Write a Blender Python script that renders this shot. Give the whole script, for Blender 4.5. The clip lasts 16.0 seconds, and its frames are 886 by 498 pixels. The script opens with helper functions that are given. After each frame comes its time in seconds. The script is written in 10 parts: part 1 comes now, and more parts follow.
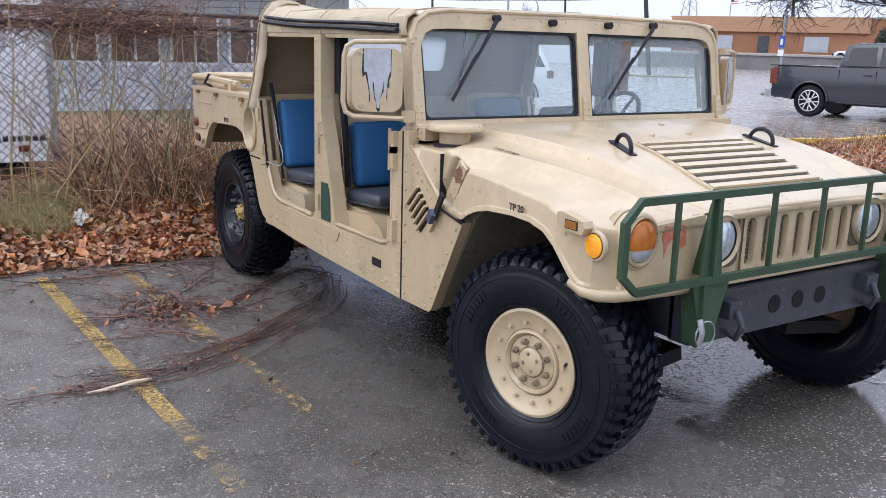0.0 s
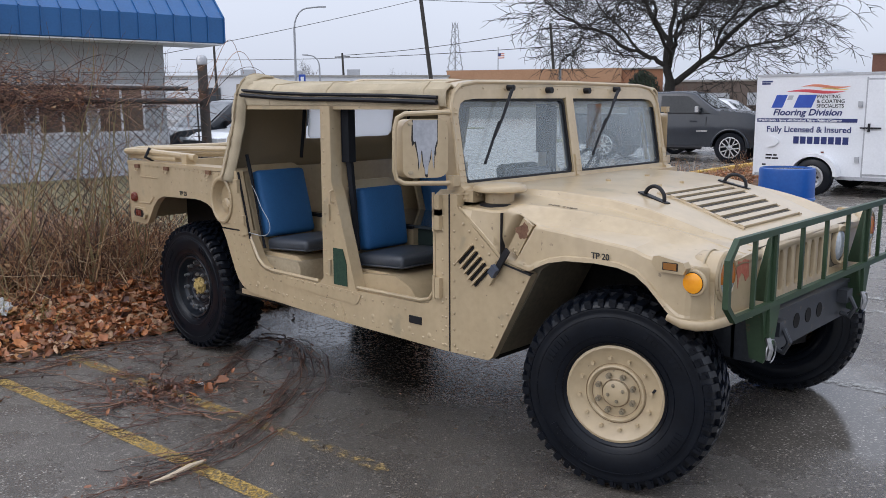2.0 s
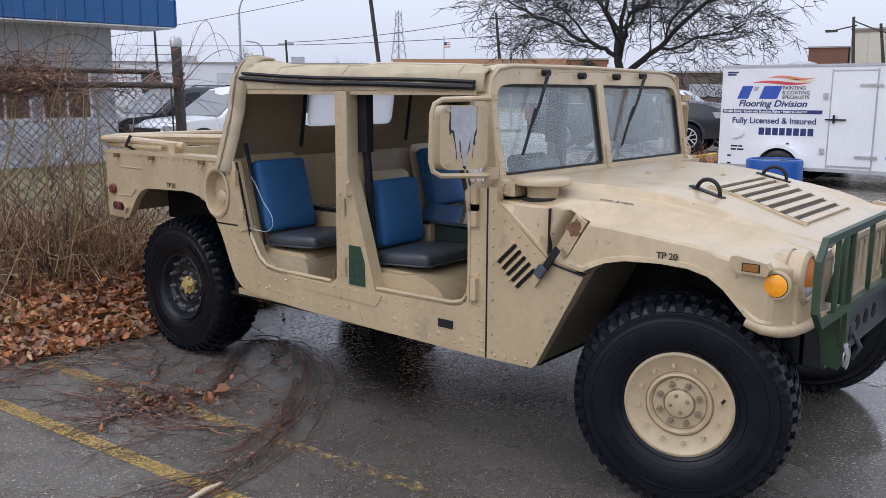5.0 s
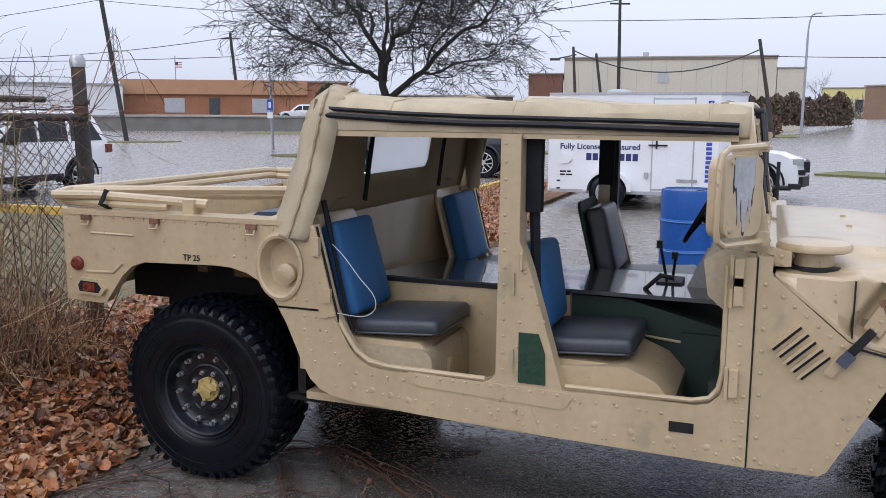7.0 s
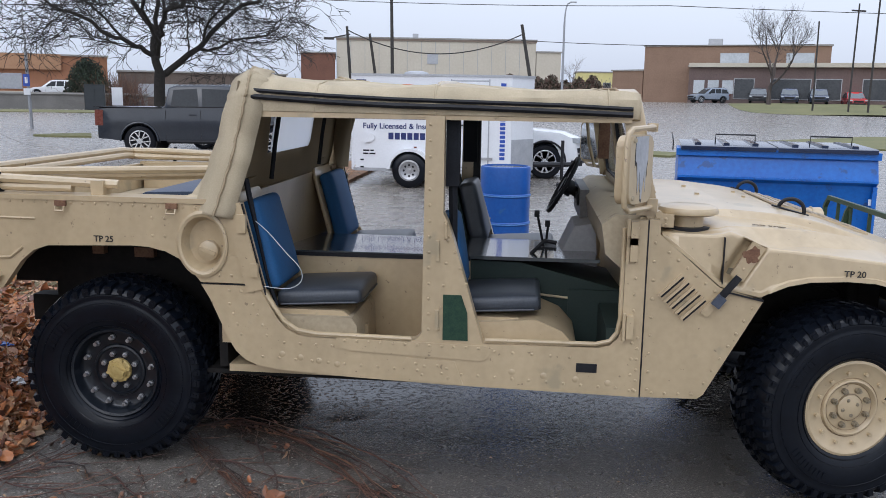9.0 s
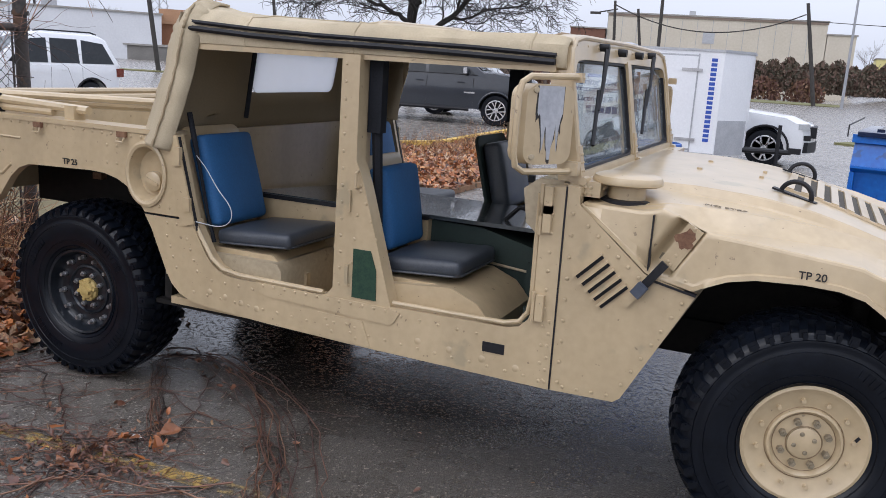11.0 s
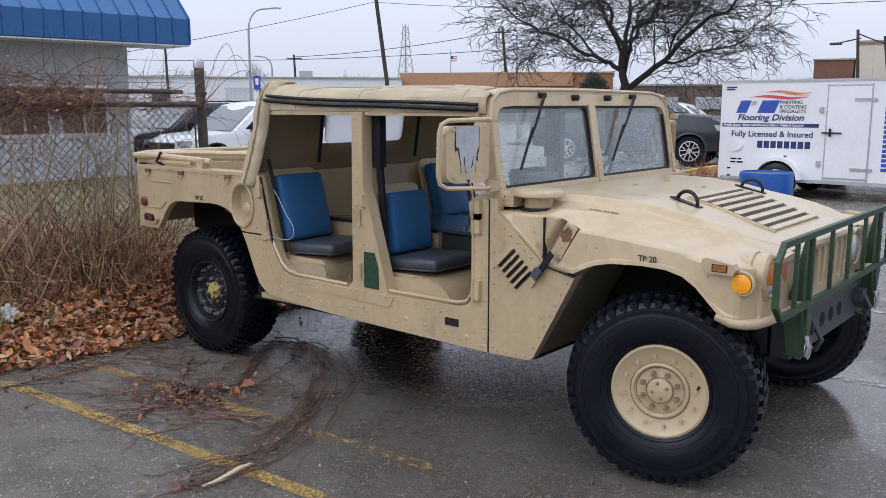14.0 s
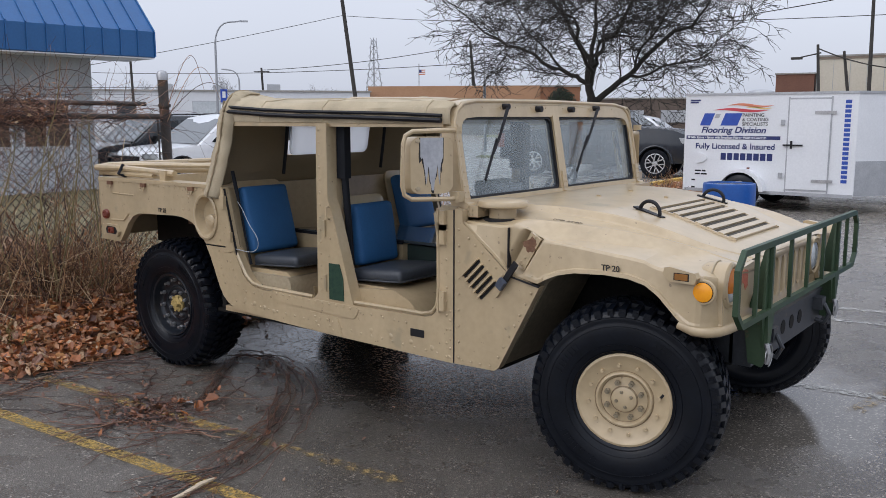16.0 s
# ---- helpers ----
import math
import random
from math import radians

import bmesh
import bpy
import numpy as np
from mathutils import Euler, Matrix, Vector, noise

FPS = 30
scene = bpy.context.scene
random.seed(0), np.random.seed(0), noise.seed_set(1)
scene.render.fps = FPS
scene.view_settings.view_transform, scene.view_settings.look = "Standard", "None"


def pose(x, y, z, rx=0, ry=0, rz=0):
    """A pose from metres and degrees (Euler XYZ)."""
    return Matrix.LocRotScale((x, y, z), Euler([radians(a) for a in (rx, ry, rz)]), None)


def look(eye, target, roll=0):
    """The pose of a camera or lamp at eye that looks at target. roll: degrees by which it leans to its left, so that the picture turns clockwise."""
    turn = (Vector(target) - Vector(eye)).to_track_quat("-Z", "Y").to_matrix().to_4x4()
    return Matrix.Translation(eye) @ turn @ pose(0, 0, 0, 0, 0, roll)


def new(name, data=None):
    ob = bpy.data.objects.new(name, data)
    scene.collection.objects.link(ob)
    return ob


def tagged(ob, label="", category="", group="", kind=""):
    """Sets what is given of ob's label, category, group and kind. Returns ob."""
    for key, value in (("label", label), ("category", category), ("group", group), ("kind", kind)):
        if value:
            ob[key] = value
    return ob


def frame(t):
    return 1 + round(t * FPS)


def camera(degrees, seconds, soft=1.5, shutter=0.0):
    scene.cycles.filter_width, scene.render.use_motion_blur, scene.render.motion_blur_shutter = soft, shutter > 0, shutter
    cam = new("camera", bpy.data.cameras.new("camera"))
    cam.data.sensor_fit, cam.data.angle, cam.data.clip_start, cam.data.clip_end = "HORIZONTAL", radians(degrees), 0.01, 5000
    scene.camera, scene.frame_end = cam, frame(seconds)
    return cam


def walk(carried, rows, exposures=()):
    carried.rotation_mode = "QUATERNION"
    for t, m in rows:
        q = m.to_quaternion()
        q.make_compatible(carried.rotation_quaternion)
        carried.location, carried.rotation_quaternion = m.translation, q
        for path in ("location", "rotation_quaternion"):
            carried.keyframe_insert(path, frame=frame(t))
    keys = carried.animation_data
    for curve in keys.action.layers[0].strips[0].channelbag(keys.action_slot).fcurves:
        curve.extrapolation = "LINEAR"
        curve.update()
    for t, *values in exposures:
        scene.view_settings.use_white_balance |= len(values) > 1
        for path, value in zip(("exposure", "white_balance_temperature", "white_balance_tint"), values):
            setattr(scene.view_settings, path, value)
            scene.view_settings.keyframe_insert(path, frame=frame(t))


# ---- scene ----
cam = camera(54.6, 16.0, 0.65)
PATH = [
    (0, (5.745, -2.99, 1.615), (4.109, -1.936, 1.153), 1.6),
    (0.5, (5.553, -3.43, 1.638), (3.966, -2.281, 1.237), 1.0),
    (1, (5.366, -3.78, 1.665), (3.922, -2.466, 1.234), -1.1),
    (1.5, (5.219, -3.996, 1.667), (3.866, -2.562, 1.329), -0.4),
    (2, (5.164, -4.1, 1.666), (3.824, -2.653, 1.332), -0.3),
    (2.5, (5.162, -4.134, 1.668), (3.827, -2.681, 1.338), -0.3),
    (3, (5.156, -4.138, 1.663), (3.824, -2.683, 1.335), -0.2),
    (5.5, (4.181, -4.113, 1.64), (3.034, -2.522, 1.251), 0.4),
    (6, (3.604, -4.072, 1.632), (2.721, -2.327, 1.214), -1.7),
    (6.5, (3.011, -4.129, 1.635), (2.332, -2.274, 1.324), 1.8),
    (7, (2.417, -4.253, 1.724), (1.711, -2.406, 1.417), 0.3),
    (7.5, (1.948, -4.463, 1.67), (1.156, -2.644, 1.42), -0.1),
    (8, (1.718, -4.603, 1.672), (0.934, -2.782, 1.405), -0.6),
    (8.5, (1.79, -4.691, 1.705), (1.336, -2.775, 1.35), 0.3),
    (9, (1.88, -4.721, 1.733), (1.685, -2.761, 1.385), 0.9),
    (11.5, (3.703, -4.003, 1.635), (2.715, -2.329, 1.163), 2.6),
    (12, (4.192, -4.022, 1.641), (3.038, -2.465, 1.148), 0.3),
    (12.5, (4.512, -4.177, 1.653), (3.34, -2.621, 1.199), -0.4),
    (13, (4.728, -4.358, 1.67), (3.544, -2.806, 1.235), -0.2),
    (13.5, (4.883, -4.45, 1.668), (3.657, -2.923, 1.26), 0.3),
    (14, (4.893, -4.464, 1.69), (3.64, -2.94, 1.361), 0.0),
    (14.5, (4.894, -4.464, 1.687), (3.641, -2.936, 1.381), -0.1),
    (15, (4.899, -4.464, 1.682), (3.647, -2.932, 1.396), -0.2),
    (15.5, (4.899, -4.464, 1.68), (3.654, -2.927, 1.389), -0.2),
    (16, (4.909, -4.448, 1.678), (3.709, -2.876, 1.379), -0.0),
]
EXPOSURES = [(0, 0.58, 6060, 14), (0.5, 0.42, 6030, 14), (1, 0.60, 5990, 14), (1.5, 0.08, 6220, 12), (2, 0.03, 6310, 12), (3, 0.00, 6370, 12), (5.5, 0.20, 6150, 14), (6, 0.32, 5960, 14), (6.5, 0.00, 5910, 12), (7, 0.13, 6230, 14), (7.5, 0.00, 6270, 14), (8, 0.10, 6360, 14), (8.5, 0.34, 6270, 14), (9, 0.08, 6130, 11), (11.5, 0.30, 6350, 14), (12, 0.55, 6040, 14), (12.5, 0.42, 5760, 12), (13.5, 0.32, 6110, 14), (14, 0.10, 6270, 12), (14.5, -0.02, 6350, 12), (16, -0.08, 6410, 12)]
walk(cam, [(t, look(eye, target, roll)) for t, eye, target, roll in PATH], EXPOSURES)
SKY, SUN = 0.84, 0.48

# ---- light ----
world = bpy.data.worlds.new("overcast_sky")
scene.world = world
world.use_nodes = True
wn, wl = world.node_tree.nodes, world.node_tree.links
wn.clear()
w_out = wn.new("ShaderNodeOutputWorld")
w_bg = wn.new("ShaderNodeBackground")
w_sky = wn.new("ShaderNodeTexSky")
w_sky.sky_type, w_sky.sun_disc = "NISHITA", False
w_sky.sun_elevation, w_sky.sun_rotation = radians(38), radians(200)
w_sky.air_density, w_sky.dust_density = 1.0, 4.0
w_hsv = wn.new("ShaderNodeHueSaturation")
w_hsv.inputs["Saturation"].default_value = 0.25
w_hsv.inputs["Value"].default_value = 0.06
w_co = wn.new("ShaderNodeTexCoord")
w_sep = wn.new("ShaderNodeSeparateXYZ")
w_ramp = wn.new("ShaderNodeValToRGB")
w_ramp.color_ramp.elements[0].position, w_ramp.color_ramp.elements[0].color = 0.0, (0.67, 0.722, 0.835, 1)
w_ramp.color_ramp.elements[1].position, w_ramp.color_ramp.elements[1].color = 1.0, (1.46, 1.58, 1.83, 1)
w_mid = w_ramp.color_ramp.elements.new(0.36)
w_mid.color = (0.78, 0.845, 0.98, 1)
w_cloud = wn.new("ShaderNodeTexNoise")
w_cloud.inputs["Scale"].default_value, w_cloud.inputs["Detail"].default_value = 2.2, 4.0
w_cm = wn.new("ShaderNodeMapRange")
w_cm.inputs["To Min"].default_value, w_cm.inputs["To Max"].default_value = 0.93, 1.07
w_mul = wn.new("ShaderNodeMix")
w_mul.data_type, w_mul.blend_type = "RGBA", "MULTIPLY"
w_mul.inputs["Factor"].default_value = 1.0
w_add = wn.new("ShaderNodeMix")
w_add.data_type, w_add.blend_type = "RGBA", "ADD"
w_add.inputs["Factor"].default_value = 1.0
wl.new(w_co.outputs["Generated"], w_sep.inputs[0])
wl.new(w_sep.outputs["Z"], w_ramp.inputs[0])
wl.new(w_co.outputs["Generated"], w_cloud.inputs["Vector"])
wl.new(w_cloud.outputs["Fac"], w_cm.inputs["Value"])
wl.new(w_ramp.outputs["Color"], w_mul.inputs["A"])
wl.new(w_cm.outputs["Result"], w_mul.inputs["B"])
wl.new(w_sky.outputs["Color"], w_hsv.inputs["Color"])
wl.new(w_mul.outputs["Result"], w_add.inputs["A"])
wl.new(w_hsv.outputs["Color"], w_add.inputs["B"])
wl.new(w_add.outputs["Result"], w_bg.inputs["Color"])
wl.new(w_bg.outputs[0], w_out.inputs[0])
w_bg.inputs["Strength"].default_value = SKY

sun = new("sun", bpy.data.lights.new("sun", "SUN"))
sun.data.energy, sun.data.angle, sun.data.color = SUN, radians(30), (1.0, 0.985, 0.97)
sun.matrix_world = look((9, -3, 20), (1.5, 0, 0))


# ---- materials ----
def socket(node, name, value):
    node.inputs[name].default_value = value


def surface(name, a, b, rough=(0.45, 0.7), scale=2.0, fine=40.0, bump=0.15, dist=0.004, metal=0.0, fleck=None, fleck_at=0.62, fleck_scale=9.0, island=0.0, spec=0.5, coat=0.0, stretch=(1, 1, 1)):
    """Two colours mixed by coarse and fine noise, with a fine relief; fleck: a third colour in patches of its own shape."""
    m = bpy.data.materials.new(name)
    m.use_nodes = True
    n, l = m.node_tree.nodes, m.node_tree.links
    p = n["Principled BSDF"]
    co = n.new("ShaderNodeTexCoord")
    mp = n.new("ShaderNodeMapping")
    socket(mp, "Scale", stretch)
    l.new(co.outputs["Object"], mp.inputs["Vector"])
    big, small = n.new("ShaderNodeTexNoise"), n.new("ShaderNodeTexNoise")
    for nd, s, d in ((big, scale, 5.0), (small, fine, 3.0)):
        socket(nd, "Scale", s)
        socket(nd, "Detail", d)
        l.new(mp.outputs["Vector"], nd.inputs["Vector"])
    mean = n.new("ShaderNodeMath")
    mean.operation = "MULTIPLY_ADD"
    l.new(small.outputs["Fac"], mean.inputs[0])
    mean.inputs[1].default_value = 0.5
    half = n.new("ShaderNodeMath")
    half.operation = "MULTIPLY"
    half.inputs[1].default_value = 0.5
    l.new(big.outputs["Fac"], half.inputs[0])
    l.new(half.outputs[0], mean.inputs[2])
    fac = n.new("ShaderNodeMapRange")
    socket(fac, "From Min", 0.36)
    socket(fac, "From Max", 0.64)
    l.new(mean.outputs[0], fac.inputs["Value"])
    mix = n.new("ShaderNodeMix")
    mix.data_type = "RGBA"
    mix.inputs["A"].default_value, mix.inputs["B"].default_value = (*a, 1), (*b, 1)
    l.new(fac.outputs["Result"], mix.inputs["Factor"])
    colour = mix.outputs["Result"]
    if fleck:
        fn, fr = n.new("ShaderNodeTexNoise"), n.new("ShaderNodeMapRange")
        socket(fn, "Scale", fleck_scale)
        socket(fn, "Detail", 6.0)
        l.new(co.outputs["Object"], fn.inputs["Vector"])
        socket(fr, "From Min", fleck_at)
        socket(fr, "From Max", fleck_at + 0.05)
        l.new(fn.outputs["Fac"], fr.inputs["Value"])
        m2 = n.new("ShaderNodeMix")
        m2.data_type = "RGBA"
        l.new(fr.outputs["Result"], m2.inputs["Factor"])
        l.new(colour, m2.inputs["A"])
        m2.inputs["B"].default_value = (*fleck, 1)
        colour = m2.outputs["Result"]
    if island:
        geo, hs = n.new("ShaderNodeNewGeometry"), n.new("ShaderNodeHueSaturation")
        vr = n.new("ShaderNodeMapRange")
        socket(vr, "To Min", 1 - island)
        socket(vr, "To Max", 1 + island)
        l.new(geo.outputs["Random Per Island"], vr.inputs["Value"])
        l.new(vr.outputs["Result"], hs.inputs["Value"])
        l.new(colour, hs.inputs["Color"])
        colour = hs.outputs["Color"]
    l.new(colour, p.inputs["Base Color"])
    rr = n.new("ShaderNodeMapRange")
    socket(rr, "To Min", rough[0])
    socket(rr, "To Max", rough[1])
    l.new(mean.outputs[0], rr.inputs["Value"])
    l.new(rr.outputs["Result"], p.inputs["Roughness"])
    socket(p, "Metallic", metal)
    socket(p, "Specular IOR Level", spec)
    socket(p, "Coat Weight", coat)
    if bump:
        bp = n.new("ShaderNodeBump")
        socket(bp, "Strength", bump)
        socket(bp, "Distance", dist)
        l.new(mean.outputs[0], bp.inputs["Height"])
        l.new(bp.outputs["Normal"], p.inputs["Normal"])
    return m


def palette(name, colours, rough=0.7, per="island"):
    """One colour a piece, picked at random from a few."""
    m = bpy.data.materials.new(name)
    m.use_nodes = True
    n, l = m.node_tree.nodes, m.node_tree.links
    p = n["Principled BSDF"]
    ramp = n.new("ShaderNodeValToRGB")
    ramp.color_ramp.interpolation = "CONSTANT"
    els = ramp.color_ramp.elements
    while len(els) < len(colours):
        els.new(0.5)
    for i, c in enumerate(colours):
        els[i].position, els[i].color = i / len(colours), (*c, 1)
    if per == "island":
        l.new(n.new("ShaderNodeNewGeometry").outputs["Random Per Island"], ramp.inputs[0])
    else:
        l.new(n.new("ShaderNodeObjectInfo").outputs["Random"], ramp.inputs[0])
    co, nz = n.new("ShaderNodeTexCoord"), n.new("ShaderNodeTexNoise")
    socket(nz, "Scale", 35.0)
    l.new(co.outputs["Object"], nz.inputs["Vector"])
    mx, mr = n.new("ShaderNodeMix"), n.new("ShaderNodeMapRange")
    mx.data_type, mx.blend_type = "RGBA", "MULTIPLY"
    socket(mr, "To Min", 0.6)
    socket(mr, "To Max", 1.35)
    l.new(nz.outputs["Fac"], mr.inputs["Value"])
    mx.inputs["Factor"].default_value = 1.0
    l.new(ramp.outputs["Color"], mx.inputs["A"])
    l.new(mr.outputs["Result"], mx.inputs["B"])
    l.new(mx.outputs["Result"], p.inputs["Base Color"])
    socket(p, "Roughness", rough)
    return m


def pane_glass(name, film, film_amount, gloss_rough=0.03, tint=(0.9, 0.95, 0.95)):
    """Glass with a dusty film on it."""
    m = bpy.data.materials.new(name)
    m.use_nodes = True
    n, l = m.node_tree.nodes, m.node_tree.links
    n.clear()
    out = n.new("ShaderNodeOutputMaterial")
    clear, dust, gloss = n.new("ShaderNodeBsdfTransparent"), n.new("ShaderNodeBsdfDiffuse"), n.new("ShaderNodeBsdfGlossy")
    clear.inputs[0].default_value = (*tint, 1)
    dust.inputs[0].default_value = (*film, 1)
    socket(gloss, "Roughness", gloss_rough)
    co, nz, mr = n.new("ShaderNodeTexCoord"), n.new("ShaderNodeTexNoise"), n.new("ShaderNodeMapRange")
    socket(nz, "Scale", 5.0)
    socket(nz, "Detail", 6.0)
    l.new(co.outputs["Object"], nz.inputs["Vector"])
    l.new(nz.outputs["Fac"], mr.inputs["Value"])
    socket(mr, "From Min", 0.3)
    socket(mr, "From Max", 0.7)
    socket(mr, "To Min", film_amount * 0.75)
    socket(mr, "To Max", min(1.0, film_amount * 1.25))
    a, b = n.new("ShaderNodeMixShader"), n.new("ShaderNodeMixShader")
    lw, pw, f = n.new("ShaderNodeLayerWeight"), n.new("ShaderNodeMath"), n.new("ShaderNodeMapRange")
    socket(lw, "Blend", 0.5)
    pw.operation = "POWER"
    pw.inputs[1].default_value = 4.0
    l.new(lw.outputs["Facing"], pw.inputs[0])
    l.new(pw.outputs[0], f.inputs["Value"])
    socket(f, "To Min", 0.04)
    socket(f, "To Max", 0.95)
    l.new(mr.outputs["Result"], a.inputs[0])
    l.new(clear.outputs[0], a.inputs[1])
    l.new(dust.outputs[0], a.inputs[2])
    l.new(f.outputs[0], b.inputs[0])
    l.new(a.outputs[0], b.inputs[1])
    l.new(gloss.outputs[0], b.inputs[2])
    l.new(b.outputs[0], out.inputs[0])
    return m


def worn_paint(name, colour, keep=0.5, scale=48.0):
    """Line paint worn through to the ground below."""
    m = surface(name, colour, tuple(c * 0.75 for c in colour), (0.4, 0.6), 6, 90, 0.3, 0.002)
    n, l = m.node_tree.nodes, m.node_tree.links
    p, out = n["Principled BSDF"], n["Material Output"]
    co, nz, mr, t, mx = n.new("ShaderNodeTexCoord"), n.new("ShaderNodeTexNoise"), n.new("ShaderNodeMapRange"), n.new("ShaderNodeBsdfTransparent"), n.new("ShaderNodeMixShader")
    socket(nz, "Scale", scale)
    socket(nz, "Detail", 8.0)
    socket(nz, "Roughness", 0.75)
    l.new(co.outputs["Object"], nz.inputs["Vector"])
    l.new(nz.outputs["Fac"], mr.inputs["Value"])
    socket(mr, "From Min", keep - 0.09)
    socket(mr, "From Max", keep + 0.09)
    l.new(mr.outputs["Result"], mx.inputs[0])
    l.new(p.outputs[0], mx.inputs[1])
    l.new(t.outputs[0], mx.inputs[2])
    l.new(mx.outputs[0], out.inputs["Surface"])
    return m


def wet_asphalt():
    """Worn asphalt with pale stones showing, wet where the water gathers."""
    m = bpy.data.materials.new("wet_asphalt")
    m.use_nodes = True
    n, l = m.node_tree.nodes, m.node_tree.links
    p = n["Principled BSDF"]
    co = n.new("ShaderNodeTexCoord")
    big, mid, stones, grain = (n.new("ShaderNodeTexNoise"), n.new("ShaderNodeTexNoise"), n.new("ShaderNodeTexVoronoi"), n.new("ShaderNodeTexNoise"))
    for nd, s in ((big, 0.55), (mid, 3.5), (stones, 125.0), (grain, 220.0)):
        socket(nd, "Scale", s)
        l.new(co.outputs["Object"], nd.inputs["Vector"])
    socket(big, "Detail", 6.0)
    socket(mid, "Detail", 5.0)
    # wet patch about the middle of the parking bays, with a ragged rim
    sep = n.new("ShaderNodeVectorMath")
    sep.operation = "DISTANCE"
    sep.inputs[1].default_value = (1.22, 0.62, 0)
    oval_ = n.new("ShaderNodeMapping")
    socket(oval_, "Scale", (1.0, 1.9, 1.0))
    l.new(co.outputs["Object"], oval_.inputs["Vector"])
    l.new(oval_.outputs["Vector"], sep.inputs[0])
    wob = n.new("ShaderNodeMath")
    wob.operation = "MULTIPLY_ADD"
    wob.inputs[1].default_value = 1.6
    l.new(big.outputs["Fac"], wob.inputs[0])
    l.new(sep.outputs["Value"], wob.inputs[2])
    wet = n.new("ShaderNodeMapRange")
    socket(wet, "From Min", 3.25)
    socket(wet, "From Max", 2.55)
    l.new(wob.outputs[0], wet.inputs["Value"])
    base = n.new("ShaderNodeMix")
    base.data_type = "RGBA"
    base.inputs["A"].default_value, base.inputs["B"].default_value = (0.098, 0.088, 0.076, 1), (0.190, 0.170, 0.147, 1)
    l.new(mid.outputs["Fac"], base.inputs["Factor"])
    st = n.new("ShaderNodeMapRange")
    socket(st, "From Min", 0.15)
    socket(st, "From Max", 0.95)
    socket(st, "To Min", 0.0)
    socket(st, "To Max", 1.0)
    l.new(stones.outputs["Color"], st.inputs["Value"])
    sf = n.new("ShaderNodeMath")
    sf.operation = "POWER"
    sf.inputs[1].default_value = 7.0
    l.new(st.outputs["Result"], sf.inputs[0])
    tone = n.new("ShaderNodeMapRange")
    socket(tone, "To Min", 0.74)
    socket(tone, "To Max", 3.6)
    l.new(sf.outputs[0], tone.inputs["Value"])
    stone = n.new("ShaderNodeMix")
    stone.data_type, stone.blend_type = "RGBA", "MULTIPLY"
    stone.inputs["Factor"].default_value = 1.0
    l.new(base.outputs["Result"], stone.inputs["A"])
    l.new(tone.outputs["Result"], stone.inputs["B"])
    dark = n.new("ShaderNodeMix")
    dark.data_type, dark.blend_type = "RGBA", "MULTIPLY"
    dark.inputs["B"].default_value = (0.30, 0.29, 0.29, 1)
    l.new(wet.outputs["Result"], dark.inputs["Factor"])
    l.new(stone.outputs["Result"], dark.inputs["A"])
    # paler far lot: its bright sky sheen is put into the base colour
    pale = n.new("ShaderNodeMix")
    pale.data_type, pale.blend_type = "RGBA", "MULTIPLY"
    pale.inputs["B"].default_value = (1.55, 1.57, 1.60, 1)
    # darker, warmer asphalt along the side of the truck
    dd, dm, side_tone, side_dark = n.new("ShaderNodeVectorMath"), n.new("ShaderNodeMath"), n.new("ShaderNodeMapRange"), n.new("ShaderNodeMix")
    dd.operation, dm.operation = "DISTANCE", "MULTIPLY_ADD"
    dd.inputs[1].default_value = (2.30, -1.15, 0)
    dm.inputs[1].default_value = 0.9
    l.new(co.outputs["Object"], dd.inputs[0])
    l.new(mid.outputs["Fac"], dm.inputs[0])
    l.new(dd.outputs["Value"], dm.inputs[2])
    socket(side_tone, "From Min", 2.0)
    socket(side_tone, "From Max", 1.25)
    l.new(dm.outputs[0], side_tone.inputs["Value"])
    side_dark.data_type, side_dark.blend_type = "RGBA", "MULTIPLY"
    side_dark.inputs["B"].default_value = (0.62, 0.60, 0.57, 1)
    l.new(side_tone.outputs["Result"], side_dark.inputs["Factor"])
    l.new(dark.outputs["Result"], side_dark.inputs["A"])
    l.new(side_dark.outputs["Result"], pale.inputs["A"])
    l.new(pale.outputs["Result"], p.inputs["Base Color"])
    rough = n.new("ShaderNodeMapRange")
    socket(rough, "From Min", 0.35)
    socket(rough, "From Max", 0.65)
    socket(rough, "To Min", 0.20)
    socket(rough, "To Max", 0.37)
    l.new(mid.outputs["Fac"], rough.inputs["Value"])
    rw = n.new("ShaderNodeMix")
    rw.data_type = "FLOAT"
    rw.inputs[3].default_value = 0.07
    l.new(wet.outputs["Result"], rw.inputs[0])
    l.new(rough.outputs["Result"], rw.inputs[2])
    l.new(rw.outputs[0], p.inputs["Roughness"])
    # standing water in a hollow
    pd = n.new("ShaderNodeVectorMath")
    pd.operation = "DISTANCE"
    pd.inputs[1].default_value = (3.45, 0.65, 0)
    l.new(co.outputs["Object"], pd.inputs[0])
    pw = n.new("ShaderNodeMath")
    pw.operation = "MULTIPLY_ADD"
    pw.inputs[1].default_value = 1.1
    l.new(mid.outputs["Fac"], pw.inputs[0])
    pd2, low = n.new("ShaderNodeVectorMath"), n.new("ShaderNodeMath")
    pd2.operation, low.operation = "DISTANCE", "MINIMUM"
    pd2.inputs[1].default_value = (0.55, 0.30, 0)
    l.new(co.outputs["Object"], pd2.inputs[0])
    l.new(pd.outputs["Value"], low.inputs[0])
    l.new(pd2.outputs["Value"], low.inputs[1])
    l.new(low.outputs[0], pw.inputs[2])
    pool = n.new("ShaderNodeMapRange")
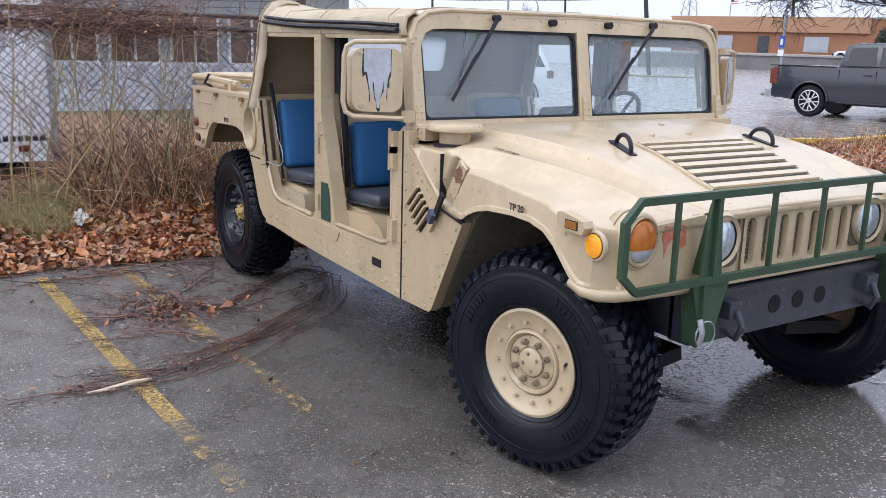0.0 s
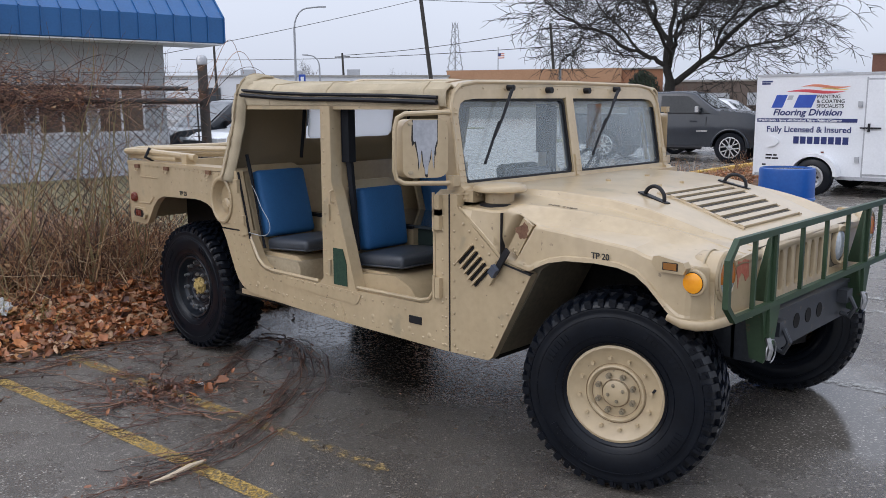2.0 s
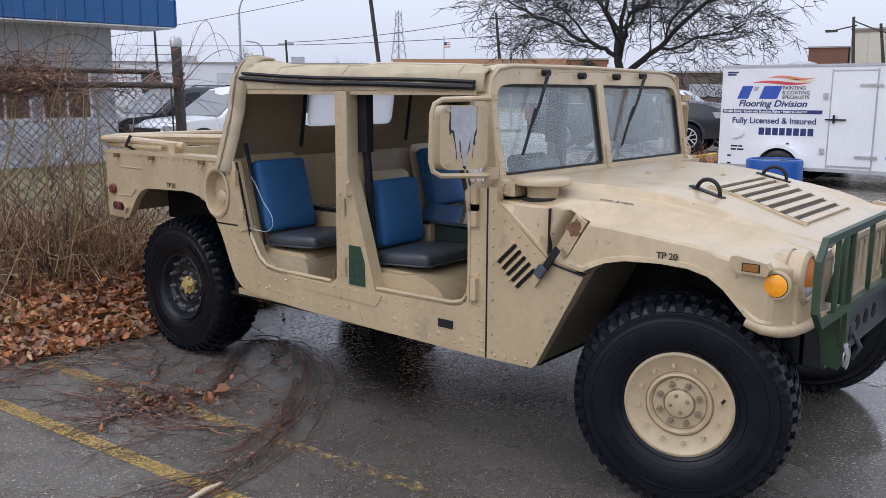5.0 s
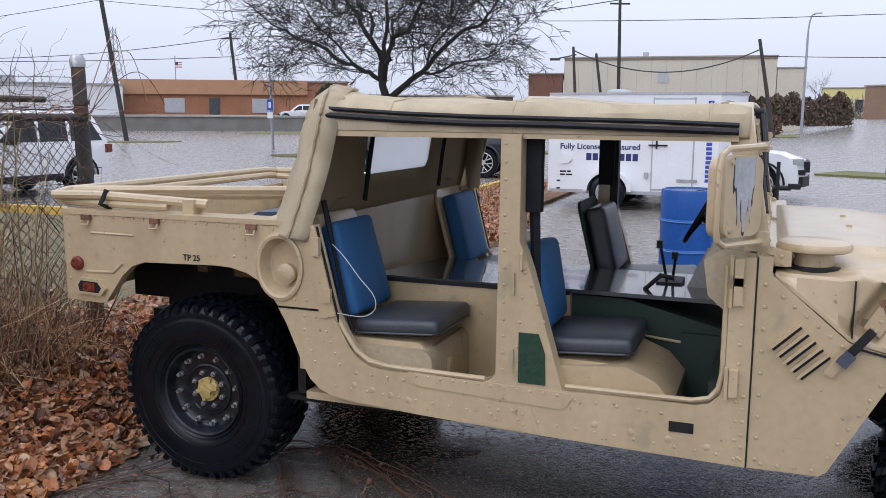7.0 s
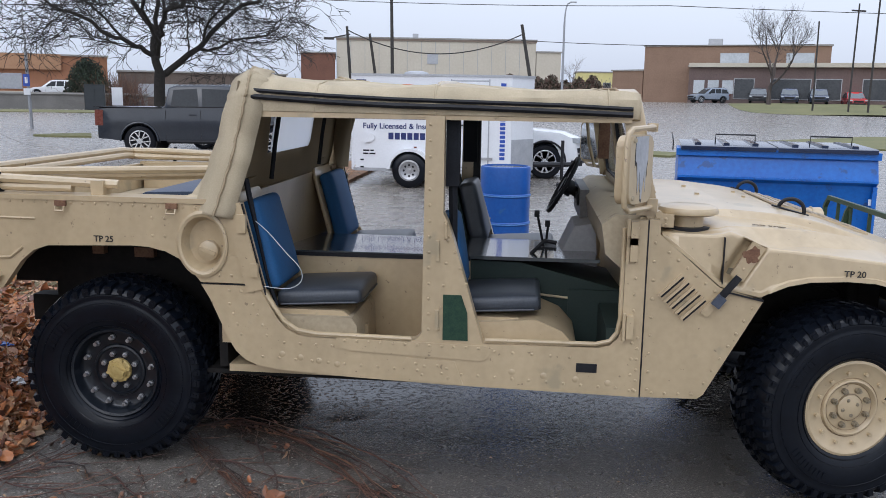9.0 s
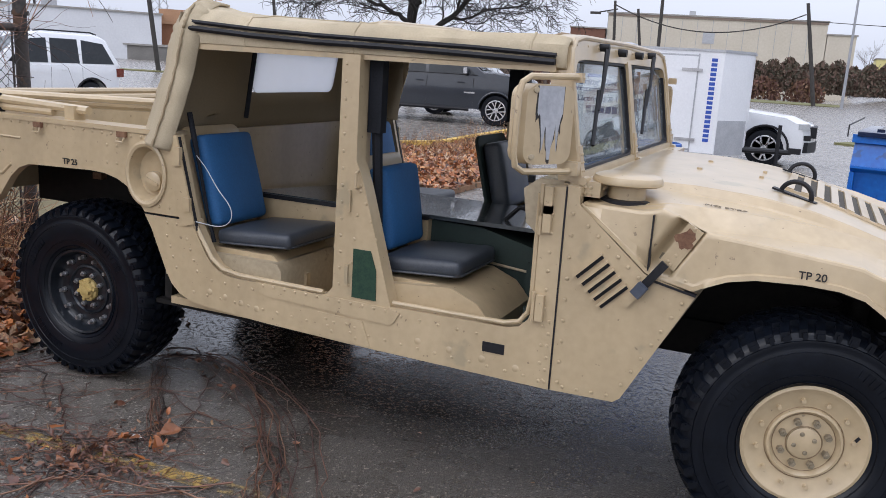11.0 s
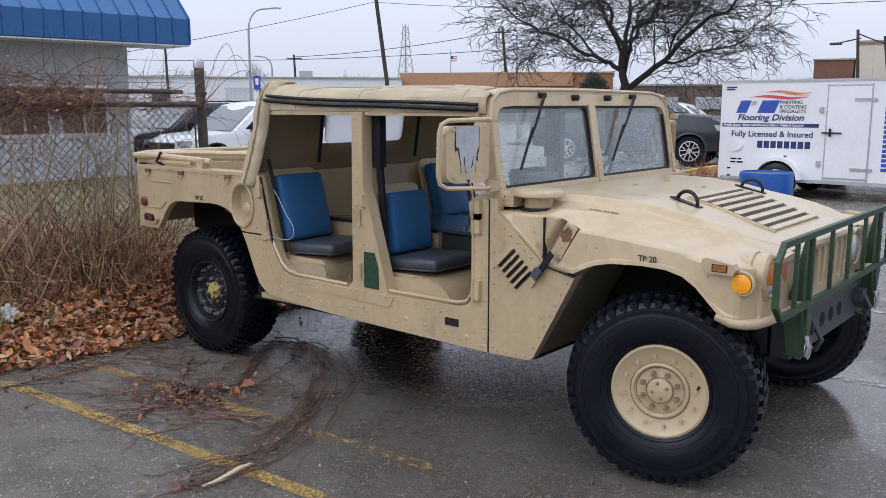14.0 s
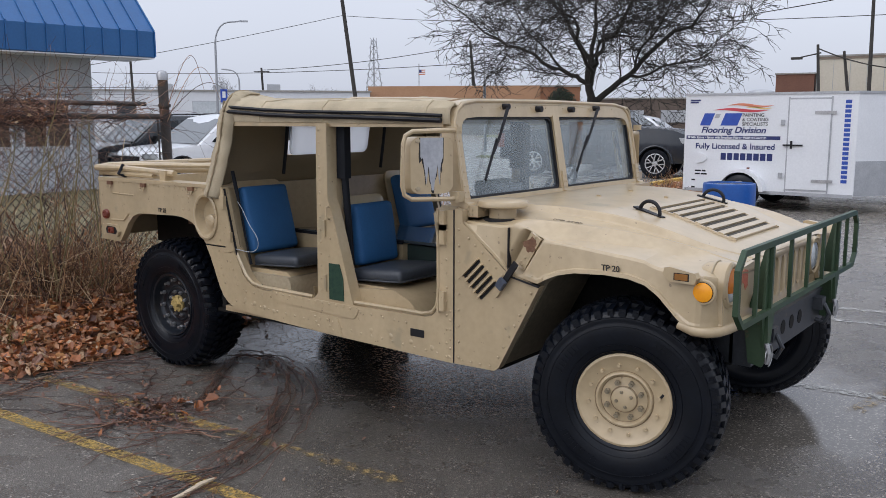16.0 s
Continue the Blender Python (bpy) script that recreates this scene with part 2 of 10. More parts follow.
    socket(pool, "From Min", 1.70)
    socket(pool, "From Max", 1.20)
    l.new(pw.outputs[0], pool.inputs["Value"])
    flat = n.new("ShaderNodeMapRange")
    socket(flat, "To Min", 0.75)
    socket(flat, "To Max", 0.05)
    # mask of the wet lot beyond the bays: calms relief, pales base colour
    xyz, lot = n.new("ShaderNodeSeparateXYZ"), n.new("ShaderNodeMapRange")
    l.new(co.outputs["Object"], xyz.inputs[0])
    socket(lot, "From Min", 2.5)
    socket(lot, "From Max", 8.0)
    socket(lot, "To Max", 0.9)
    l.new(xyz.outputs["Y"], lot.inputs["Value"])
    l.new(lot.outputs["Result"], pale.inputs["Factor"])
    calm, deep = n.new("ShaderNodeMath"), n.new("ShaderNodeMath")
    calm.operation, deep.operation = "MULTIPLY", "MAXIMUM"
    calm.inputs[1].default_value = 0.80
    l.new(wet.outputs["Result"], calm.inputs[0])
    l.new(calm.outputs[0], deep.inputs[0])
    l.new(pool.outputs["Result"], deep.inputs[1])
    deeper = n.new("ShaderNodeMath")
    deeper.operation = "MAXIMUM"
    l.new(deep.outputs[0], deeper.inputs[0])
    l.new(lot.outputs["Result"], deeper.inputs[1])
    l.new(deeper.outputs[0], flat.inputs["Value"])
    slick = n.new("ShaderNodeMix")
    slick.data_type = "FLOAT"
    slick.inputs[3].default_value = 0.03
    l.new(pool.outputs["Result"], slick.inputs[0])
    l.new(rw.outputs[0], slick.inputs[2])
    far_wet = n.new("ShaderNodeMix")
    far_wet.data_type = "FLOAT"
    far_wet.inputs[3].default_value = 0.27
    l.new(lot.outputs["Result"], far_wet.inputs[0])
    l.new(slick.outputs[0], far_wet.inputs[2])
    l.new(far_wet.outputs[0], p.inputs["Roughness"])
    bp, bp2 = n.new("ShaderNodeBump"), n.new("ShaderNodeBump")
    l.new(flat.outputs["Result"], bp.inputs["Strength"])
    l.new(flat.outputs["Result"], bp2.inputs["Strength"])
    socket(bp, "Distance", 0.005)
    l.new(stones.outputs["Distance"], bp.inputs["Height"])
    socket(bp2, "Distance", 0.003)
    l.new(grain.outputs["Fac"], bp2.inputs["Height"])
    l.new(bp.outputs["Normal"], bp2.inputs["Normal"])
    # shallow ripples and worn hollows that hold the film of water
    rip, rmap, rstr, bp3 = n.new("ShaderNodeTexNoise"), n.new("ShaderNodeMapping"), n.new("ShaderNodeMath"), n.new("ShaderNodeBump")
    socket(rmap, "Scale", (1.0, 1.25, 1.0))
    l.new(co.outputs["Object"], rmap.inputs["Vector"])
    l.new(rmap.outputs["Vector"], rip.inputs["Vector"])
    socket(rip, "Scale", 34.0)
    socket(rip, "Detail", 3.0)
    socket(rip, "Distortion", 0.6)
    rstr.operation = "MULTIPLY"
    rstr.inputs[1].default_value = 0.34
    l.new(wet.outputs["Result"], rstr.inputs[0])
    l.new(rstr.outputs[0], bp3.inputs["Strength"])
    socket(bp3, "Distance", 0.010)
    ris = n.new("ShaderNodeMapRange")
    ris.interpolation_type = "SMOOTHSTEP"
    socket(ris, "From Min", 0.54)
    socket(ris, "From Max", 0.66)
    l.new(rip.outputs["Fac"], ris.inputs["Value"])
    l.new(ris.outputs["Result"], bp3.inputs["Height"])
    l.new(bp2.outputs["Normal"], bp3.inputs["Normal"])
    l.new(bp3.outputs["Normal"], p.inputs["Normal"])
    return m


SAND = surface("sand_paint", (0.428, 0.328, 0.196), (0.482, 0.372, 0.228), (0.27, 0.44), 1.6, 30, 0.05, 0.002, fleck=(0.37, 0.30, 0.19), fleck_at=0.66, fleck_scale=5.0, coat=0.40)
socket(SAND.node_tree.nodes["Principled BSDF"], "Coat Roughness", 0.16)
def worn(m, chip, amount=0.65, at=0.70, scale=38.0, streak=0.10):
    """Small paint chips and long faint streaks of dirt over a paint."""
    n, l = m.node_tree.nodes, m.node_tree.links
    base = n["Principled BSDF"].inputs["Base Color"]
    was = base.links[0].from_socket
    co = n.new("ShaderNodeTexCoord")
    nz, edge, mx = n.new("ShaderNodeTexNoise"), n.new("ShaderNodeMapRange"), n.new("ShaderNodeMix")
    socket(nz, "Scale", scale)
    socket(nz, "Detail", 3.0)
    l.new(co.outputs["Object"], nz.inputs["Vector"])
    socket(edge, "From Min", at)
    socket(edge, "From Max", at + 0.03)
    socket(edge, "To Max", amount)
    l.new(nz.outputs["Fac"], edge.inputs["Value"])
    mp, st, sr, mul = n.new("ShaderNodeMapping"), n.new("ShaderNodeTexNoise"), n.new("ShaderNodeMapRange"), n.new("ShaderNodeMix")
    socket(mp, "Scale", (7.0, 7.0, 1.1))
    socket(st, "Scale", 1.0)
    socket(st, "Detail", 6.0)
    l.new(co.outputs["Object"], mp.inputs["Vector"])
    l.new(mp.outputs["Vector"], st.inputs["Vector"])
    socket(sr, "From Min", 0.35)
    socket(sr, "From Max", 0.65)
    socket(sr, "To Min", 1 - streak)
    socket(sr, "To Max", 1 + streak)
    l.new(st.outputs["Fac"], sr.inputs["Value"])
    mul.data_type, mul.blend_type = "RGBA", "MULTIPLY"
    mul.inputs["Factor"].default_value = 1.0
    l.new(was, mul.inputs["A"])
    l.new(sr.outputs["Result"], mul.inputs["B"])
    mx.data_type = "RGBA"
    mx.inputs["B"].default_value = (*chip, 1)
    l.new(edge.outputs["Result"], mx.inputs["Factor"])
    l.new(mul.outputs["Result"], mx.inputs["A"])
    l.new(mx.outputs["Result"], base)


worn(SAND, (0.16, 0.115, 0.07), streak=0.06)
SAND_FLOOR = surface("scuffed_sand_paint", (0.33, 0.27, 0.18), (0.43, 0.355, 0.24), (0.45, 0.7), 4, 50, 0.1, 0.002, fleck=(0.2, 0.15, 0.1), fleck_at=0.64)
CANVAS = surface("tan_canvas", (0.45, 0.375, 0.255), (0.54, 0.455, 0.32), (0.7, 0.9), 3, 160, 0.35, 0.003, spec=0.25, fleck=(0.38, 0.31, 0.205), fleck_at=0.58, fleck_scale=3.5)
worn(CANVAS, (0.60, 0.52, 0.39), 0.4, 0.66, 9.0, 0.12)
# CANVAS at half brightness for the cab's inside: shade put into the colour
CANVAS_IN = surface("shaded_inner_canvas", (0.20, 0.162, 0.108), (0.27, 0.22, 0.15), (0.8, 0.95), 3, 160, 0.35, 0.003, spec=0.2)
VINYL = pane_glass("milky_vinyl", (0.75, 0.76, 0.78), 0.30, 0.15, (0.93, 0.94, 0.95))
milk = VINYL.node_tree.nodes.new("ShaderNodeBsdfTranslucent")
milk.inputs[0].default_value = (0.82, 0.83, 0.85, 1)
veil = VINYL.node_tree.nodes.new("ShaderNodeMixShader")
veil.inputs[0].default_value = 0.70
def let_through(m, colour, share):
    """Cloth that lets some light through."""
    n, l = m.node_tree.nodes, m.node_tree.links
    t, x = n.new("ShaderNodeBsdfTranslucent"), n.new("ShaderNodeMixShader")
    t.inputs[0].default_value = (*colour, 1)
    x.inputs[0].default_value = share
    o = n["Material Output"].inputs[0]
    l.new(o.links[0].from_socket, x.inputs[1])
    l.new(t.outputs[0], x.inputs[2])
    l.new(x.outputs[0], o)


let_through(CANVAS, (0.62, 0.50, 0.33), 0.14)
let_through(CANVAS_IN, (0.55, 0.45, 0.30), 0.20)
last_link = VINYL.node_tree.nodes["Material Output"].inputs[0].links[0]
VINYL.node_tree.links.new(last_link.from_socket, veil.inputs[1])
VINYL.node_tree.links.new(milk.outputs[0], veil.inputs[2])
VINYL.node_tree.links.new(veil.outputs[0], VINYL.node_tree.nodes["Material Output"].inputs[0])
RUBBER = surface("tyre_rubber", (0.0022, 0.0032, 0.0058), (0.0052, 0.0072, 0.0120), (0.26, 0.48), 7, 60, 0.2, 0.002, spec=0.11, coat=0.32)
socket(RUBBER.node_tree.nodes["Principled BSDF"], "Coat Roughness", 0.14)
WHEEL_BLACK = surface("glossy_black_wheel_paint", (0.004, 0.006, 0.010), (0.010, 0.013, 0.018), (0.25, 0.45), 8, 60, 0.1, 0.002, spec=0.3, coat=0.5)
BLACK = surface("black_trim", (0.007, 0.007, 0.009), (0.017, 0.017, 0.020), (0.4, 0.65), 6, 60, 0.15, 0.002, spec=0.3)
BLACK_WEB = surface("black_webbing", (0.010, 0.011, 0.014), (0.02, 0.022, 0.028), (0.7, 0.9), 6, 160, 0.3, 0.002, spec=0.2)
UNDER = surface("underbody_black", (0.006, 0.006, 0.006), (0.017, 0.015, 0.014), (0.6, 0.85), 4, 30, 0.2, 0.004, spec=0.2)
NAVY_SEAT = surface("dark_grey_seat_vinyl", (0.030, 0.036, 0.046), (0.050, 0.058, 0.072), (0.32, 0.48), 5, 120, 0.2, 0.002)
BLUE_SEAT = surface("blue_seat_cover", (0.012, 0.085, 0.225), (0.020, 0.115, 0.285), (0.6, 0.8), 5, 120, 0.2, 0.002)
GREEN = surface("dark_green_paint", (0.018, 0.041, 0.018), (0.028, 0.057, 0.025), (0.4, 0.6), 4, 60, 0.1, 0.002)
worn(GREEN, (0.09, 0.055, 0.03), 0.6, 0.68, 30.0, 0.15)
DKGREEN = surface("green_black_liner", (0.009, 0.021, 0.018), (0.016, 0.031, 0.026), (0.6, 0.8), 5, 80, 0.2, 0.003)
DOG_TOP = surface("glossy_engine_cover", (0.035, 0.042, 0.046), (0.060, 0.070, 0.075), (0.09, 0.18), 4, 50, 0.04, 0.002, coat=0.45)
BUMPER = surface("bumper_charcoal", (0.022, 0.025, 0.030), (0.040, 0.044, 0.052), (0.35, 0.55), 5, 60, 0.15, 0.002, fleck=(0.10, 0.07, 0.045), fleck_at=0.70)
worn(BUMPER, (0.13, 0.09, 0.06), 0.6, 0.67, 26.0, 0.18)
STEEL = surface("bare_steel", (0.35, 0.35, 0.36), (0.50, 0.50, 0.51), (0.3, 0.5), 10, 80, 0.1, 0.001, metal=0.9)
RUST = surface("rusted_steel", (0.12, 0.05, 0.028), (0.22, 0.12, 0.065), (0.6, 0.9), 20, 90, 0.3, 0.002)
BRASS = surface("gold_hub_paint", (0.38, 0.27, 0.09), (0.50, 0.37, 0.15), (0.4, 0.6), 12, 80, 0.1, 0.002)
AMBER = surface("amber_lens", (0.85, 0.30, 0.01), (0.92, 0.37, 0.015), (0.12, 0.2), 10, 60, 0.1)
RED_LENS = surface("red_lens", (0.115, 0.022, 0.012), (0.17, 0.032, 0.016), (0.2, 0.35), 10, 60, 0.1)
RED_PAINT = surface("red_primer", (0.42, 0.10, 0.06), (0.50, 0.22, 0.14), (0.5, 0.7), 12, 60, 0.1)
LAMP_GLASS = surface("headlamp_lens", (0.45, 0.48, 0.50), (0.65, 0.68, 0.70), (0.08, 0.15), 14, 60, 0.15, 0.003, metal=0.5)
INK = surface("stencil_black", (0.012, 0.011, 0.010), (0.03, 0.027, 0.024), (0.6, 0.8), 20, 80, 0)
BARE = surface("bare_grey_aluminium", (0.34, 0.35, 0.38), (0.46, 0.47, 0.50), (0.35, 0.5), 12, 60, 0.1, 0.001, metal=0.3)
CHROME_GLASS = surface("mirror_silver", (0.60, 0.62, 0.64), (0.66, 0.68, 0.70), (0.03, 0.06), 3, 20, 0, metal=1.0)
WIND_GLASS = pane_glass("dusty_windscreen_glass", (0.44, 0.50, 0.54), 0.12)
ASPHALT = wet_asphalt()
YELLOW_LINE = worn_paint("worn_yellow_line", (0.46, 0.30, 0.075), 0.515, 60.0)
HALF_LINE = worn_paint("half_worn_yellow_line", (0.44, 0.29, 0.085), 0.49, 22.0)
FADED_LINE = worn_paint("faded_yellow_line", (0.36, 0.25, 0.10), 0.435, 17.0)
WHITE_LINE = worn_paint("faded_white_line", (0.42, 0.41, 0.38), 0.50, 20.0)
YELLOW_KERB = surface("yellow_kerb_paint", (0.55, 0.34, 0.05), (0.66, 0.43, 0.09), (0.5, 0.75), 4, 40, 0.2, 0.004, fleck=(0.25, 0.22, 0.17), fleck_at=0.62)
CONCRETE = surface("weathered_concrete", (0.24, 0.23, 0.21), (0.36, 0.345, 0.32), (0.7, 0.9), 1.5, 30, 0.2, 0.004)


# ---- mesh helpers ----
def thing(name, label, category, at=(0, 0, 0), turn=0.0, group="", kind=""):
    ob = new(name)
    ob.empty_display_size = 0.2
    ob.location, ob.rotation_euler = at, (0, 0, radians(turn))
    return tagged(ob, label, category, group, kind)


def finish(bm, material, name, smooth=40.0, bevel=0.0, seg=2):
    if bevel:
        sharp = [e for e in bm.edges if len(e.link_faces) == 2 and e.calc_face_angle(0) > radians(28)]
        bmesh.ops.bevel(bm, geom=sharp, offset=bevel, segments=seg, affect="EDGES", profile=0.5, clamp_overlap=True)
    bmesh.ops.recalc_face_normals(bm, faces=bm.faces)
    me = bpy.data.meshes.new(name)
    bm.to_mesh(me)
    bm.free()
    for mt in (material if isinstance(material, (list, tuple)) else [material]):
        me.materials.append(mt)
    if smooth:
        me.polygons.foreach_set("use_smooth", [True] * len(me.polygons))
        me.set_sharp_from_angle(angle=radians(smooth))
    return me


def part(name, bm, material, parent, label="", smooth=40.0, bevel=0.0, at=None, kind=""):
    """Links a bmesh as one mesh object under a thing or part."""
    ob = new(name, finish(bm, material, name, smooth, bevel))
    ob.parent = parent
    if at is not None:
        ob.location = at
    return tagged(ob, label, kind=kind)


def solo(name, bm, material, label, category, smooth=40.0, bevel=0.0, kind="", group=""):
    """A thing or a piece of the setting that is one mesh."""
    return tagged(new(name, finish(bm, material, name, smooth, bevel)), label, category, group, kind)


def mesh_of(name, verts, faces, material, smooth=False):
    me = bpy.data.meshes.new(name)
    me.from_pydata(verts, [], faces)
    for mt in (material if isinstance(material, (list, tuple)) else [material]):
        me.materials.append(mt)
    if smooth:
        me.polygons.foreach_set("use_smooth", [True] * len(me.polygons))
    return me


def box(x0, x1, y0, y1, z0, z1, bm=None, bevel=0.0):
    bm = bm or bmesh.new()
    v = [bm.verts.new((x, y, z)) for x in (x0, x1) for y in (y0, y1) for z in (z0, z1)]
    fs = [bm.faces.new([v[i] for i in q]) for q in ((0, 1, 3, 2), (4, 6, 7, 5), (0, 4, 5, 1), (2, 3, 7, 6), (0, 2, 6, 4), (1, 5, 7, 3))]
    if bevel:
        es = list({e for f in fs for e in f.edges})
        bmesh.ops.bevel(bm, geom=es, offset=bevel, segments=3, affect="EDGES", profile=0.5)
    return bm


def obox(m, sx, sy, sz, bm=None):
    """A box of the given sizes about the pose m."""
    bm = bm or bmesh.new()
    v = [bm.verts.new(m @ Vector((x * sx / 2, y * sy / 2, z * sz / 2))) for x in (-1, 1) for y in (-1, 1) for z in (-1, 1)]
    for q in ((0, 1, 3, 2), (4, 6, 7, 5), (0, 4, 5, 1), (2, 3, 7, 6), (0, 2, 6, 4), (1, 5, 7, 3)):
        bm.faces.new([v[i] for i in q])
    return bm


def prism(poly, a0, a1, axis="y", bm=None, shrink=None):
    """A polygon pushed from a0 to a1 along an axis; (u, v) are the two other axes in order. shrink: moves the second end's points."""
    bm = bm or bmesh.new()

    def put(u, v, a):
        return (u, a, v) if axis == "y" else (a, u, v) if axis == "x" else (u, v, a)
    p = [bm.verts.new(put(u, v, a0)) for u, v in poly]
    q = [bm.verts.new(put(*(shrink(u, v) if shrink else (u, v)), a1)) for u, v in poly]
    bm.faces.new(p)
    bm.faces.new(q[::-1])
    for i in range(len(poly)):
        j = (i + 1) % len(poly)
        bm.faces.new((p[i], q[i], q[j], p[j]))
    return bm


def grid(rows, bm=None, close=False):
    bm = bm or bmesh.new()
    vs = [[bm.verts.new(p) for p in r] for r in rows]
    for a, b in zip(vs, vs[1:]):
        k = len(a)
        for i in range(k if close else k - 1):
            j = (i + 1) % k
            bm.faces.new((a[i], a[j], b[j], b[i]))
    return bm


def frame_of(d):
    d = Vector(d).normalized()
    s = d.cross(Vector((0, 0, 1)) if abs(d.z) < 0.95 else Vector((1, 0, 0))).normalized()
    return s, s.cross(d).normalized()


def tube(pts, r, seg=8, bm=None, closed=False, caps=True):
    """A round bar along points; r: one radius, or one a point."""
    bm = bm or bmesh.new()
    pts = [Vector(p) for p in pts]
    k = len(pts)
    rings = []
    for i, p in enumerate(pts):
        a = pts[(i - 1) % k] if (closed or i > 0) else p
        b = pts[(i + 1) % k] if (closed or i < k - 1) else p
        s, u = frame_of(b - a)
        if rings:
            s = (last - last.dot((b - a).normalized()) * (b - a).normalized()).normalized()
            u = s.cross((b - a).normalized())
        last = s
        rad = r[i] if isinstance(r, (list, tuple)) else r
        rings.append([bm.verts.new(p + rad * (math.cos(2 * math.pi * j / seg) * s + math.sin(2 * math.pi * j / seg) * u)) for j in range(seg)])
    pairs = list(zip(rings, rings[1:])) + ([(rings[-1], rings[0])] if closed else [])
    for a, b in pairs:
        for j in range(seg):
            bm.faces.new((a[j], a[(j + 1) % seg], b[(j + 1) % seg], b[j]))
    if caps and not closed:
        bm.faces.new(rings[0][::-1])
        bm.faces.new(rings[-1])
    return bm


def lathe(profile, centre=(0, 0, 0), axis="y", seg=32, bm=None, caps=True):
    """(radius, along) pairs turned round an axis through centre."""
    bm = bm or bmesh.new()
    rings = []
    c = Vector(centre)
    for r, h in profile:
        ring = []
        for j in range(seg):
            a = 2 * math.pi * j / seg
            u, v = r * math.cos(a), r * math.sin(a)
            ring.append(bm.verts.new(c + Vector((u, h, v) if axis == "y" else (h, u, v) if axis == "x" else (u, v, h))))
        rings.append(ring)
    for a, b in zip(rings, rings[1:]):
        for j in range(seg):
            bm.faces.new((a[j], a[(j + 1) % seg], b[(j + 1) % seg], b[j]))
    for ring in (rings[0], rings[-1]) if caps else ():
        bm.faces.new(ring)
    return bm


def dome(c, n, r, h, bm, seg=7):
    """A rivet head at c that looks along n."""
    s, u = frame_of(n)
    n, c = Vector(n).normalized(), Vector(c)
    low = [bm.verts.new(c + r * (math.cos(2 * math.pi * j / seg) * s + math.sin(2 * math.pi * j / seg) * u)) for j in range(seg)]
    mid = [bm.verts.new(c + n * h * 0.75 + 0.7 * r * (math.cos(2 * math.pi * j / seg) * s + math.sin(2 * math.pi * j / seg) * u)) for j in range(seg)]
    top = bm.verts.new(c + n * h)
    for j in range(seg):
        k = (j + 1) % seg
        bm.faces.new((low[j], low[k], mid[k], mid[j]))
        bm.faces.new((mid[j], mid[k], top))
    return bm


def words(name, text, size, m, material, parent, bold=0.0, squeeze=1.0, shear=0.0, align="LEFT", label=""):
    """Lettering in the built-in font, turned into a mesh; m: its pose, text running along +x of the pose, up +y."""
    cu = bpy.data.curves.new(name, "FONT")
    cu.body, cu.size, cu.extrude, cu.offset, cu.shear, cu.align_x = text, size, 0.001, bold, shear, align
    tmp = bpy.data.objects.new(name, cu)
    scene.collection.objects.link(tmp)
    me = bpy.data.meshes.new_from_object(tmp.evaluated_get(bpy.context.evaluated_depsgraph_get()))
    bpy.data.objects.remove(tmp)
    bpy.data.curves.remove(cu)
    me.transform(m @ Matrix.Diagonal((squeeze, 1, 1, 1)))
    me.materials.clear()
    me.materials.append(material)
    ob = new(name, me)
    ob.parent = parent
    return tagged(ob, label)


def spread(a, b, k):
    """k points evenly from a to b."""
    a, b = Vector(a), Vector(b)
    return [a.lerp(b, i / max(1, k - 1)) for i in range(k)]


# ---- the truck ----
truck = thing("military_truck", "sand-painted four-door military utility truck, doors removed, parked on wet asphalt", "truck")
W = 1.06


def side_prism(poly, s, depth=0.045, out=W):
    return prism(poly, s * out, s * (out - depth))


def rivets(name, spots, parent, r=0.0075, h=0.005, material=None):
    bm = bmesh.new()
    for c, n in spots:
        dome(c, n, r, h, bm)
    return part(name, bm, material or SAND, parent, kind="stuff")


def row(a, b, k, s, out=W):
    return [((x, s * out, z), (0, s, 0)) for x, z in [(a[0] + (b[0] - a[0]) * i / (k - 1), a[1] + (b[1] - a[1]) * i / (k - 1)) for i in range(k)]]


BED = [(-0.77, 0.83), (-0.56, 0.825), (-0.53, 0.835), (-0.48, 0.90), (-0.43, 0.965), (-0.37, 1.015), (-0.30, 1.04), (0.10, 1.052), (0.18, 1.048), (0.26, 1.03), (0.32, 1.00), (0.375, 0.95), (0.42, 0.895),
       (0.655, 0.895), (0.63, 1.00), (0.585, 1.20), (0.57, 1.245), (-0.77, 1.262)]
QUARTER = [(0.42, 0.887), (0.46, 0.82), (0.50, 0.73), (0.545, 0.63), (0.575, 0.58), (0.62, 0.54), (0.68, 0.515), (0.78, 0.50), (1.10, 0.482), (1.50, 0.468), (2.386, 0.452),
           (2.386, 1.235), (2.30, 1.225), (2.30, 0.765), (2.285, 0.715), (2.25, 0.68), (2.20, 0.668), (1.70, 0.662), (1.69, 0.69), (1.56, 1.13), (1.535, 1.20), (1.515, 1.24), (1.515, 1.655), (1.435, 1.655), (1.425, 0.70), (1.40, 0.67), (1.36, 0.655),
           (0.93, 0.658), (0.865, 0.667), (0.81, 0.695), (0.77, 0.74), (0.735, 0.80), (0.70, 0.86), (0.692, 0.887)]
COWL = [(2.392, 0.452), (2.635, 0.456), (2.66, 0.475), (2.885, 0.905), (2.70, 0.955), (2.44, 1.175), (2.44, 1.235), (2.392, 1.24)]
FILL = [(0.435 + 0.096 * math.cos(radians(a)), 1.07 + 0.123 * math.sin(radians(a))) for a in range(-20, -381, -15)]
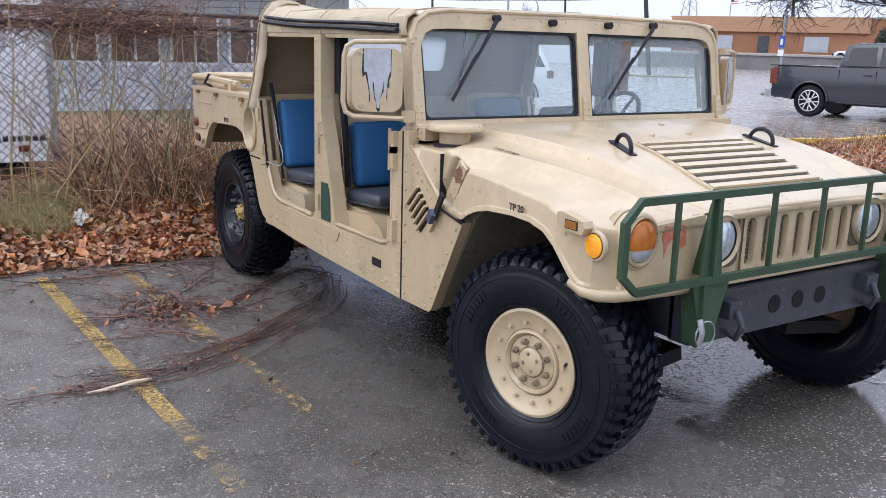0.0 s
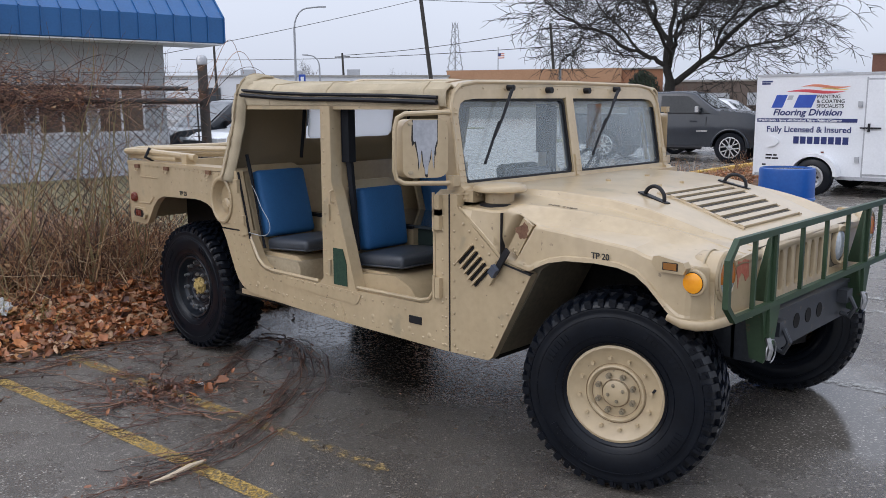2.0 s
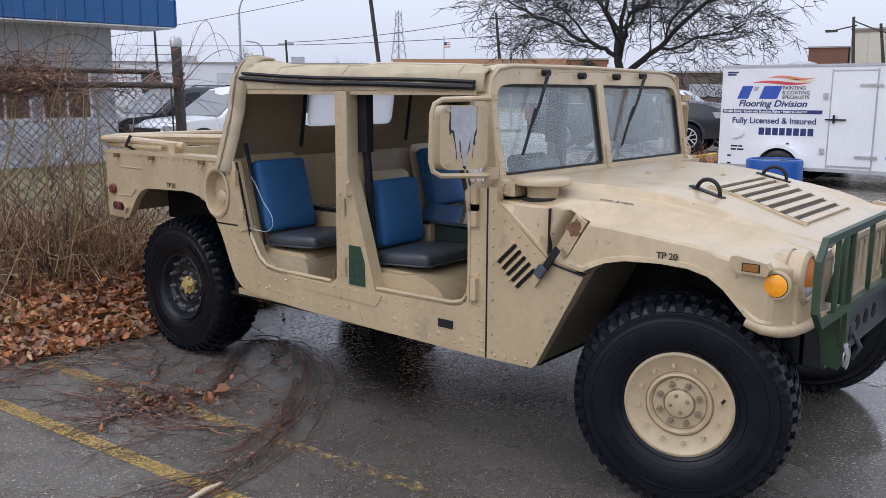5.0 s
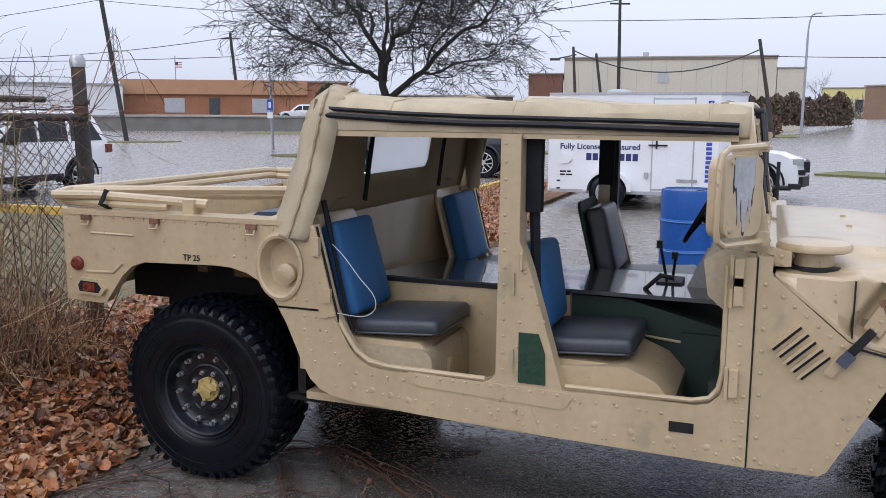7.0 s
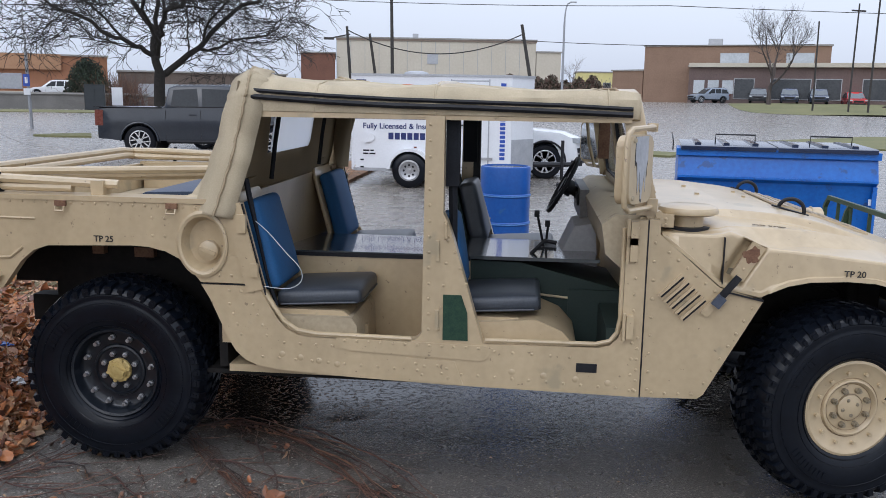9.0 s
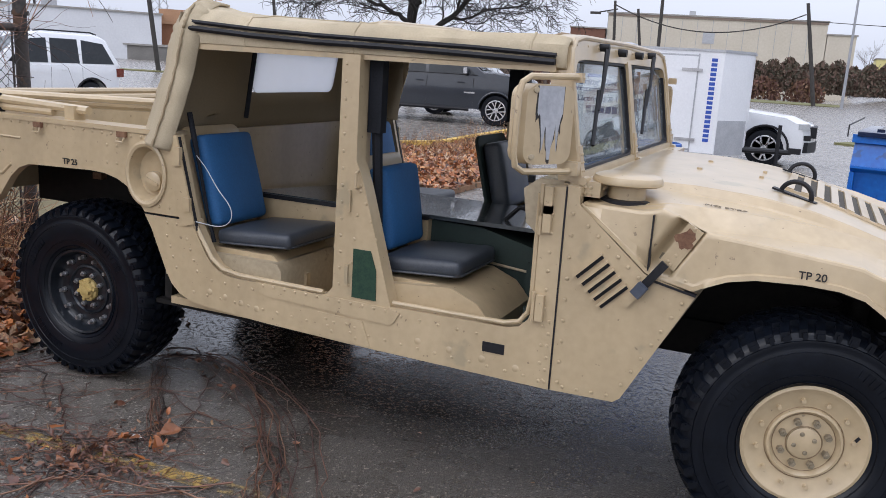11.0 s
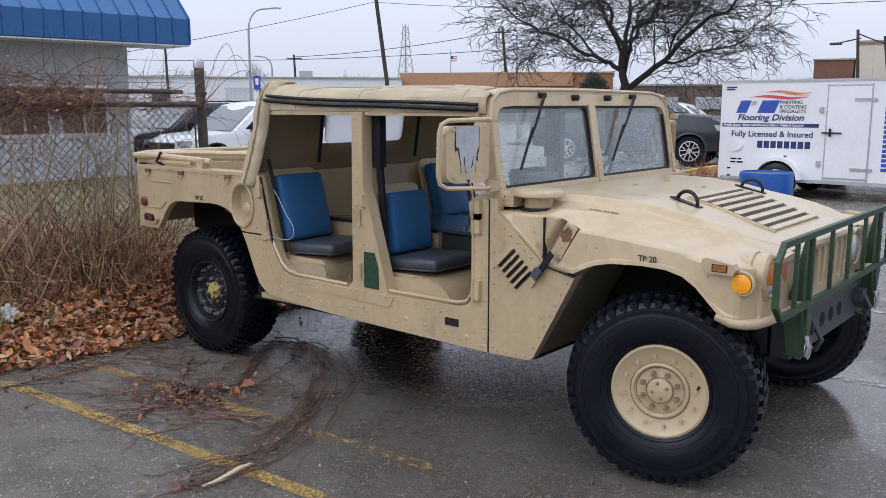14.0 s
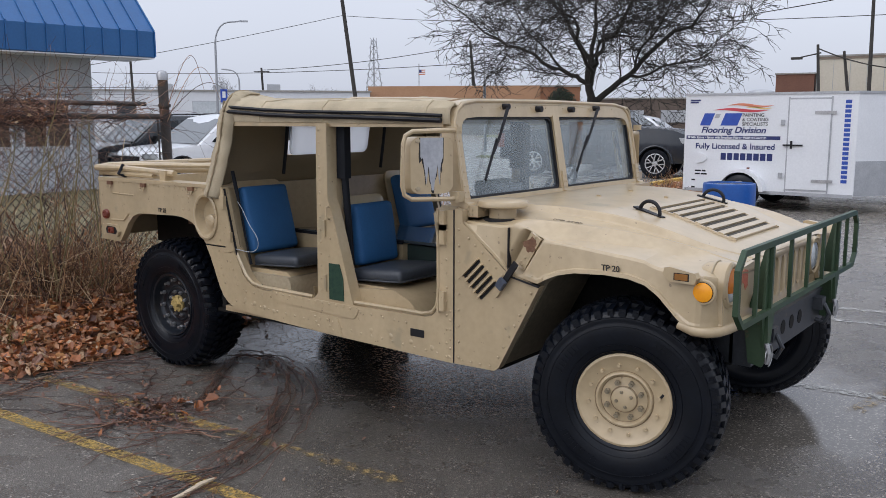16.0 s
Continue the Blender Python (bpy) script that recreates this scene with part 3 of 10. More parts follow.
BED_OPEN = BED[:15] + [(0.628, 1.012)] + [(x, z) for x, z in FILL] + [(0.6275, 1.0135)] + BED[15:]
for s in (-1, 1):
    near = s < 0
    bed_side = part("bed_side", side_prism(BED_OPEN, s), SAND, truck) if near else part("bed_side", side_prism(BED, s), SAND, truck, bevel=0.006)
    quarter = part("side_frame", side_prism(QUARTER, s, 0.075), SAND, truck, bevel=0.007)
    cowl = part("cowl_panel", side_prism(COWL, s, 0.05, W - 0.004), SAND, truck, bevel=0.005)
    # rolled lip round the door openings and hinge plates
    part("door_lip", tube([(0.68, s * 1.045, 0.90), (0.735, s * 1.05, 0.82), (0.80, s * 1.055, 0.73), (0.86, s * 1.055, 0.69), (0.95, s * 1.055, 0.676), (1.38, s * 1.055, 0.672)], 0.011, 8), SAND, quarter)
    part("door_lip", tube([(1.71, s * 1.055, 0.68), (2.19, s * 1.055, 0.684), (2.25, s * 1.055, 0.70), (2.28, s * 1.055, 0.74), (2.29, s * 1.055, 0.80), (2.29, s * 1.055, 1.20)], 0.010, 8), SAND, quarter)
    # slanted jamb behind the rear seat and its strike channel
    part("rear_jamb", obox(pose(0.625, s * 1.045, 1.06, 0, -14, 0), 0.075, 0.05, 0.40), SAND, quarter, bevel=0.006)
    part("weather_strip", obox(pose(0.668, s * 1.055, 1.05, 0, -14, 0), 0.005, 0.014, 0.42), BLACK, quarter)
    part("hinge", box(0.60, 0.64, s * 1.062, s * 1.085, 1.13, 1.21), SAND, quarter, bevel=0.004)
    part("hinge", box(0.655, 0.69, s * 1.062, s * 1.08, 0.93, 0.99), SAND, quarter, bevel=0.004)
    for z in (0.72, 1.06, 1.13):
        hg = part("hinge", box(2.315, 2.345, s * 1.058, s * 1.085, z, z + 0.10), SAND, quarter, bevel=0.004)
        part("hinge_pin", tube([(2.305, s * 1.08, z - 0.01), (2.305, s * 1.08, z + 0.11)], 0.008, 8), SAND, hg)
    for z in (0.72, 1.03):
        part("strike_plate", box(1.485, 1.50, s * 1.06, s * 1.072, z, z + 0.09), SAND, quarter, bevel=0.003)
    part("grab_loop", tube([(1.525, s * 1.06, 1.13), (1.53, s * 1.085, 1.135), (1.53, s * 1.085, 1.195), (1.525, s * 1.06, 1.20)], 0.006, 6), SAND, quarter)
    part("rub_patch", prism([(1.52, 0.88), (1.60, 0.88), (1.628, 0.80), (1.632, 0.675), (1.52, 0.675)], s * 1.061, s * 1.065), surface("green_felt", (0.008, 0.034, 0.020), (0.022, 0.055, 0.030), (0.8, 0.95), 40, 160, 0.2), quarter, "worn dark green patch")
    part("lift_slot", box(2.11, 2.20, s * 1.0605, s * 1.0635, 0.555, 0.595), BLACK, quarter, "black rectangular lifting slot")
    # stiffener plates on the sill
    part("sill_plate", prism([(1.04, 0.665), (1.70, 0.655), (1.745, 0.645), (1.72, 0.60), (1.70, 0.585), (1.10, 0.607), (1.06, 0.62)], s * 1.0605, s * 1.065), SAND, quarter, bevel=0.002)
    part("sill_plate", prism([(1.36, 0.585), (1.575, 0.578), (1.615, 0.472), (1.30, 0.478)], s * 1.0605, s * 1.0645), SAND, quarter, bevel=0.002)
    part("seam_strip", box(2.387, 2.3925, s * 1.056, s * 1.0608, 0.455, 1.235), BLACK, quarter)
    part("seam_strip", prism([(0.42, 0.886), (0.69, 0.886), (0.69, 0.890), (0.42, 0.890)], s * 1.05, s * 1.0612), BLACK, quarter)
    sp = row((0.55, 0.86), (0.66, 0.86), 3, s) + row((0.55, 0.80), (0.60, 0.66), 4, s) + row((0.66, 0.80), (0.72, 0.66), 4, s) + row((0.70, 0.56), (2.36, 0.485), 23, s) + row((0.80, 0.63), (1.02, 0.625), 4, s) + row((1.75, 0.63), (2.08, 0.62), 5, s)
    sp += row((1.08, 0.652), (1.68, 0.643), 12, s, 1.065) + row((2.345, 0.48), (2.345, 1.20), 11, s) + row((2.368, 0.48), (2.368, 0.72), 6, s) + row((1.455, 0.72), (1.455, 1.62), 14, s) + row((1.50, 0.72), (1.54, 1.12), 5, s) + row((1.62, 0.93), (1.54, 1.14), 4, s)
    sp += [((x, s * 1.0645, z), (0, s, 0)) for x, z in ((1.40, 0.56), (1.44, 0.55), (1.43, 0.51), (1.50, 0.555), (1.52, 0.52), (1.54, 0.545), (1.545, 0.50), (1.41, 0.53))]
    rivets("rivets", sp, quarter)
    for i in range(4):
        for x, z in ((0.79 + 0.085 * i, 0.575 - 0.012 * i), (1.83 + 0.14 * i, 0.54 - 0.01 * i)):
            part("pressed_dimple", dome((x, s * 1.06, z), (0, s, 0), 0.015, 0.0025, bmesh.new(), 12), SAND, quarter)
    rivets("rivets", row((-0.745, 0.86), (-0.745, 1.23), 6, s) + row((-0.70, 1.245), (0.52, 1.232), 22, s) + row((0.20, 1.10), (0.20, 1.18), 2, s) + row((0.26, 1.10), (0.26, 1.18), 2, s) + row((0.45, 0.93), (0.62, 0.93), 4, s), bed_side)
    rivets("rivets", row((2.42, 0.49), (2.42, 1.14), 9, s) + row((2.44, 0.475), (2.61, 0.478), 4, s) + row((2.66, 0.53), (2.84, 0.87), 7, s) + row((2.48, 1.10), (2.68, 0.94), 6, s), cowl)
    # bed rail, tie hooks, pressed creases
    part("bed_rail", box(-0.775, 0.56, s * 1.065, s * 0.93, 1.250, 1.272), SAND, bed_side, bevel=0.005)
    for x in (-0.62, -0.22, 0.30):
        hk = part("tie_hook", box(x - 0.025, x + 0.025, s * 1.062, s * 1.078, 1.225, 1.25), RUST, bed_side, bevel=0.003)
        part("hook_loop", tube([(x - 0.02, s * 1.078, 1.225), (x - 0.02, s * 1.085, 1.205), (x + 0.02, s * 1.085, 1.205), (x + 0.02, s * 1.078, 1.225)], 0.005, 6), SAND, hk)
    part("pressed_crease", tube([(-0.64, s * 1.06, 0.975), (-0.48, s * 1.06, 0.98), (-0.42, s * 1.06, 1.03)], 0.008, 6), SAND, bed_side)
    part("pressed_crease", tube([(-0.60, s * 1.06, 1.165), (-0.35, s * 1.06, 1.163)], 0.006, 6), SAND, bed_side)
    # fuel filler recess (one side only is real, the other is blank)
    if near:
        ring = part("filler_surround", lathe([(0.118, 0.0), (0.118, 0.010), (0.108, 0.014), (0.098, 0.010), (0.092, -0.02), (0.080, -0.045), (0.0005, -0.048)], (0.435, -W, 1.07), "y", 28, caps=False), SAND, bed_side)
        for v in ring.data.vertices:
            v.co.y = -W - (v.co.y + W)
            v.co.z = 1.07 + (v.co.z - 1.07) * 1.28
        part("filler_cap", lathe([(0.046, 0.025), (0.046, -0.010), (0.038, -0.016), (0.0005, -0.017)], (0.450, -1.030, 1.035), "y", 20), SAND, ring)
        part("cap_grip", obox(pose(0.450, -1.042, 1.035, 0, 20, 0), 0.075, 0.018, 0.016), SAND, ring, bevel=0.004)
    part("rear_marker", lathe([(0.034, 0), (0.034, s * 0.014), (0.028, s * 0.022), (0.0005, s * 0.024)], (-0.69, s * W, 1.012), "y", 20), RED_LENS, bed_side, "round red side marker")
    ml = part("marker_bezel", prism([(-0.690, 0.868), (-0.545, 0.862), (-0.522, 0.895), (-0.548, 0.940), (-0.672, 0.946), (-0.700, 0.910)], s * 1.06, s * 1.082), SAND, bed_side, bevel=0.007)
    part("marker_recess", prism([(-0.672, 0.880), (-0.558, 0.876), (-0.542, 0.900), (-0.562, 0.928), (-0.662, 0.932), (-0.680, 0.908)], s * 1.0822, s * 1.0832), BLACK, ml)
    part("marker_lens", box(-0.645, -0.578, s * 1.0834, s * 1.088, 0.884, 0.924), RED_LENS, ml, "rectangular red lens")
    # louvres in the cowl; black bars stand in for the shaded openings
    for i in range(5):
        a = (2.452 + 0.0245 * i, 0.905 - 0.0245 * i)
        bm = obox(pose(a[0] + 0.048, s * 1.056, a[1] + 0.047, 0, -45, 0), 0.126, 0.011, 0.0135)
        part("louvre_slot", bm, BLACK, cowl)
        part("louvre_lip", obox(pose(a[0] + 0.0405, s * 1.062, a[1] + 0.0545, 0, -45, 0), 0.135, 0.030, 0.010), SAND, cowl, bevel=0.004)
words("stencil", "TP 25", 0.039, Matrix(((1, 0, 0, -0.075), (0, 0, -1, -1.0625), (0, 1, 0, 1.066), (0, 0, 0, 1))), INK, truck, 0.0006, label="black stencilled lettering")

# floor, bed, underbody
part("bed_floor", box(-0.76, 0.52, -1.0, 1.0, 1.06, 1.09), SAND_FLOOR, truck)
for s in (-1, 1):
    part("bed_inner_wall", box(-0.74, 0.50, s * 0.93, s * 0.90, 1.09, 1.265), SAND, truck, bevel=0.004)
part("bed_front_wall", box(0.49, 0.53, -1.0, 1.0, 0.60, 1.262), SAND, truck, bevel=0.004)
tail = part("tailgate", box(-0.815, -0.77, -0.98, 0.98, 0.84, 1.255), SAND, truck, bevel=0.006)
part("latch", box(-0.84, -0.815, -0.98, -0.93, 1.12, 1.19), BLACK, tail, bevel=0.004)
part("wheel_well", box(-0.50, 0.45, -1.01, -0.60, 1.035, 1.055), UNDER, truck)
part("wheel_well", box(-0.50, 0.45, 0.60, 1.01, 1.035, 1.055), UNDER, truck)
part("wheel_well_wall", box(-0.52, 0.50, -0.62, -0.58, 0.50, 1.04), UNDER, truck)
part("wheel_well_wall", box(-0.74, -0.52, -0.62, -0.58, 0.77, 1.04), UNDER, truck)
part("wheel_well", box(-0.76, -0.50, -1.01, -0.60, 1.03, 1.05), UNDER, truck)
part("wheel_well_wall", box(-0.52, 0.50, 0.58, 0.62, 0.50, 1.04), UNDER, truck)
part("wheel_well_back", box(0.47, 0.51, -0.985, 0.985, 0.48, 1.04), UNDER, truck)
part("cab_floor", box(0.52, 2.42, -1.0, 1.0, 0.464, 0.498), SAND, truck)
part("belly_pan", box(0.40, 2.62, -0.97, 0.97, 0.44, 0.462), UNDER, truck)
for s in (-1, 1):
    part("frame_rail", box(-0.75, 3.60, s * 0.42 - 0.05, s * 0.42 + 0.05, 0.52, 0.66), UNDER, truck, bevel=0.006)
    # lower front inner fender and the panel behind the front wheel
    part("inner_fender", prism([(2.62, 0.46), (2.66, 0.48), (2.90, 0.92), (3.0, 1.0), (2.60, 1.05)], s * 1.0, s * 0.55), surface("dark_sand_inner_fender", (0.15, 0.125, 0.085), (0.25, 0.21, 0.14), (0.6, 0.8), 3, 40, 0.2), truck)
    for x in (0, 3.3):
        part("half_shaft", tube([(x, 0.15 * s, 0.56), (x, s * 0.70, 0.44)], 0.035, 10), UNDER, truck)
        part("lower_arm", obox(pose(x, s * 0.55, 0.38, s * -8, 0, 0), 0.34, 0.42, 0.06), UNDER, truck, bevel=0.008)
        part("shock_absorber", tube([(x + 0.10, s * 0.62, 0.42), (x + 0.14, s * 0.50, 0.95)], 0.035, 10), UNDER, truck)
        part("coil_spring", tube([(x + 0.0 + 0.075 * math.cos(a * 0.7), s * 0.55 + 0.075 * math.sin(a * 0.7), 0.50 + a * 0.0095) for a in range(46)], 0.010, 5), UNDER, truck)
part("differential", box(-0.16, 0.16, -0.18, 0.18, 0.46, 0.72), UNDER, truck, bevel=0.04)
part("differential", box(3.14, 3.46, -0.18, 0.18, 0.46, 0.72), UNDER, truck, bevel=0.04)
part("axle_bracket", box(-0.30, -0.24, -0.66, -0.62, 0.93, 1.0), RUST, truck)
part("axle_bracket", box(-0.08, 0.02, -0.66, -0.62, 0.92, 0.97), RUST, truck)
part("exhaust", tube([(0.7, 0.5, 0.50), (0.1, 0.62, 0.60), (-0.5, 0.70, 0.62)], 0.04, 10), UNDER, truck)
# plain dark box added to keep bright ground from showing through the gap
part("engine_gap_fill", box(2.62, 3.08, -0.44, 0.44, 0.50, 0.76), UNDER, truck, bevel=0.02)
part("underseal", box(2.62, 3.58, -0.48, 0.48, 0.74, 1.02), UNDER, truck)


def eased(pts, k=6):
    """More points along a soft curve through the given ones."""
    v = [Vector(p) for p in pts]
    out = []
    for i in range(len(v) - 1):
        a, b, c, d = v[max(0, i - 1)], v[i], v[i + 1], v[min(len(v) - 1, i + 2)]
        for j in range(k):
            t = j / k
            out.append(0.5 * ((2 * b) + (c - a) * t + (2 * a - 5 * b + 4 * c - d) * t * t + (3 * b - a - 3 * c + d) * t ** 3))
    return out + [v[-1]]


# wheels
def polar_block(bm, r0, r1, y0, y1, a0, a1, skew=0.0):
    vs = []
    for r in (r0, r1):
        for y, k in ((y0, 0.0), (y1, skew)):
            for a in (a0 + k, a1 + k):
                vs.append(bm.verts.new((r * math.cos(a), y, r * math.sin(a))))
    for q in ((0, 1, 3, 2), (4, 6, 7, 5), (0, 4, 5, 1), (2, 3, 7, 6), (0, 2, 6, 4), (1, 5, 7, 3)):
        bm.faces.new([vs[i] for i in q])


HUB = 0.43
NUT = surface("grimy_nuts", (0.20, 0.165, 0.11), (0.34, 0.285, 0.20), (0.4, 0.6), 20, 80, 0.1, 0.001, metal=0.4)
GRIME = surface("brown_grime", (0.20, 0.13, 0.07), (0.34, 0.25, 0.15), (0.6, 0.8), 20, 90, 0.1, 0.001)


def open_ends(bm):
    bmesh.ops.delete(bm, geom=[f for f in bm.faces if len(f.verts) > 4], context="FACES")
    return bm


def settle_tyre(me):
    for v in me.vertices:
        if v.co.z < -HUB + 0.025:
            push = (-HUB + 0.025 - v.co.z)
            v.co.z = -HUB + 0.025 - 0.025 * min(1.0, push / 0.05)
            v.co.y *= 1.0 + 0.6 * push


TYRE = [(0.200, -0.10), (0.212, -0.122), (0.222, -0.136), (0.250, -0.148), (0.290, -0.157), (0.325, -0.160), (0.355, -0.156), (0.368, -0.152), (0.374, -0.1545), (0.392, -0.149), (0.408, -0.138), (0.419, -0.118), (0.426, -0.06), (0.428, 0.0),
        (0.426, 0.06), (0.419, 0.118), (0.408, 0.138), (0.392, 0.149), (0.374, 0.1545), (0.368, 0.152), (0.355, 0.156), (0.325, 0.160), (0.290, 0.157), (0.250, 0.148), (0.222, 0.136), (0.212, 0.122), (0.200, 0.10)]


def crown(y):
    """Radius of the tread face at y: flat in the middle, rolling off at the shoulders."""
    return 0.445 - 0.55 * max(0.0, abs(y) - 0.055) ** 1.35


def lug(bm, y0, y1, a0, a1, bend=0.0, depth=0.026, jag=0.0):
    """One tread block: its face follows the crown, its ends are skewed by `bend` along the circumference."""
    vs = []
    for y, sh in ((y0, 0.0), ((y0 + y1) / 2, 0.5 * bend + jag), (y1, bend)):
        for d in (depth, 0.0):
            for a in (a0 + sh, a1 + sh):
                inset = 0.0 if d else 0.10 * (a1 - a0) * (1 if a == a0 + sh else -1)
                r = crown(y) - d
                vs.append(bm.verts.new((r * math.cos(a + inset), y, r * math.sin(a + inset))))
    for k in (0, 4):
        for q in ((k, k + 1, k + 5, k + 4), (k + 2, k + 6, k + 7, k + 3), (k, k + 4, k + 6, k + 2), (k + 1, k + 3, k + 7, k + 5)):
            bm.faces.new([vs[i] for i in q])
    bm.faces.new([vs[i] for i in (0, 2, 3, 1)])
    bm.faces.new([vs[i] for i in (8, 9, 11, 10)])


def wheel(x, s, style, spin, steer=0.0):
    """Outer face towards s along y; styles: plain black steel, or a sand-coloured cover."""
    cy = s * 0.885
    if style == "black":
        prof = [(0.206, 0.10), (0.217, 0.128), (0.211, 0.137), (0.200, 0.133), (0.193, 0.100), (0.186, 0.080), (0.178, 0.074), (0.128, 0.073), (0.124, 0.081), (0.115, 0.083), (0.109, 0.074), (0.0005, 0.072)]
        rim = WHEEL_BLACK
    else:
        prof = [(0.206, 0.10), (0.219, 0.122), (0.2165, 0.131), (0.206, 0.134), (0.196, 0.129), (0.186, 0.122), (0.140, 0.113), (0.131, 0.111), (0.127, 0.121), (0.119, 0.1235), (0.112, 0.116), (0.107, 0.107), (0.072, 0.106), (0.066, 0.109), (0.0005, 0.109)]
        rim = SAND
    wh = part("wheel", lathe([(r, s * h) for r, h in prof], (0, 0, 0), "y", 40, caps=False), rim, truck, "black steel wheel with bare studs" if style == "black" else "sand-painted wheel with bolted rim", at=(x, cy, HUB))
    wh.rotation_euler = (0, 0, radians(steer))
    tm = open_ends(lathe(TYRE, (0, 0, 0), "y", 64))
    ty = part("tyre", tm, RUBBER, wh, "black off-road tyre")
    settle_tyre(ty.data)
    ribs = bmesh.new()
    for r, y in ((0.384, 0.1515), (0.345, 0.157), (0.262, 0.150), (0.232, 0.141)):
        for sg in (-1, 1):
            lathe([(r - 0.004, sg * (y - 0.004)), (r, sg * (y + 0.003)), (r + 0.004, sg * (y - 0.006))], (0, 0, 0), "y", 48, ribs)
    open_ends(ribs)
    rb = part("sidewall_rib", ribs, RUBBER, wh)
    settle_tyre(rb.data)
    for a0, cnt in ((0.5, 9), (2.3, 7), (3.7, 9), (5.4, 7)):
        lb_ = bmesh.new()
        for i in range(cnt):
            a = a0 + 0.075 * i
            polar_block(lb_, 0.298, 0.330, s * 0.152, s * 0.1625, a, a + 0.048)
        part("lettering_bar", lb_, RUBBER, wh, smooth=0, kind="stuff")
    bm = bmesh.new()
    k = 46
    for i in range(k):
        d = 2 * math.pi / k
        a = d * (i + spin)
        deep = 0.010 * (i % 2)
        for sg in (-1, 1):
            o = 0.5 * d if sg > 0 else 0.0
            lug(bm, sg * 0.148 + sg * deep * 0.4, sg * 0.096, a + o, a + o + d * (0.66 if i % 2 else 0.56), sg * 0.18 * d, 0.030)
            lug(bm, sg * 0.088, sg * 0.050, a + o + 0.22 * d, a + o + d * 0.86, -sg * 0.30 * d, 0.022, 0.06 * d)
            polar_block(bm, 0.386, 0.412 - 0.4 * deep, sg * 0.136, sg * (0.1535 + 0.2 * deep), a + o + 0.08 * d, a + o + d * (0.52 if i % 2 else 0.34))
        lug(bm, -0.042, -0.004, a + 0.1 * d, a + d * 0.72, 0.34 * d, 0.020, -0.08 * d)
        lug(bm, 0.004, 0.042, a + 0.4 * d, a + d * 1.04, 0.34 * d, 0.020, 0.08 * d)
    tr = part("tread", bm, RUBBER, wh, "chunky lugged tread", smooth=0, kind="stuff")
    settle_tyre(tr.data)
    face = 0.075 if style == "black" else 0.116
    black = style == "black"
    for i in range(12):
        a = 2 * math.pi * (i + 0.3) / 12
        p = Vector(((0.163 if black else 0.160) * math.cos(a), s * face, (0.163 if black else 0.160) * math.sin(a)))
        bolt = tube([p, p + Vector((0, s * (0.034 if black else 0.017), 0))], 0.0095 if black else 0.0085, 6)
        if black:
            tube([p, p + Vector((0, s * 0.014, 0))], 0.014, 6, bolt)
        part("rim_bolt", bolt, STEEL if black else SAND, wh)
    for i in range(8):
        a = 2 * math.pi * (i + 0.5) / 8
        p = Vector((0.082 * math.cos(a), s * (face - 0.008), 0.082 * math.sin(a)))
        nut = tube([p, p + Vector((0, s * 0.020, 0))], 0.013, 6)
        tube([p, p + Vector((0, s * 0.030, 0))], 0.007, 6, nut)
        part("wheel_nut", nut, STEEL if black else NUT, wh)
    if not black:
        for r, h in ((0.133, 0.113), (0.2195, 0.124), (0.061, 0.113), (0.106, 0.109)):
            part("grime_ring", lathe([(r - 0.0018, s * (h - 0.002)), (r, s * (h + 0.001)), (r + 0.0018, s * (h - 0.002))], (0, 0, 0), "y", 48, caps=False), GRIME, wh)
    if style == "black":
        hub = part("hub", lathe([(0.058, s * 0.068), (0.058, s * 0.086), (0.046, s * 0.090), (0.042, s * 0.102), (0.0005, s * 0.104)], (0, 0, 0), "y", 20), BRASS, wh, "gold-painted hub flange")
        for i in range(6):
            a = 2 * math.pi * i / 6 + 0.2
            part("hub_bolt", tube([(0.050 * math.cos(a), s * 0.084, 0.050 * math.sin(a)), (0.050 * math.cos(a), s * 0.100, 0.050 * math.sin(a))], 0.010, 6), BRASS, hub)
        part("hub_valve", obox(pose(0.010, s * 0.112, 0.006, 0, 25, 0), 0.060, 0.02, 0.022), BRASS, wh, bevel=0.004)
    else:
        part("hub", lathe([(0.057, s * 0.107), (0.057, s * 0.116), (0.050, s * 0.120), (0.0005, s * 0.120)], (0, 0, 0), "y", 28), SAND, wh)
        hb = bmesh.new()
        for a in (0.4, 1.9, 3.4, 4.9):
            dome((0.035 * math.cos(a), s * 0.120, 0.035 * math.sin(a)), (0, s, 0), 0.009, 0.006, hb)
        part("hub_bolts", hb, NUT, wh, kind="stuff")
        if s < 0:
            part("paint_chip", obox(pose(0.166, s * 0.1195, 0.034, 0, 35, 0), 0.011, 0.005, 0.030), BLACK, wh, "chipped paint", bevel=0.0015)
    return wh


wheel(-0.034, -1, "black", 0.2)
wheel(-0.034, 1, "black", 0.6)
# the front wheels are steered to the right
wheel(3.272, -1, "sand", 0.4, 13.8)
wheel(3.272, 1, "sand", 0.9, 13.8)


def rounded_yz(cy, cz, hy, hz, r, k=4):
    pts = []
    for sy, sz, a in ((1, -1, -90), (1, 1, 0), (-1, 1, 90), (-1, -1, 180)):
        for i in range(k + 1):
            t = radians(a + 90 * i / k)
            pts.append((cy + sy * (hy - r) + r * math.cos(t), cz + sz * (hz - r) + r * math.sin(t)))
    return pts


# hood: one shell from the cowl to the nose
def lerp_table(table, x):
    for (a, u), (b, v) in zip(table, table[1:]):
        if x <= b:
            return u + (v - u) * (x - a) / (b - a) if x > a else u
    return table[-1][1]


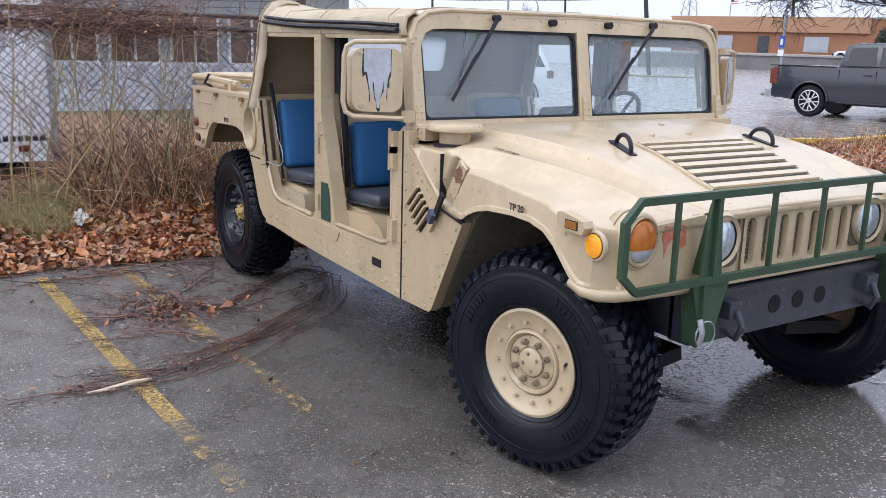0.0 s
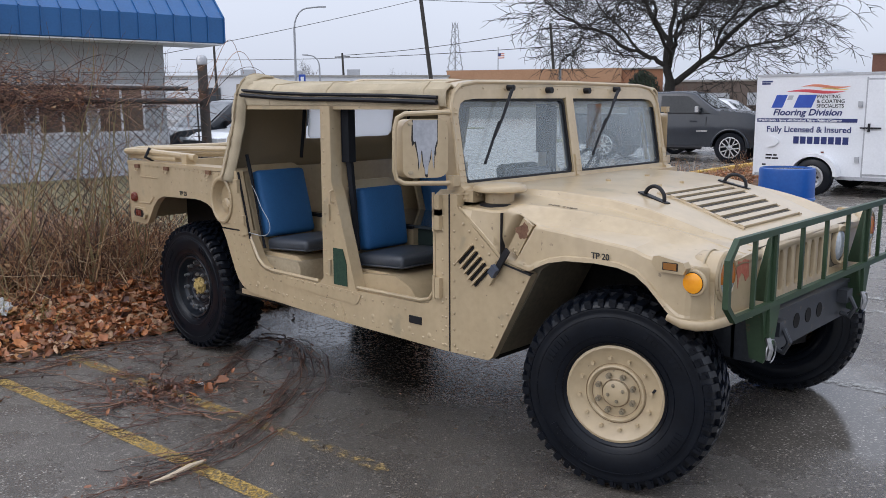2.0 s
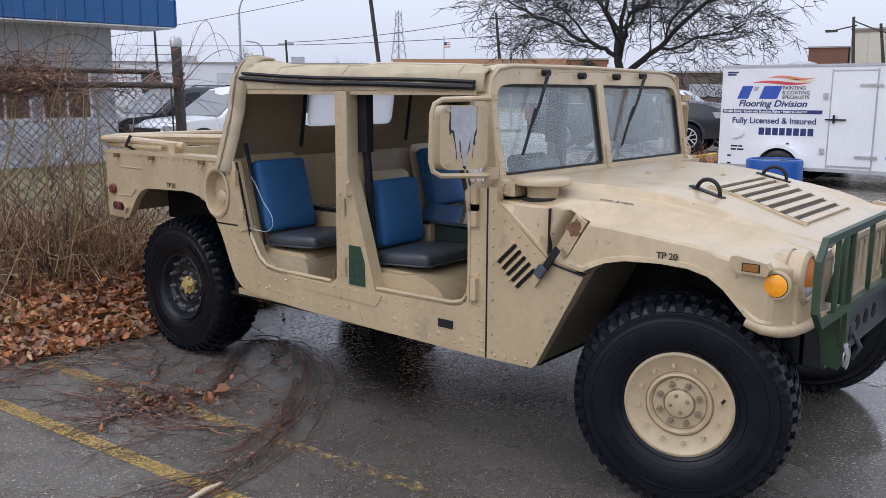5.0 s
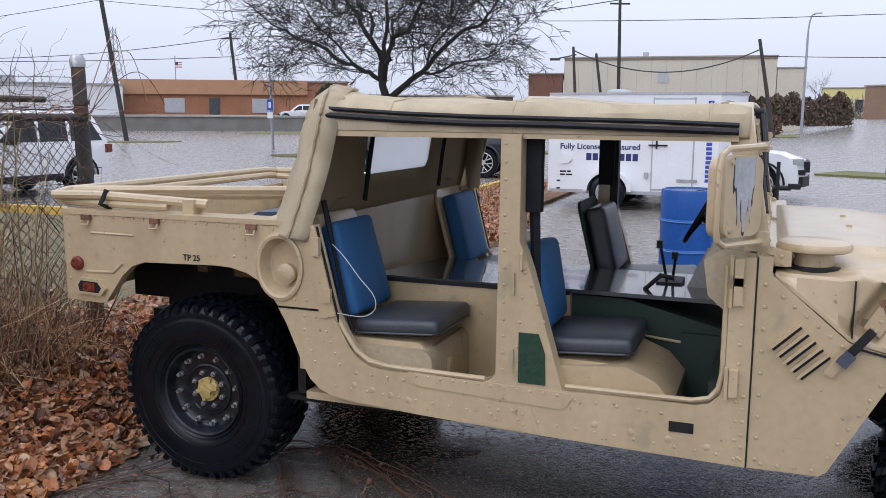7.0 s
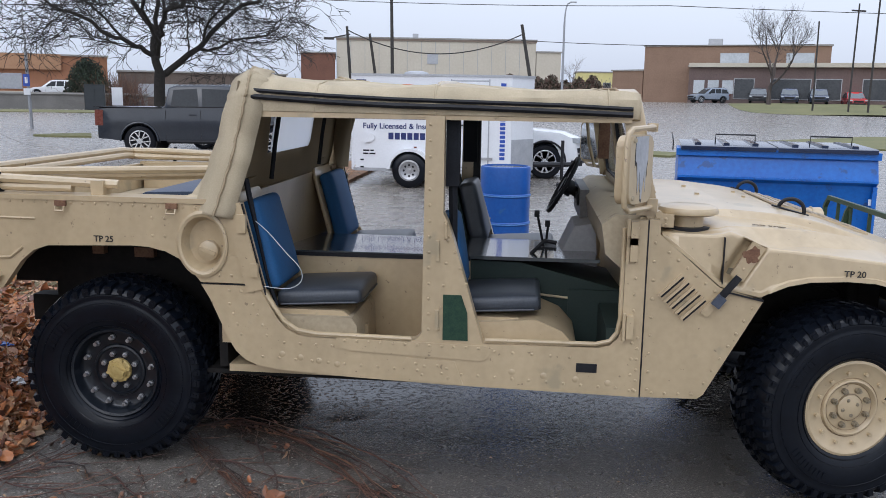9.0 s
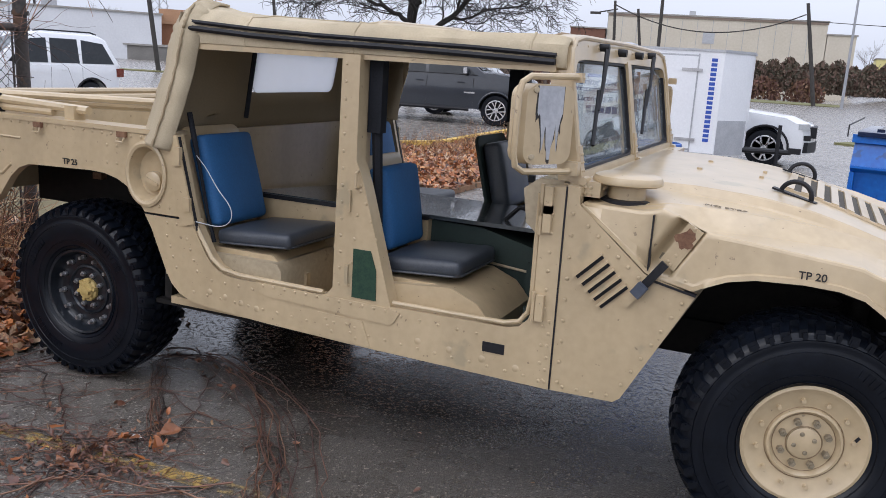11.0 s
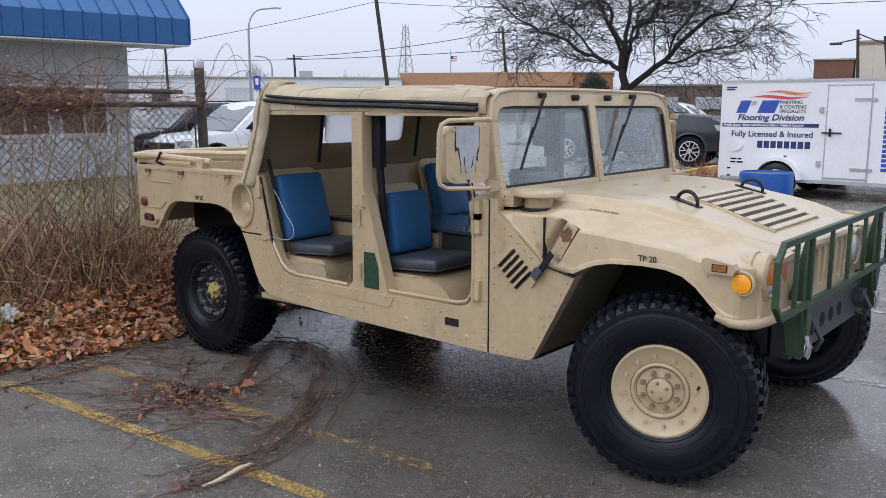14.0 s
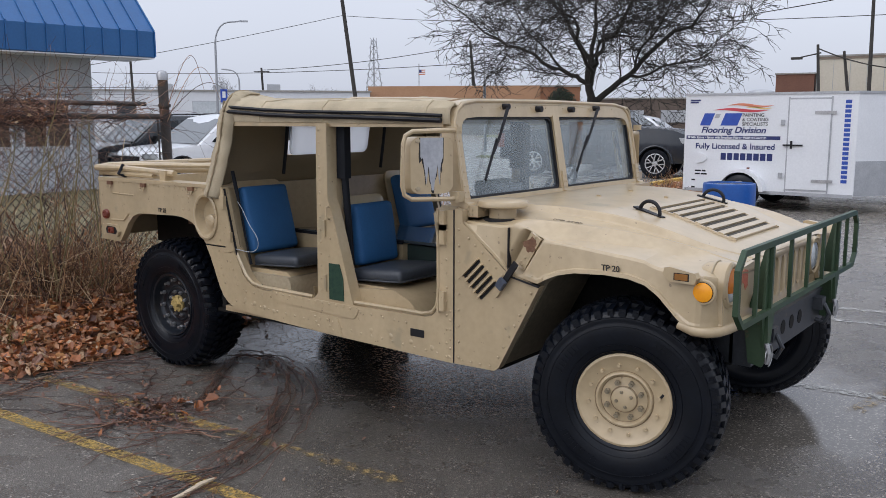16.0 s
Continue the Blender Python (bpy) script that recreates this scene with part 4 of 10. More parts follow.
Z_BOTTOM = [(2.45, 1.165), (2.60, 1.045), (2.70, 0.96), (2.74, 0.945), (2.87, 0.918), (2.92, 0.945), (2.98, 0.972), (3.07, 0.992), (3.22, 1.000), (3.33, 0.995), (3.41, 0.975), (3.47, 0.935), (3.52, 0.885), (3.56, 0.845), (3.60, 0.815), (3.72, 0.805)]
Z_CREST = [(2.45, 1.182), (2.68, 1.176), (2.735, 1.192), (2.80, 1.168), (2.86, 1.140), (2.90, 1.126), (3.00, 1.119), (3.10, 1.110), (3.20, 1.099), (3.33, 1.086), (3.39, 1.079), (3.42, 1.066), (3.46, 1.054), (3.60, 1.044), (3.66, 1.036), (3.72, 1.015)]
Z_HOOD = [(2.45, 1.262), (2.80, 1.256), (3.00, 1.238), (3.10, 1.223), (3.22, 1.197), (3.33, 1.164), (3.47, 1.115), (3.55, 1.092), (3.63, 1.074), (3.68, 1.060), (3.72, 1.045)]
Y_EDGE = [(2.45, 0.74), (2.68, 0.74), (2.80, 0.72), (2.90, 0.70), (3.00, 0.68), (3.10, 0.66), (3.20, 0.635), (3.33, 0.61), (3.47, 0.58), (3.62, 0.53), (3.72, 0.50)]
Z_GUTTER = [(2.45, 1.232), (2.70, 1.226), (2.80, 1.216), (2.90, 1.205), (3.00, 1.192), (3.10, 1.176), (3.20, 1.152), (3.33, 1.122), (3.47, 1.090), (3.55, 1.076), (3.63, 1.064), (3.72, 1.036)]
Z_FOLD = [(2.45, 1.190), (2.68, 1.192), (2.735, 1.205), (2.80, 1.204), (2.90, 1.199), (3.00, 1.191), (3.10, 1.180), (3.20, 1.168), (3.30, 1.153), (3.40, 1.135), (3.50, 1.110), (3.60, 1.078), (3.72, 1.038)]
Y_FOLD = [(2.45, 0.92), (2.70, 0.955), (2.80, 0.945), (2.90, 0.922), (3.00, 0.892), (3.10, 0.858), (3.20, 0.832), (3.30, 0.805), (3.40, 0.78), (3.50, 0.748), (3.60, 0.71), (3.72, 0.66)]
XS = [2.45, 2.52, 2.60, 2.66, 2.70] + [2.715 + 0.008 * i for i in range(26)] + [2.94, 2.98, 3.02, 3.07, 3.14, 3.22, 3.28, 3.33, 3.37, 3.39, 3.41, 3.43, 3.45, 3.47, 3.50, 3.53, 3.555, 3.58, 3.605, 3.63, 3.65, 3.67, 3.69, 3.70]


def ramp(a, b, v):
    t = max(0.0, min(1.0, (v - a) / (b - a)))
    return t * t * (3 - 2 * t)


def latch_hollow(x, z):
    """Depth of the slanting hollow that the hood latch sits in."""
    u, v = x - 2.740, z - 0.960
    along, off = 0.51 * u + 0.86 * v, 0.86 * u - 0.51 * v
    top = 0.315 + 0.35 * off
    return 0.050 * ramp(-0.078, -0.030, off) * ramp(0.046, 0.030, off) * ramp(-0.05, 0.04, along) * ramp(top, top - 0.030, along)


rows = []
for x in XS:
    zb, zc, zh, ye, yf, zf, zg = (lerp_table(tb, x) for tb in (Z_BOTTOM, Z_CREST, Z_HOOD, Y_EDGE, Y_FOLD, Z_FOLD, Z_GUTTER))
    pull = max(0.0, (x - 3.62) / 0.08)
    yo = W - 0.005 - 0.085 * pull ** 2.2
    flare = 0.014 if 2.90 < x < 3.62 else 0.0
    ledge = ramp(2.78, 2.94, x)
    yc, za = yo - 0.030, zh - 0.008
    yd = min(yf + 0.075 * ledge + 0.5 * (1 - ledge) * (yc - yf), yc - 0.02)
    zd = ledge * (zc + 0.13 * (yc - yd)) + (1 - ledge) * 0.5 * (zc + zf)
    half = [(yo - 0.03, zb + 0.004), (yo + flare * 0.6, zb), (yo + flare * 0.4, zb + 0.018)]
    for i in range(1, 21):
        z = zb + 0.018 + (zc - zb - 0.030) * i / 20
        half.append((yo - 0.003 - 0.011 * i / 20 - latch_hollow(x, z), z))
    half += [(yo - 0.018 - latch_hollow(x, zc), zc - 0.004), (yo - 0.023, zc), (yc - 0.01, zc + 0.002), (0.5 * (yc + yd), 0.5 * (zc + zd) - 0.002), (yd, zd), (yd - 0.35 * (yd - yf), zd + 0.28 * (zf - zd)), (yf + 0.004, zf - 0.004), (yf - 0.005, zf),
             (yf - 0.5 * (yf - ye - 0.034), 0.5 * (zf + zg) - 0.001), (ye + 0.034, zg), (ye + 0.022, zg + 0.25 * (za - zg)), (ye + 0.004, za - 0.003), (ye - 0.004, za + 0.002), (ye - 0.10, zh + 0.001), (ye * 0.5, zh + 0.004)]
    rows.append([(x, -y, z) for y, z in half] + [(x - 0.01 * pull, 0, zh + 0.004)] + [(x, y, z) for y, z in reversed(half)])
for dx, dz in ((0.012, 0.014), (0.017, 0.034)):
    rows.append([(x + dx, y * (1 - 0.4 * dx), z - (dz if z > 0.95 else 0)) for x, y, z in rows[-1 if dx < 0.015 else -2]])
hood = part("hood", grid(rows), SAND, truck, "sand-painted one-piece hood with slotted vent", smooth=14)
for e in hood.data.edges:
    q = (hood.data.vertices[e.vertices[0]].co + hood.data.vertices[e.vertices[1]].co) / 2
    if 2.72 < q.x < 2.915 and abs(q.y) > 0.99 and 0.95 < q.z < 1.19:
        e.use_edge_sharp = False
solid = hood.modifiers.new("thick", "SOLIDIFY")
solid.thickness, solid.offset = 0.012, -1.0
rivets("rivets", [((2.47 + 0.012, s * 0.70, 1.262), (0, 0, 1)) for s in (-1, 1)] + row((2.76, 1.0), (2.84, 0.95), 2, -1, 1.05), hood)
for s in (-1, 1):
    part("seam_strip", obox(pose(2.708, s * 1.043, 1.07, 0, 0, 0), 0.005, 0.03, 0.20), BLACK, hood)
    part("seam_strip", obox(pose(2.80, s * 1.050, 0.922, 0, 12, 0), 0.17, 0.03, 0.007), BLACK, hood)
    # hood latch on its dished plate
    pl = part("latch_plate", obox(pose(2.812, s * 1.036, 1.068, 0, -60, 0), 0.170, 0.016, 0.062), SAND, hood, bevel=0.004)
    for k, (rx_, rz_, rr) in enumerate(((2.836, 1.110, 0.026), (2.818, 1.088, 0.026), (2.803, 1.098, 0.018), (2.836, 1.078, 0.016))):
        r_ = random.Random(k + 3)
        part("rust_patch", prism([(rx_ + rr * r_.uniform(0.6, 1.25) * math.cos(a), rz_ + rr * r_.uniform(0.6, 1.25) * math.sin(a)) for a in [0.5712 * i for i in range(11)]], s * 1.0432, s * (1.0446 + 0.0008 * k)), RUST, pl, "rusty worn patch", smooth=0)
    rivets("rivets", [((x, s * 1.044, z), (0, s, 0)) for x, z in ((2.782, 1.000), (2.772, 1.012), (2.850, 1.136), (2.797, 1.035))], pl)
    lt = part("rubber_latch", obox(pose(2.728, s * 1.076, 0.950, 0, -54, s * 9), 0.145, 0.012, 0.030), BLACK, hood, "dark blue-grey rubber hood strap", bevel=0.005)
    part("latch_tip", obox(pose(2.692, s * 1.090, 0.902, 0, -54, s * 9), 0.050, 0.022, 0.040), surface("latch_grey", (0.045, 0.055, 0.080), (0.075, 0.088, 0.115), (0.4, 0.6)), lt, bevel=0.008)
    part("latch_keeper", obox(pose(2.662, s * 1.064, 0.868, 0, -54, 0), 0.080, 0.016, 0.034), SAND, lt, bevel=0.004)
    # side marker and round turn signal
    mk = part("side_marker", prism([(3.492, 1.036), (3.498, 1.065), (3.52, 1.070), (3.628, 1.052), (3.640, 1.03), (3.628, 1.005), (3.52, 1.008)], s * 1.030, s * 1.074), SAND, hood, bevel=0.009)
    part("marker_frame", box(3.540, 3.606, s * 1.0742, s * 1.0752, 1.016, 1.048), BLACK, mk)
    part("marker_lens", box(3.545, 3.601, s * 1.0754, s * 1.0775, 1.019, 1.045), surface("dull_amber", (0.22, 0.085, 0.014), (0.30, 0.12, 0.02), (0.25, 0.4)), mk, "amber side marker lens")
    sg = part("turn_signal", lathe([(0.053, 0), (0.053, s * 0.013), (0.050, s * 0.0155), (0.0005, s * 0.0155)], (3.655, s * 1.025, 0.972), "y", 24), SAND, hood)
    part("lens_seal", lathe([(0.0435, s * 0.0157), (0.0435, s * 0.0168), (0.0005, s * 0.0168)], (3.655, s * 1.025, 0.972), "y", 24), BLACK, sg)
    rivets("screws", [((3.655, s * 1.0405, 0.972 + d), (0, s, 0)) for d in (-0.0475, 0.0475)], sg, 0.005, 0.003)
    part("signal_lens", lathe([(0.041, s * 0.017), (0.041, s * 0.0195), (0.036, s * 0.022), (0.0005, s * 0.0235)], (3.655, s * 1.025, 0.972), "y", 24), AMBER, sg, "round amber lens")
words("stencil", "TP 20", 0.037, Matrix(((1, 0, 0, 3.200), (0, 0, -1, -1.0595), (0, 1, 0, 1.020), (0, 0, 0, 1))), INK, hood, 0.0006, label="black stencilled lettering")
words("stencil", "NO STEP", 0.029, pose(2.855, -0.895, 1.2055, 3, 4.6, 4) @ pose(0, 0, 0.001), surface("faded_stencil", (0.10, 0.082, 0.055), (0.26, 0.21, 0.14), (0.5, 0.7), 30, 120, 0), hood, 0.0003, 1.3, label="faint black stencilled lettering")
# slotted vent: a dark sheet on the hood paints the shade between its slats
def deck(x):
    return lerp_table(Z_HOOD, x) + 0.004


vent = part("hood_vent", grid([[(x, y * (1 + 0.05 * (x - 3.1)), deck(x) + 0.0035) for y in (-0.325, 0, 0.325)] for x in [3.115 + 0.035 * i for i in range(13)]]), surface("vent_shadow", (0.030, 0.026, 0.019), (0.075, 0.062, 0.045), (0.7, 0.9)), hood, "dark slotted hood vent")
for i in range(8):
    x = 3.118 + 0.0585 * i
    part("vent_slat", obox(pose(x, 0, deck(x) + 0.008, 0, math.degrees(math.atan2(deck(x - 0.02) - deck(x + 0.02), 0.04)), 0), 0.031, 0.65 + 0.003 * i, 0.010), SAND, vent, bevel=0.003)
for sg in (-1, 1):
    part("vent_frame", grid([[(x, sg * (0.322 + dy) * (1 + 0.05 * (x - 3.1)), deck(x) + dz) for dy, dz in ((0.0, 0.003), (0.002, 0.009), (0.016, 0.009), (0.018, 0.0))] for x in [3.10 + 0.0375 * i for i in range(13)]]), SAND, vent)
# lifting rings
for y in (-0.44, 0.44):
    tilt = Matrix.Translation((3.145, y, 1.215)) @ Euler((0, radians(14), radians(-12 if y < 0 else 8))).to_matrix().to_4x4()
    rp = part("ring_plate", obox(tilt @ pose(-0.005, 0, 0.004), 0.175, 0.036, 0.007), BLACK, hood, bevel=0.003)
    part("lifting_ring", tube([tilt @ Vector((0.060 * math.cos(a), 0, 0.004 + 0.056 * math.sin(a))) for a in [math.pi * i / 14 for i in range(15)]], 0.0095, 8), BLACK, rp, "black steel lifting ring")
for y in (-0.2, 0.2):
    part("hood_bracket", box(2.73, 2.752, y - 0.008, y + 0.008, 1.256, 1.270), SAND, hood, bevel=0.003)
    part("hood_bracket", box(2.985, 3.003, y * 0.6 - 0.008, y * 0.6 + 0.008, 1.238, 1.252), SAND, hood, bevel=0.003)
# air intake with its mushroom cap; a black disc stands in for the well's shade
intake = part("air_intake", lathe([(0.070, 1.16), (0.070, 1.250), (0.115, 1.248), (0.128, 1.254), (0.130, 1.266), (0.122, 1.280), (0.10, 1.288), (0.0005, 1.291)], (2.575, -0.90, 0), "z", 28), SAND, truck, "mushroom-shaped air intake cap")
part("intake_well", lathe([(0.098, 1.17), (0.098, 1.1955), (0.080, 1.197), (0.0005, 1.197)], (2.575, -0.90, 0), "z", 28), BLACK, intake)

# nose: grille, lamps
NOSE = 3.705
grille = part("grille", box(NOSE - 0.06, NOSE - 0.03, -0.60, 0.60, 0.785, 1.050), UNDER, truck, "slotted sand-painted grille")


def slot_panel(y, w, h0, h1, s0, s1, sw):
    """One upright panel of the grille round a slot with rounded ends."""
    bm = bmesh.new()
    inner, outer = [], []
    for i in range(28):
        a = 2 * math.pi * (i + 0.5) / 28
        c, sn = math.cos(a), math.sin(a)
        inner.append((y + sw * c, (s1 - sw if sn > 0 else s0 + sw) + sw * sn))
        k = min(1 / max(1e-6, abs(c)), 1 / max(1e-6, abs(sn)))
        u, t = c * k, sn * k
        if abs(abs(u) - abs(t)) < 0.26:
            u, t = math.copysign(1, u), math.copysign(1, t)
        outer.append((y + u * w / 2, (h0 + h1) / 2 + t * (h1 - h0) / 2))
    v = [[bm.verts.new((x, p, z)) for p, z in ol] for ol, x in ((outer, NOSE), (inner, NOSE - 0.003), (inner, NOSE - 0.028))]
    rim = [bm.verts.new((NOSE, p + (q - p) * 0.18, z + (r - z) * 0.18)) for (p, z), (q, r) in zip(inner, outer)]
    for a, b in ((v[0], rim), (rim, v[1]), (v[1], v[2])):
        for i in range(28):
            j = (i + 1) % 28
            bm.faces.new((a[i], a[j], b[j], b[i]))
    return bm


# mesh darker than SAND: the shade inside the slots is put into its colour
SLOT_MESH = surface("shaded_grille_mesh", (0.13, 0.11, 0.075), (0.20, 0.165, 0.11), (0.7, 0.9))
for i in range(7):
    y = -0.2895 + 0.0965 * i
    part("grille_panel", slot_panel(y, 0.0965, 0.785, 1.052, 0.828, 1.014, 0.024), SAND, grille, smooth=50)
    m = bmesh.new()
    for k in range(12):
        box(NOSE - 0.029, NOSE - 0.024, y - 0.025, y + 0.025, 0.830 + 0.0152 * k, 0.835 + 0.0152 * k, m)
    for k in range(3):
        box(NOSE - 0.030, NOSE - 0.025, y - 0.012 + 0.012 * k - 0.002, y - 0.012 + 0.012 * k + 0.002, 0.828, 1.014, m)
    part("slot_mesh", m, SLOT_MESH, grille)
part("grille_lip", box(NOSE - 0.05, NOSE + 0.008, -0.60, 0.60, 0.772, 0.790), SAND, grille, bevel=0.006)
for s in (-1, 1):
    # headlamp; the pocket's shade is put into the colour of a flat plate
    part("lamp_panel", box(NOSE - 0.05, NOSE - 0.012, s * 0.318, s * 0.60, 0.785, 1.050), SAND, grille, bevel=0.006)
    part("lamp_pocket", prism(rounded_yz(s * 0.465, 0.945, 0.112, 0.108, 0.035), NOSE - 0.0115, NOSE - 0.007, "x"), surface("shaded_lamp_pocket", (0.075, 0.062, 0.042), (0.12, 0.10, 0.068), (0.6, 0.8)), grille)
    hl = part("headlamp", lathe([(0.104, NOSE - 0.03), (0.104, NOSE + 0.004), (0.096, NOSE + 0.014), (0.084, NOSE + 0.006)], (0, s * 0.465, 0.945), "x", 28, caps=False), SAND, truck, "round headlamp")
    part("headlamp_lens", lathe([(0.086, NOSE - 0.012), (0.082, NOSE + 0.000), (0.06, NOSE + 0.012), (0.0005, NOSE + 0.018)], (0, s * 0.465, 0.945), "x", 28), LAMP_GLASS, hl)
    # rounded fender face and its flared lower lip
    ff = part("fender_face", prism([(s * 0.565, 0.775), (s * 0.90, 0.785), (s * 0.965, 0.83), (s * 0.978, 0.97), (s * 0.945, 1.022), (s * 0.565, 1.050)], NOSE - 0.07, NOSE + 0.008, "x"), SAND, truck, bevel=0.030)
    part("fender_lip", tube([(3.56, s * 1.045, 0.826), (3.62, s * 1.046, 0.806), (3.67, s * 1.025, 0.800), (3.705, s * 0.98, 0.800), (3.722, s * 0.90, 0.800), (3.722, s * 0.60, 0.790)], 0.022, 10), SAND, ff)
    pod = part("lamp_pod", lathe([(0.020, NOSE - 0.125), (0.062, NOSE - 0.115), (0.082, NOSE - 0.085), (0.086, NOSE - 0.03), (0.088, NOSE + 0.012), (0.080, NOSE + 0.020)], (0, s * 0.890, 0.985), "x", 28, caps=False), SAND, ff, "sand-painted lamp pod")
    for v in pod.data.vertices:
        v.co.z = 0.985 + (v.co.z - 0.985) * 1.15
    part("pod_band", tube([(NOSE - 0.045, s * 0.890 + 0.088 * math.cos(a), 0.985 + 0.101 * math.sin(a)) for a in [2 * math.pi * i / 28 for i in range(28)]], 0.004, 6, closed=True), SAND_FLOOR, pod)
    lb = part("lamp_bezel", lathe([(0.080, NOSE + 0.000), (0.078, NOSE + 0.018), (0.070, NOSE + 0.022), (0.064, NOSE + 0.010)], (0, s * 0.882, 0.985), "x", 28, caps=False), SAND, ff)
    lens_mesh = lathe([(0.064, NOSE + 0.008), (0.060, NOSE + 0.020), (0.052, NOSE + 0.027), (0.040, NOSE + 0.033), (0.024, NOSE + 0.037), (0.0005, NOSE + 0.038)], (0, s * 0.882, 0.985), "x", 40)
    bmesh.ops.bisect_plane(lens_mesh, geom=lens_mesh.verts[:] + lens_mesh.edges[:] + lens_mesh.faces[:], plane_co=(0, 0, 0.962), plane_no=(0, 0, 1))
    lens = part("signal_lens", lens_mesh, [surface("dark_amber", (0.36, 0.10, 0.01), (0.50, 0.155, 0.015), (0.12, 0.2)), LAMP_GLASS], lb, "amber front lamp lens")
    for ob_ in (lb, lens):
        for v in ob_.data.vertices:
            v.co.z = 0.985 + (v.co.z - 0.985) * 1.18
    for p in lens.data.polygons:
        if p.center.z < 0.985 - 0.023 * 1.18:
            p.material_index = 1
    rp = prism([(s * (0.66 + dy), z) for dy, z in ((0.0, 0.95), (0.005, 1.020), (0.05, 1.030), (0.075, 1.022), (0.11, 1.028), (0.122, 0.985), (0.110, 0.965), (0.104, 0.915), (0.092, 0.955), (0.075, 0.975), (0.05, 0.965), (0.03, 0.935))], NOSE + 0.0085, NOSE + 0.0105, "x")
    if s < 0:
        part("primer_patch", rp, RED_PAINT, ff, "smeared red primer", smooth=0)
    else:
        rp.free()

# bumper, brush guard
bump = part("bumper", box(3.635, 3.735, -0.62, 0.62, 0.570, 0.742), BUMPER, truck, "charcoal steel bumper with round holes", bevel=0.008)
part("bumper_ledge", box(3.56, 3.745, -0.62, 0.62, 0.742, 0.758), BUMPER, bump, bevel=0.004)
for y in (-0.145, 0.0, 0.145):
    part("bumper_hole", lathe([(0.036, 3.733), (0.036, 3.7375)], (0, y, 0.665), "x", 18), UNDER, bump)
for s in (-1, 1):
    part("bumper_end", box(3.52, 3.65, s * 0.52, s * 0.62, 0.575, 0.735), BUMPER, bump, bevel=0.01)
    sh = part("tow_shackle", tube([(3.735, s * 0.43, 0.69), (3.79, s * 0.43, 0.685), (3.815, s * 0.43, 0.635), (3.79, s * 0.43, 0.585), (3.745, s * 0.43, 0.60)], 0.013, 8), BUMPER, truck, "steel tow shackle")
    part("shackle_lug", box(3.73, 3.785, s * 0.39, s * 0.47, 0.66, 0.725), BUMPER, sh, bevel=0.01)


def flat_bar(pts, t, w, bm=None):
    """A flat steel bar through points in a plane of constant x: t thick along x, w wide."""
    bm = bm or bmesh.new()
    k = len(pts)
    rings = []
    for i, p in enumerate(pts):
        a, b = Vector(pts[max(0, i - 1)]), Vector(pts[min(k - 1, i + 1)])
        d = (b - a).normalized()
        nrm = Vector((0, -d.z, d.y)).normalized() * w / 2
        p = Vector(p)
        e = Vector((t / 2, 0, 0))
        rings.append([bm.verts.new(q) for q in (p - nrm - e, p - nrm + e, p + nrm + e, p + nrm - e)])
    for a, b in zip(rings, rings[1:]):
        for j in range(4):
            bm.faces.new((a[j], a[(j + 1) % 4], b[(j + 1) % 4], b[j]))
    bm.faces.new(rings[0])
    bm.faces.new(rings[-1][::-1])
    return bm


GX = 3.795
hoop = [(GX, -0.975, 1.140), (GX, -1.04, 1.075), (GX, -1.04, 0.895), (GX, -0.975, 0.835)]
guard = part("brush_guard", flat_bar([(GX, -0.10, 1.140)] + hoop + [(GX, -0.10, 0.835)], 0.023, 0.027), GREEN, truck, "dark green steel brush guard", bevel=0.003)
part("guard_hoop", flat_bar([(GX, 0.10, 1.140)] + [(x, -y, z) for x, y, z in hoop] + [(GX, 0.10, 0.835)], 0.023, 0.027), GREEN, guard, bevel=0.003)
part("guard_bar", flat_bar([(GX, -0.0995, 1.140), (GX, 0.0995, 1.140)], 0.023, 0.027), GREEN, guard, bevel=0.003)
part("guard_bar", flat_bar([(GX, -0.0995, 0.835), (GX, 0.0995, 0.835)], 0.023, 0.027), GREEN, guard, bevel=0.003)
for y in (-0.80, -0.295, 0.0, 0.295, 0.80):
    part("guard_bar", flat_bar([(GX, y, 1.127), (GX, y, 0.848)], 0.018, 0.014), GREEN, guard, bevel=0.003)
for y in (-0.60, 0.60):
    part("guard_gusset", prism([(GX + 0.012, 1.135), (GX - 0.012, 1.135), (GX - 0.030, 1.10), (GX - 0.085, 0.84), (GX + 0.012, 0.84)], y - 0.010, y + 0.010), GREEN, guard, bevel=0.003)
    part("guard_gusset", prism([(y - 0.022, 1.13), (y + 0.022, 1.13), (y + 0.055, 0.84), (y - 0.055, 0.84)], GX - 0.014, GX - 0.004, "x"), GREEN, guard, bevel=0.002)
    part("guard_bracket", prism([(3.70, 0.80), (GX + 0.012, 0.835), (GX + 0.02, 0.64), (3.79, 0.585), (3.73, 0.60)], y - 0.05, y - 0.035), GREEN, guard, bevel=0.003)
    part("guard_bracket", prism([(y - 0.10, 0.835), (y + 0.10, 0.835), (y + 0.045, 0.66), (y + 0.045, 0.60), (y - 0.045, 0.60), (y - 0.045, 0.66)], GX - 0.012, GX, "x"), GREEN, guard, bevel=0.003)
    part("pull_pin", tube([(3.81, y - 0.06, 0.70), (3.825, y - 0.06, 0.655), (3.815, y - 0.06, 0.61)], 0.012, 8), STEEL, guard)
    part("lanyard", tube([(3.815, y - 0.03 + 0.05 * math.sin(a), 0.64 - 0.05 * math.cos(a)) for a in [0.45 * i for i in range(13)]], 0.003, 6), STEEL, guard)

# windscreen frame
TL, BL = 2.305, 2.395   # x of the frame's top and bottom
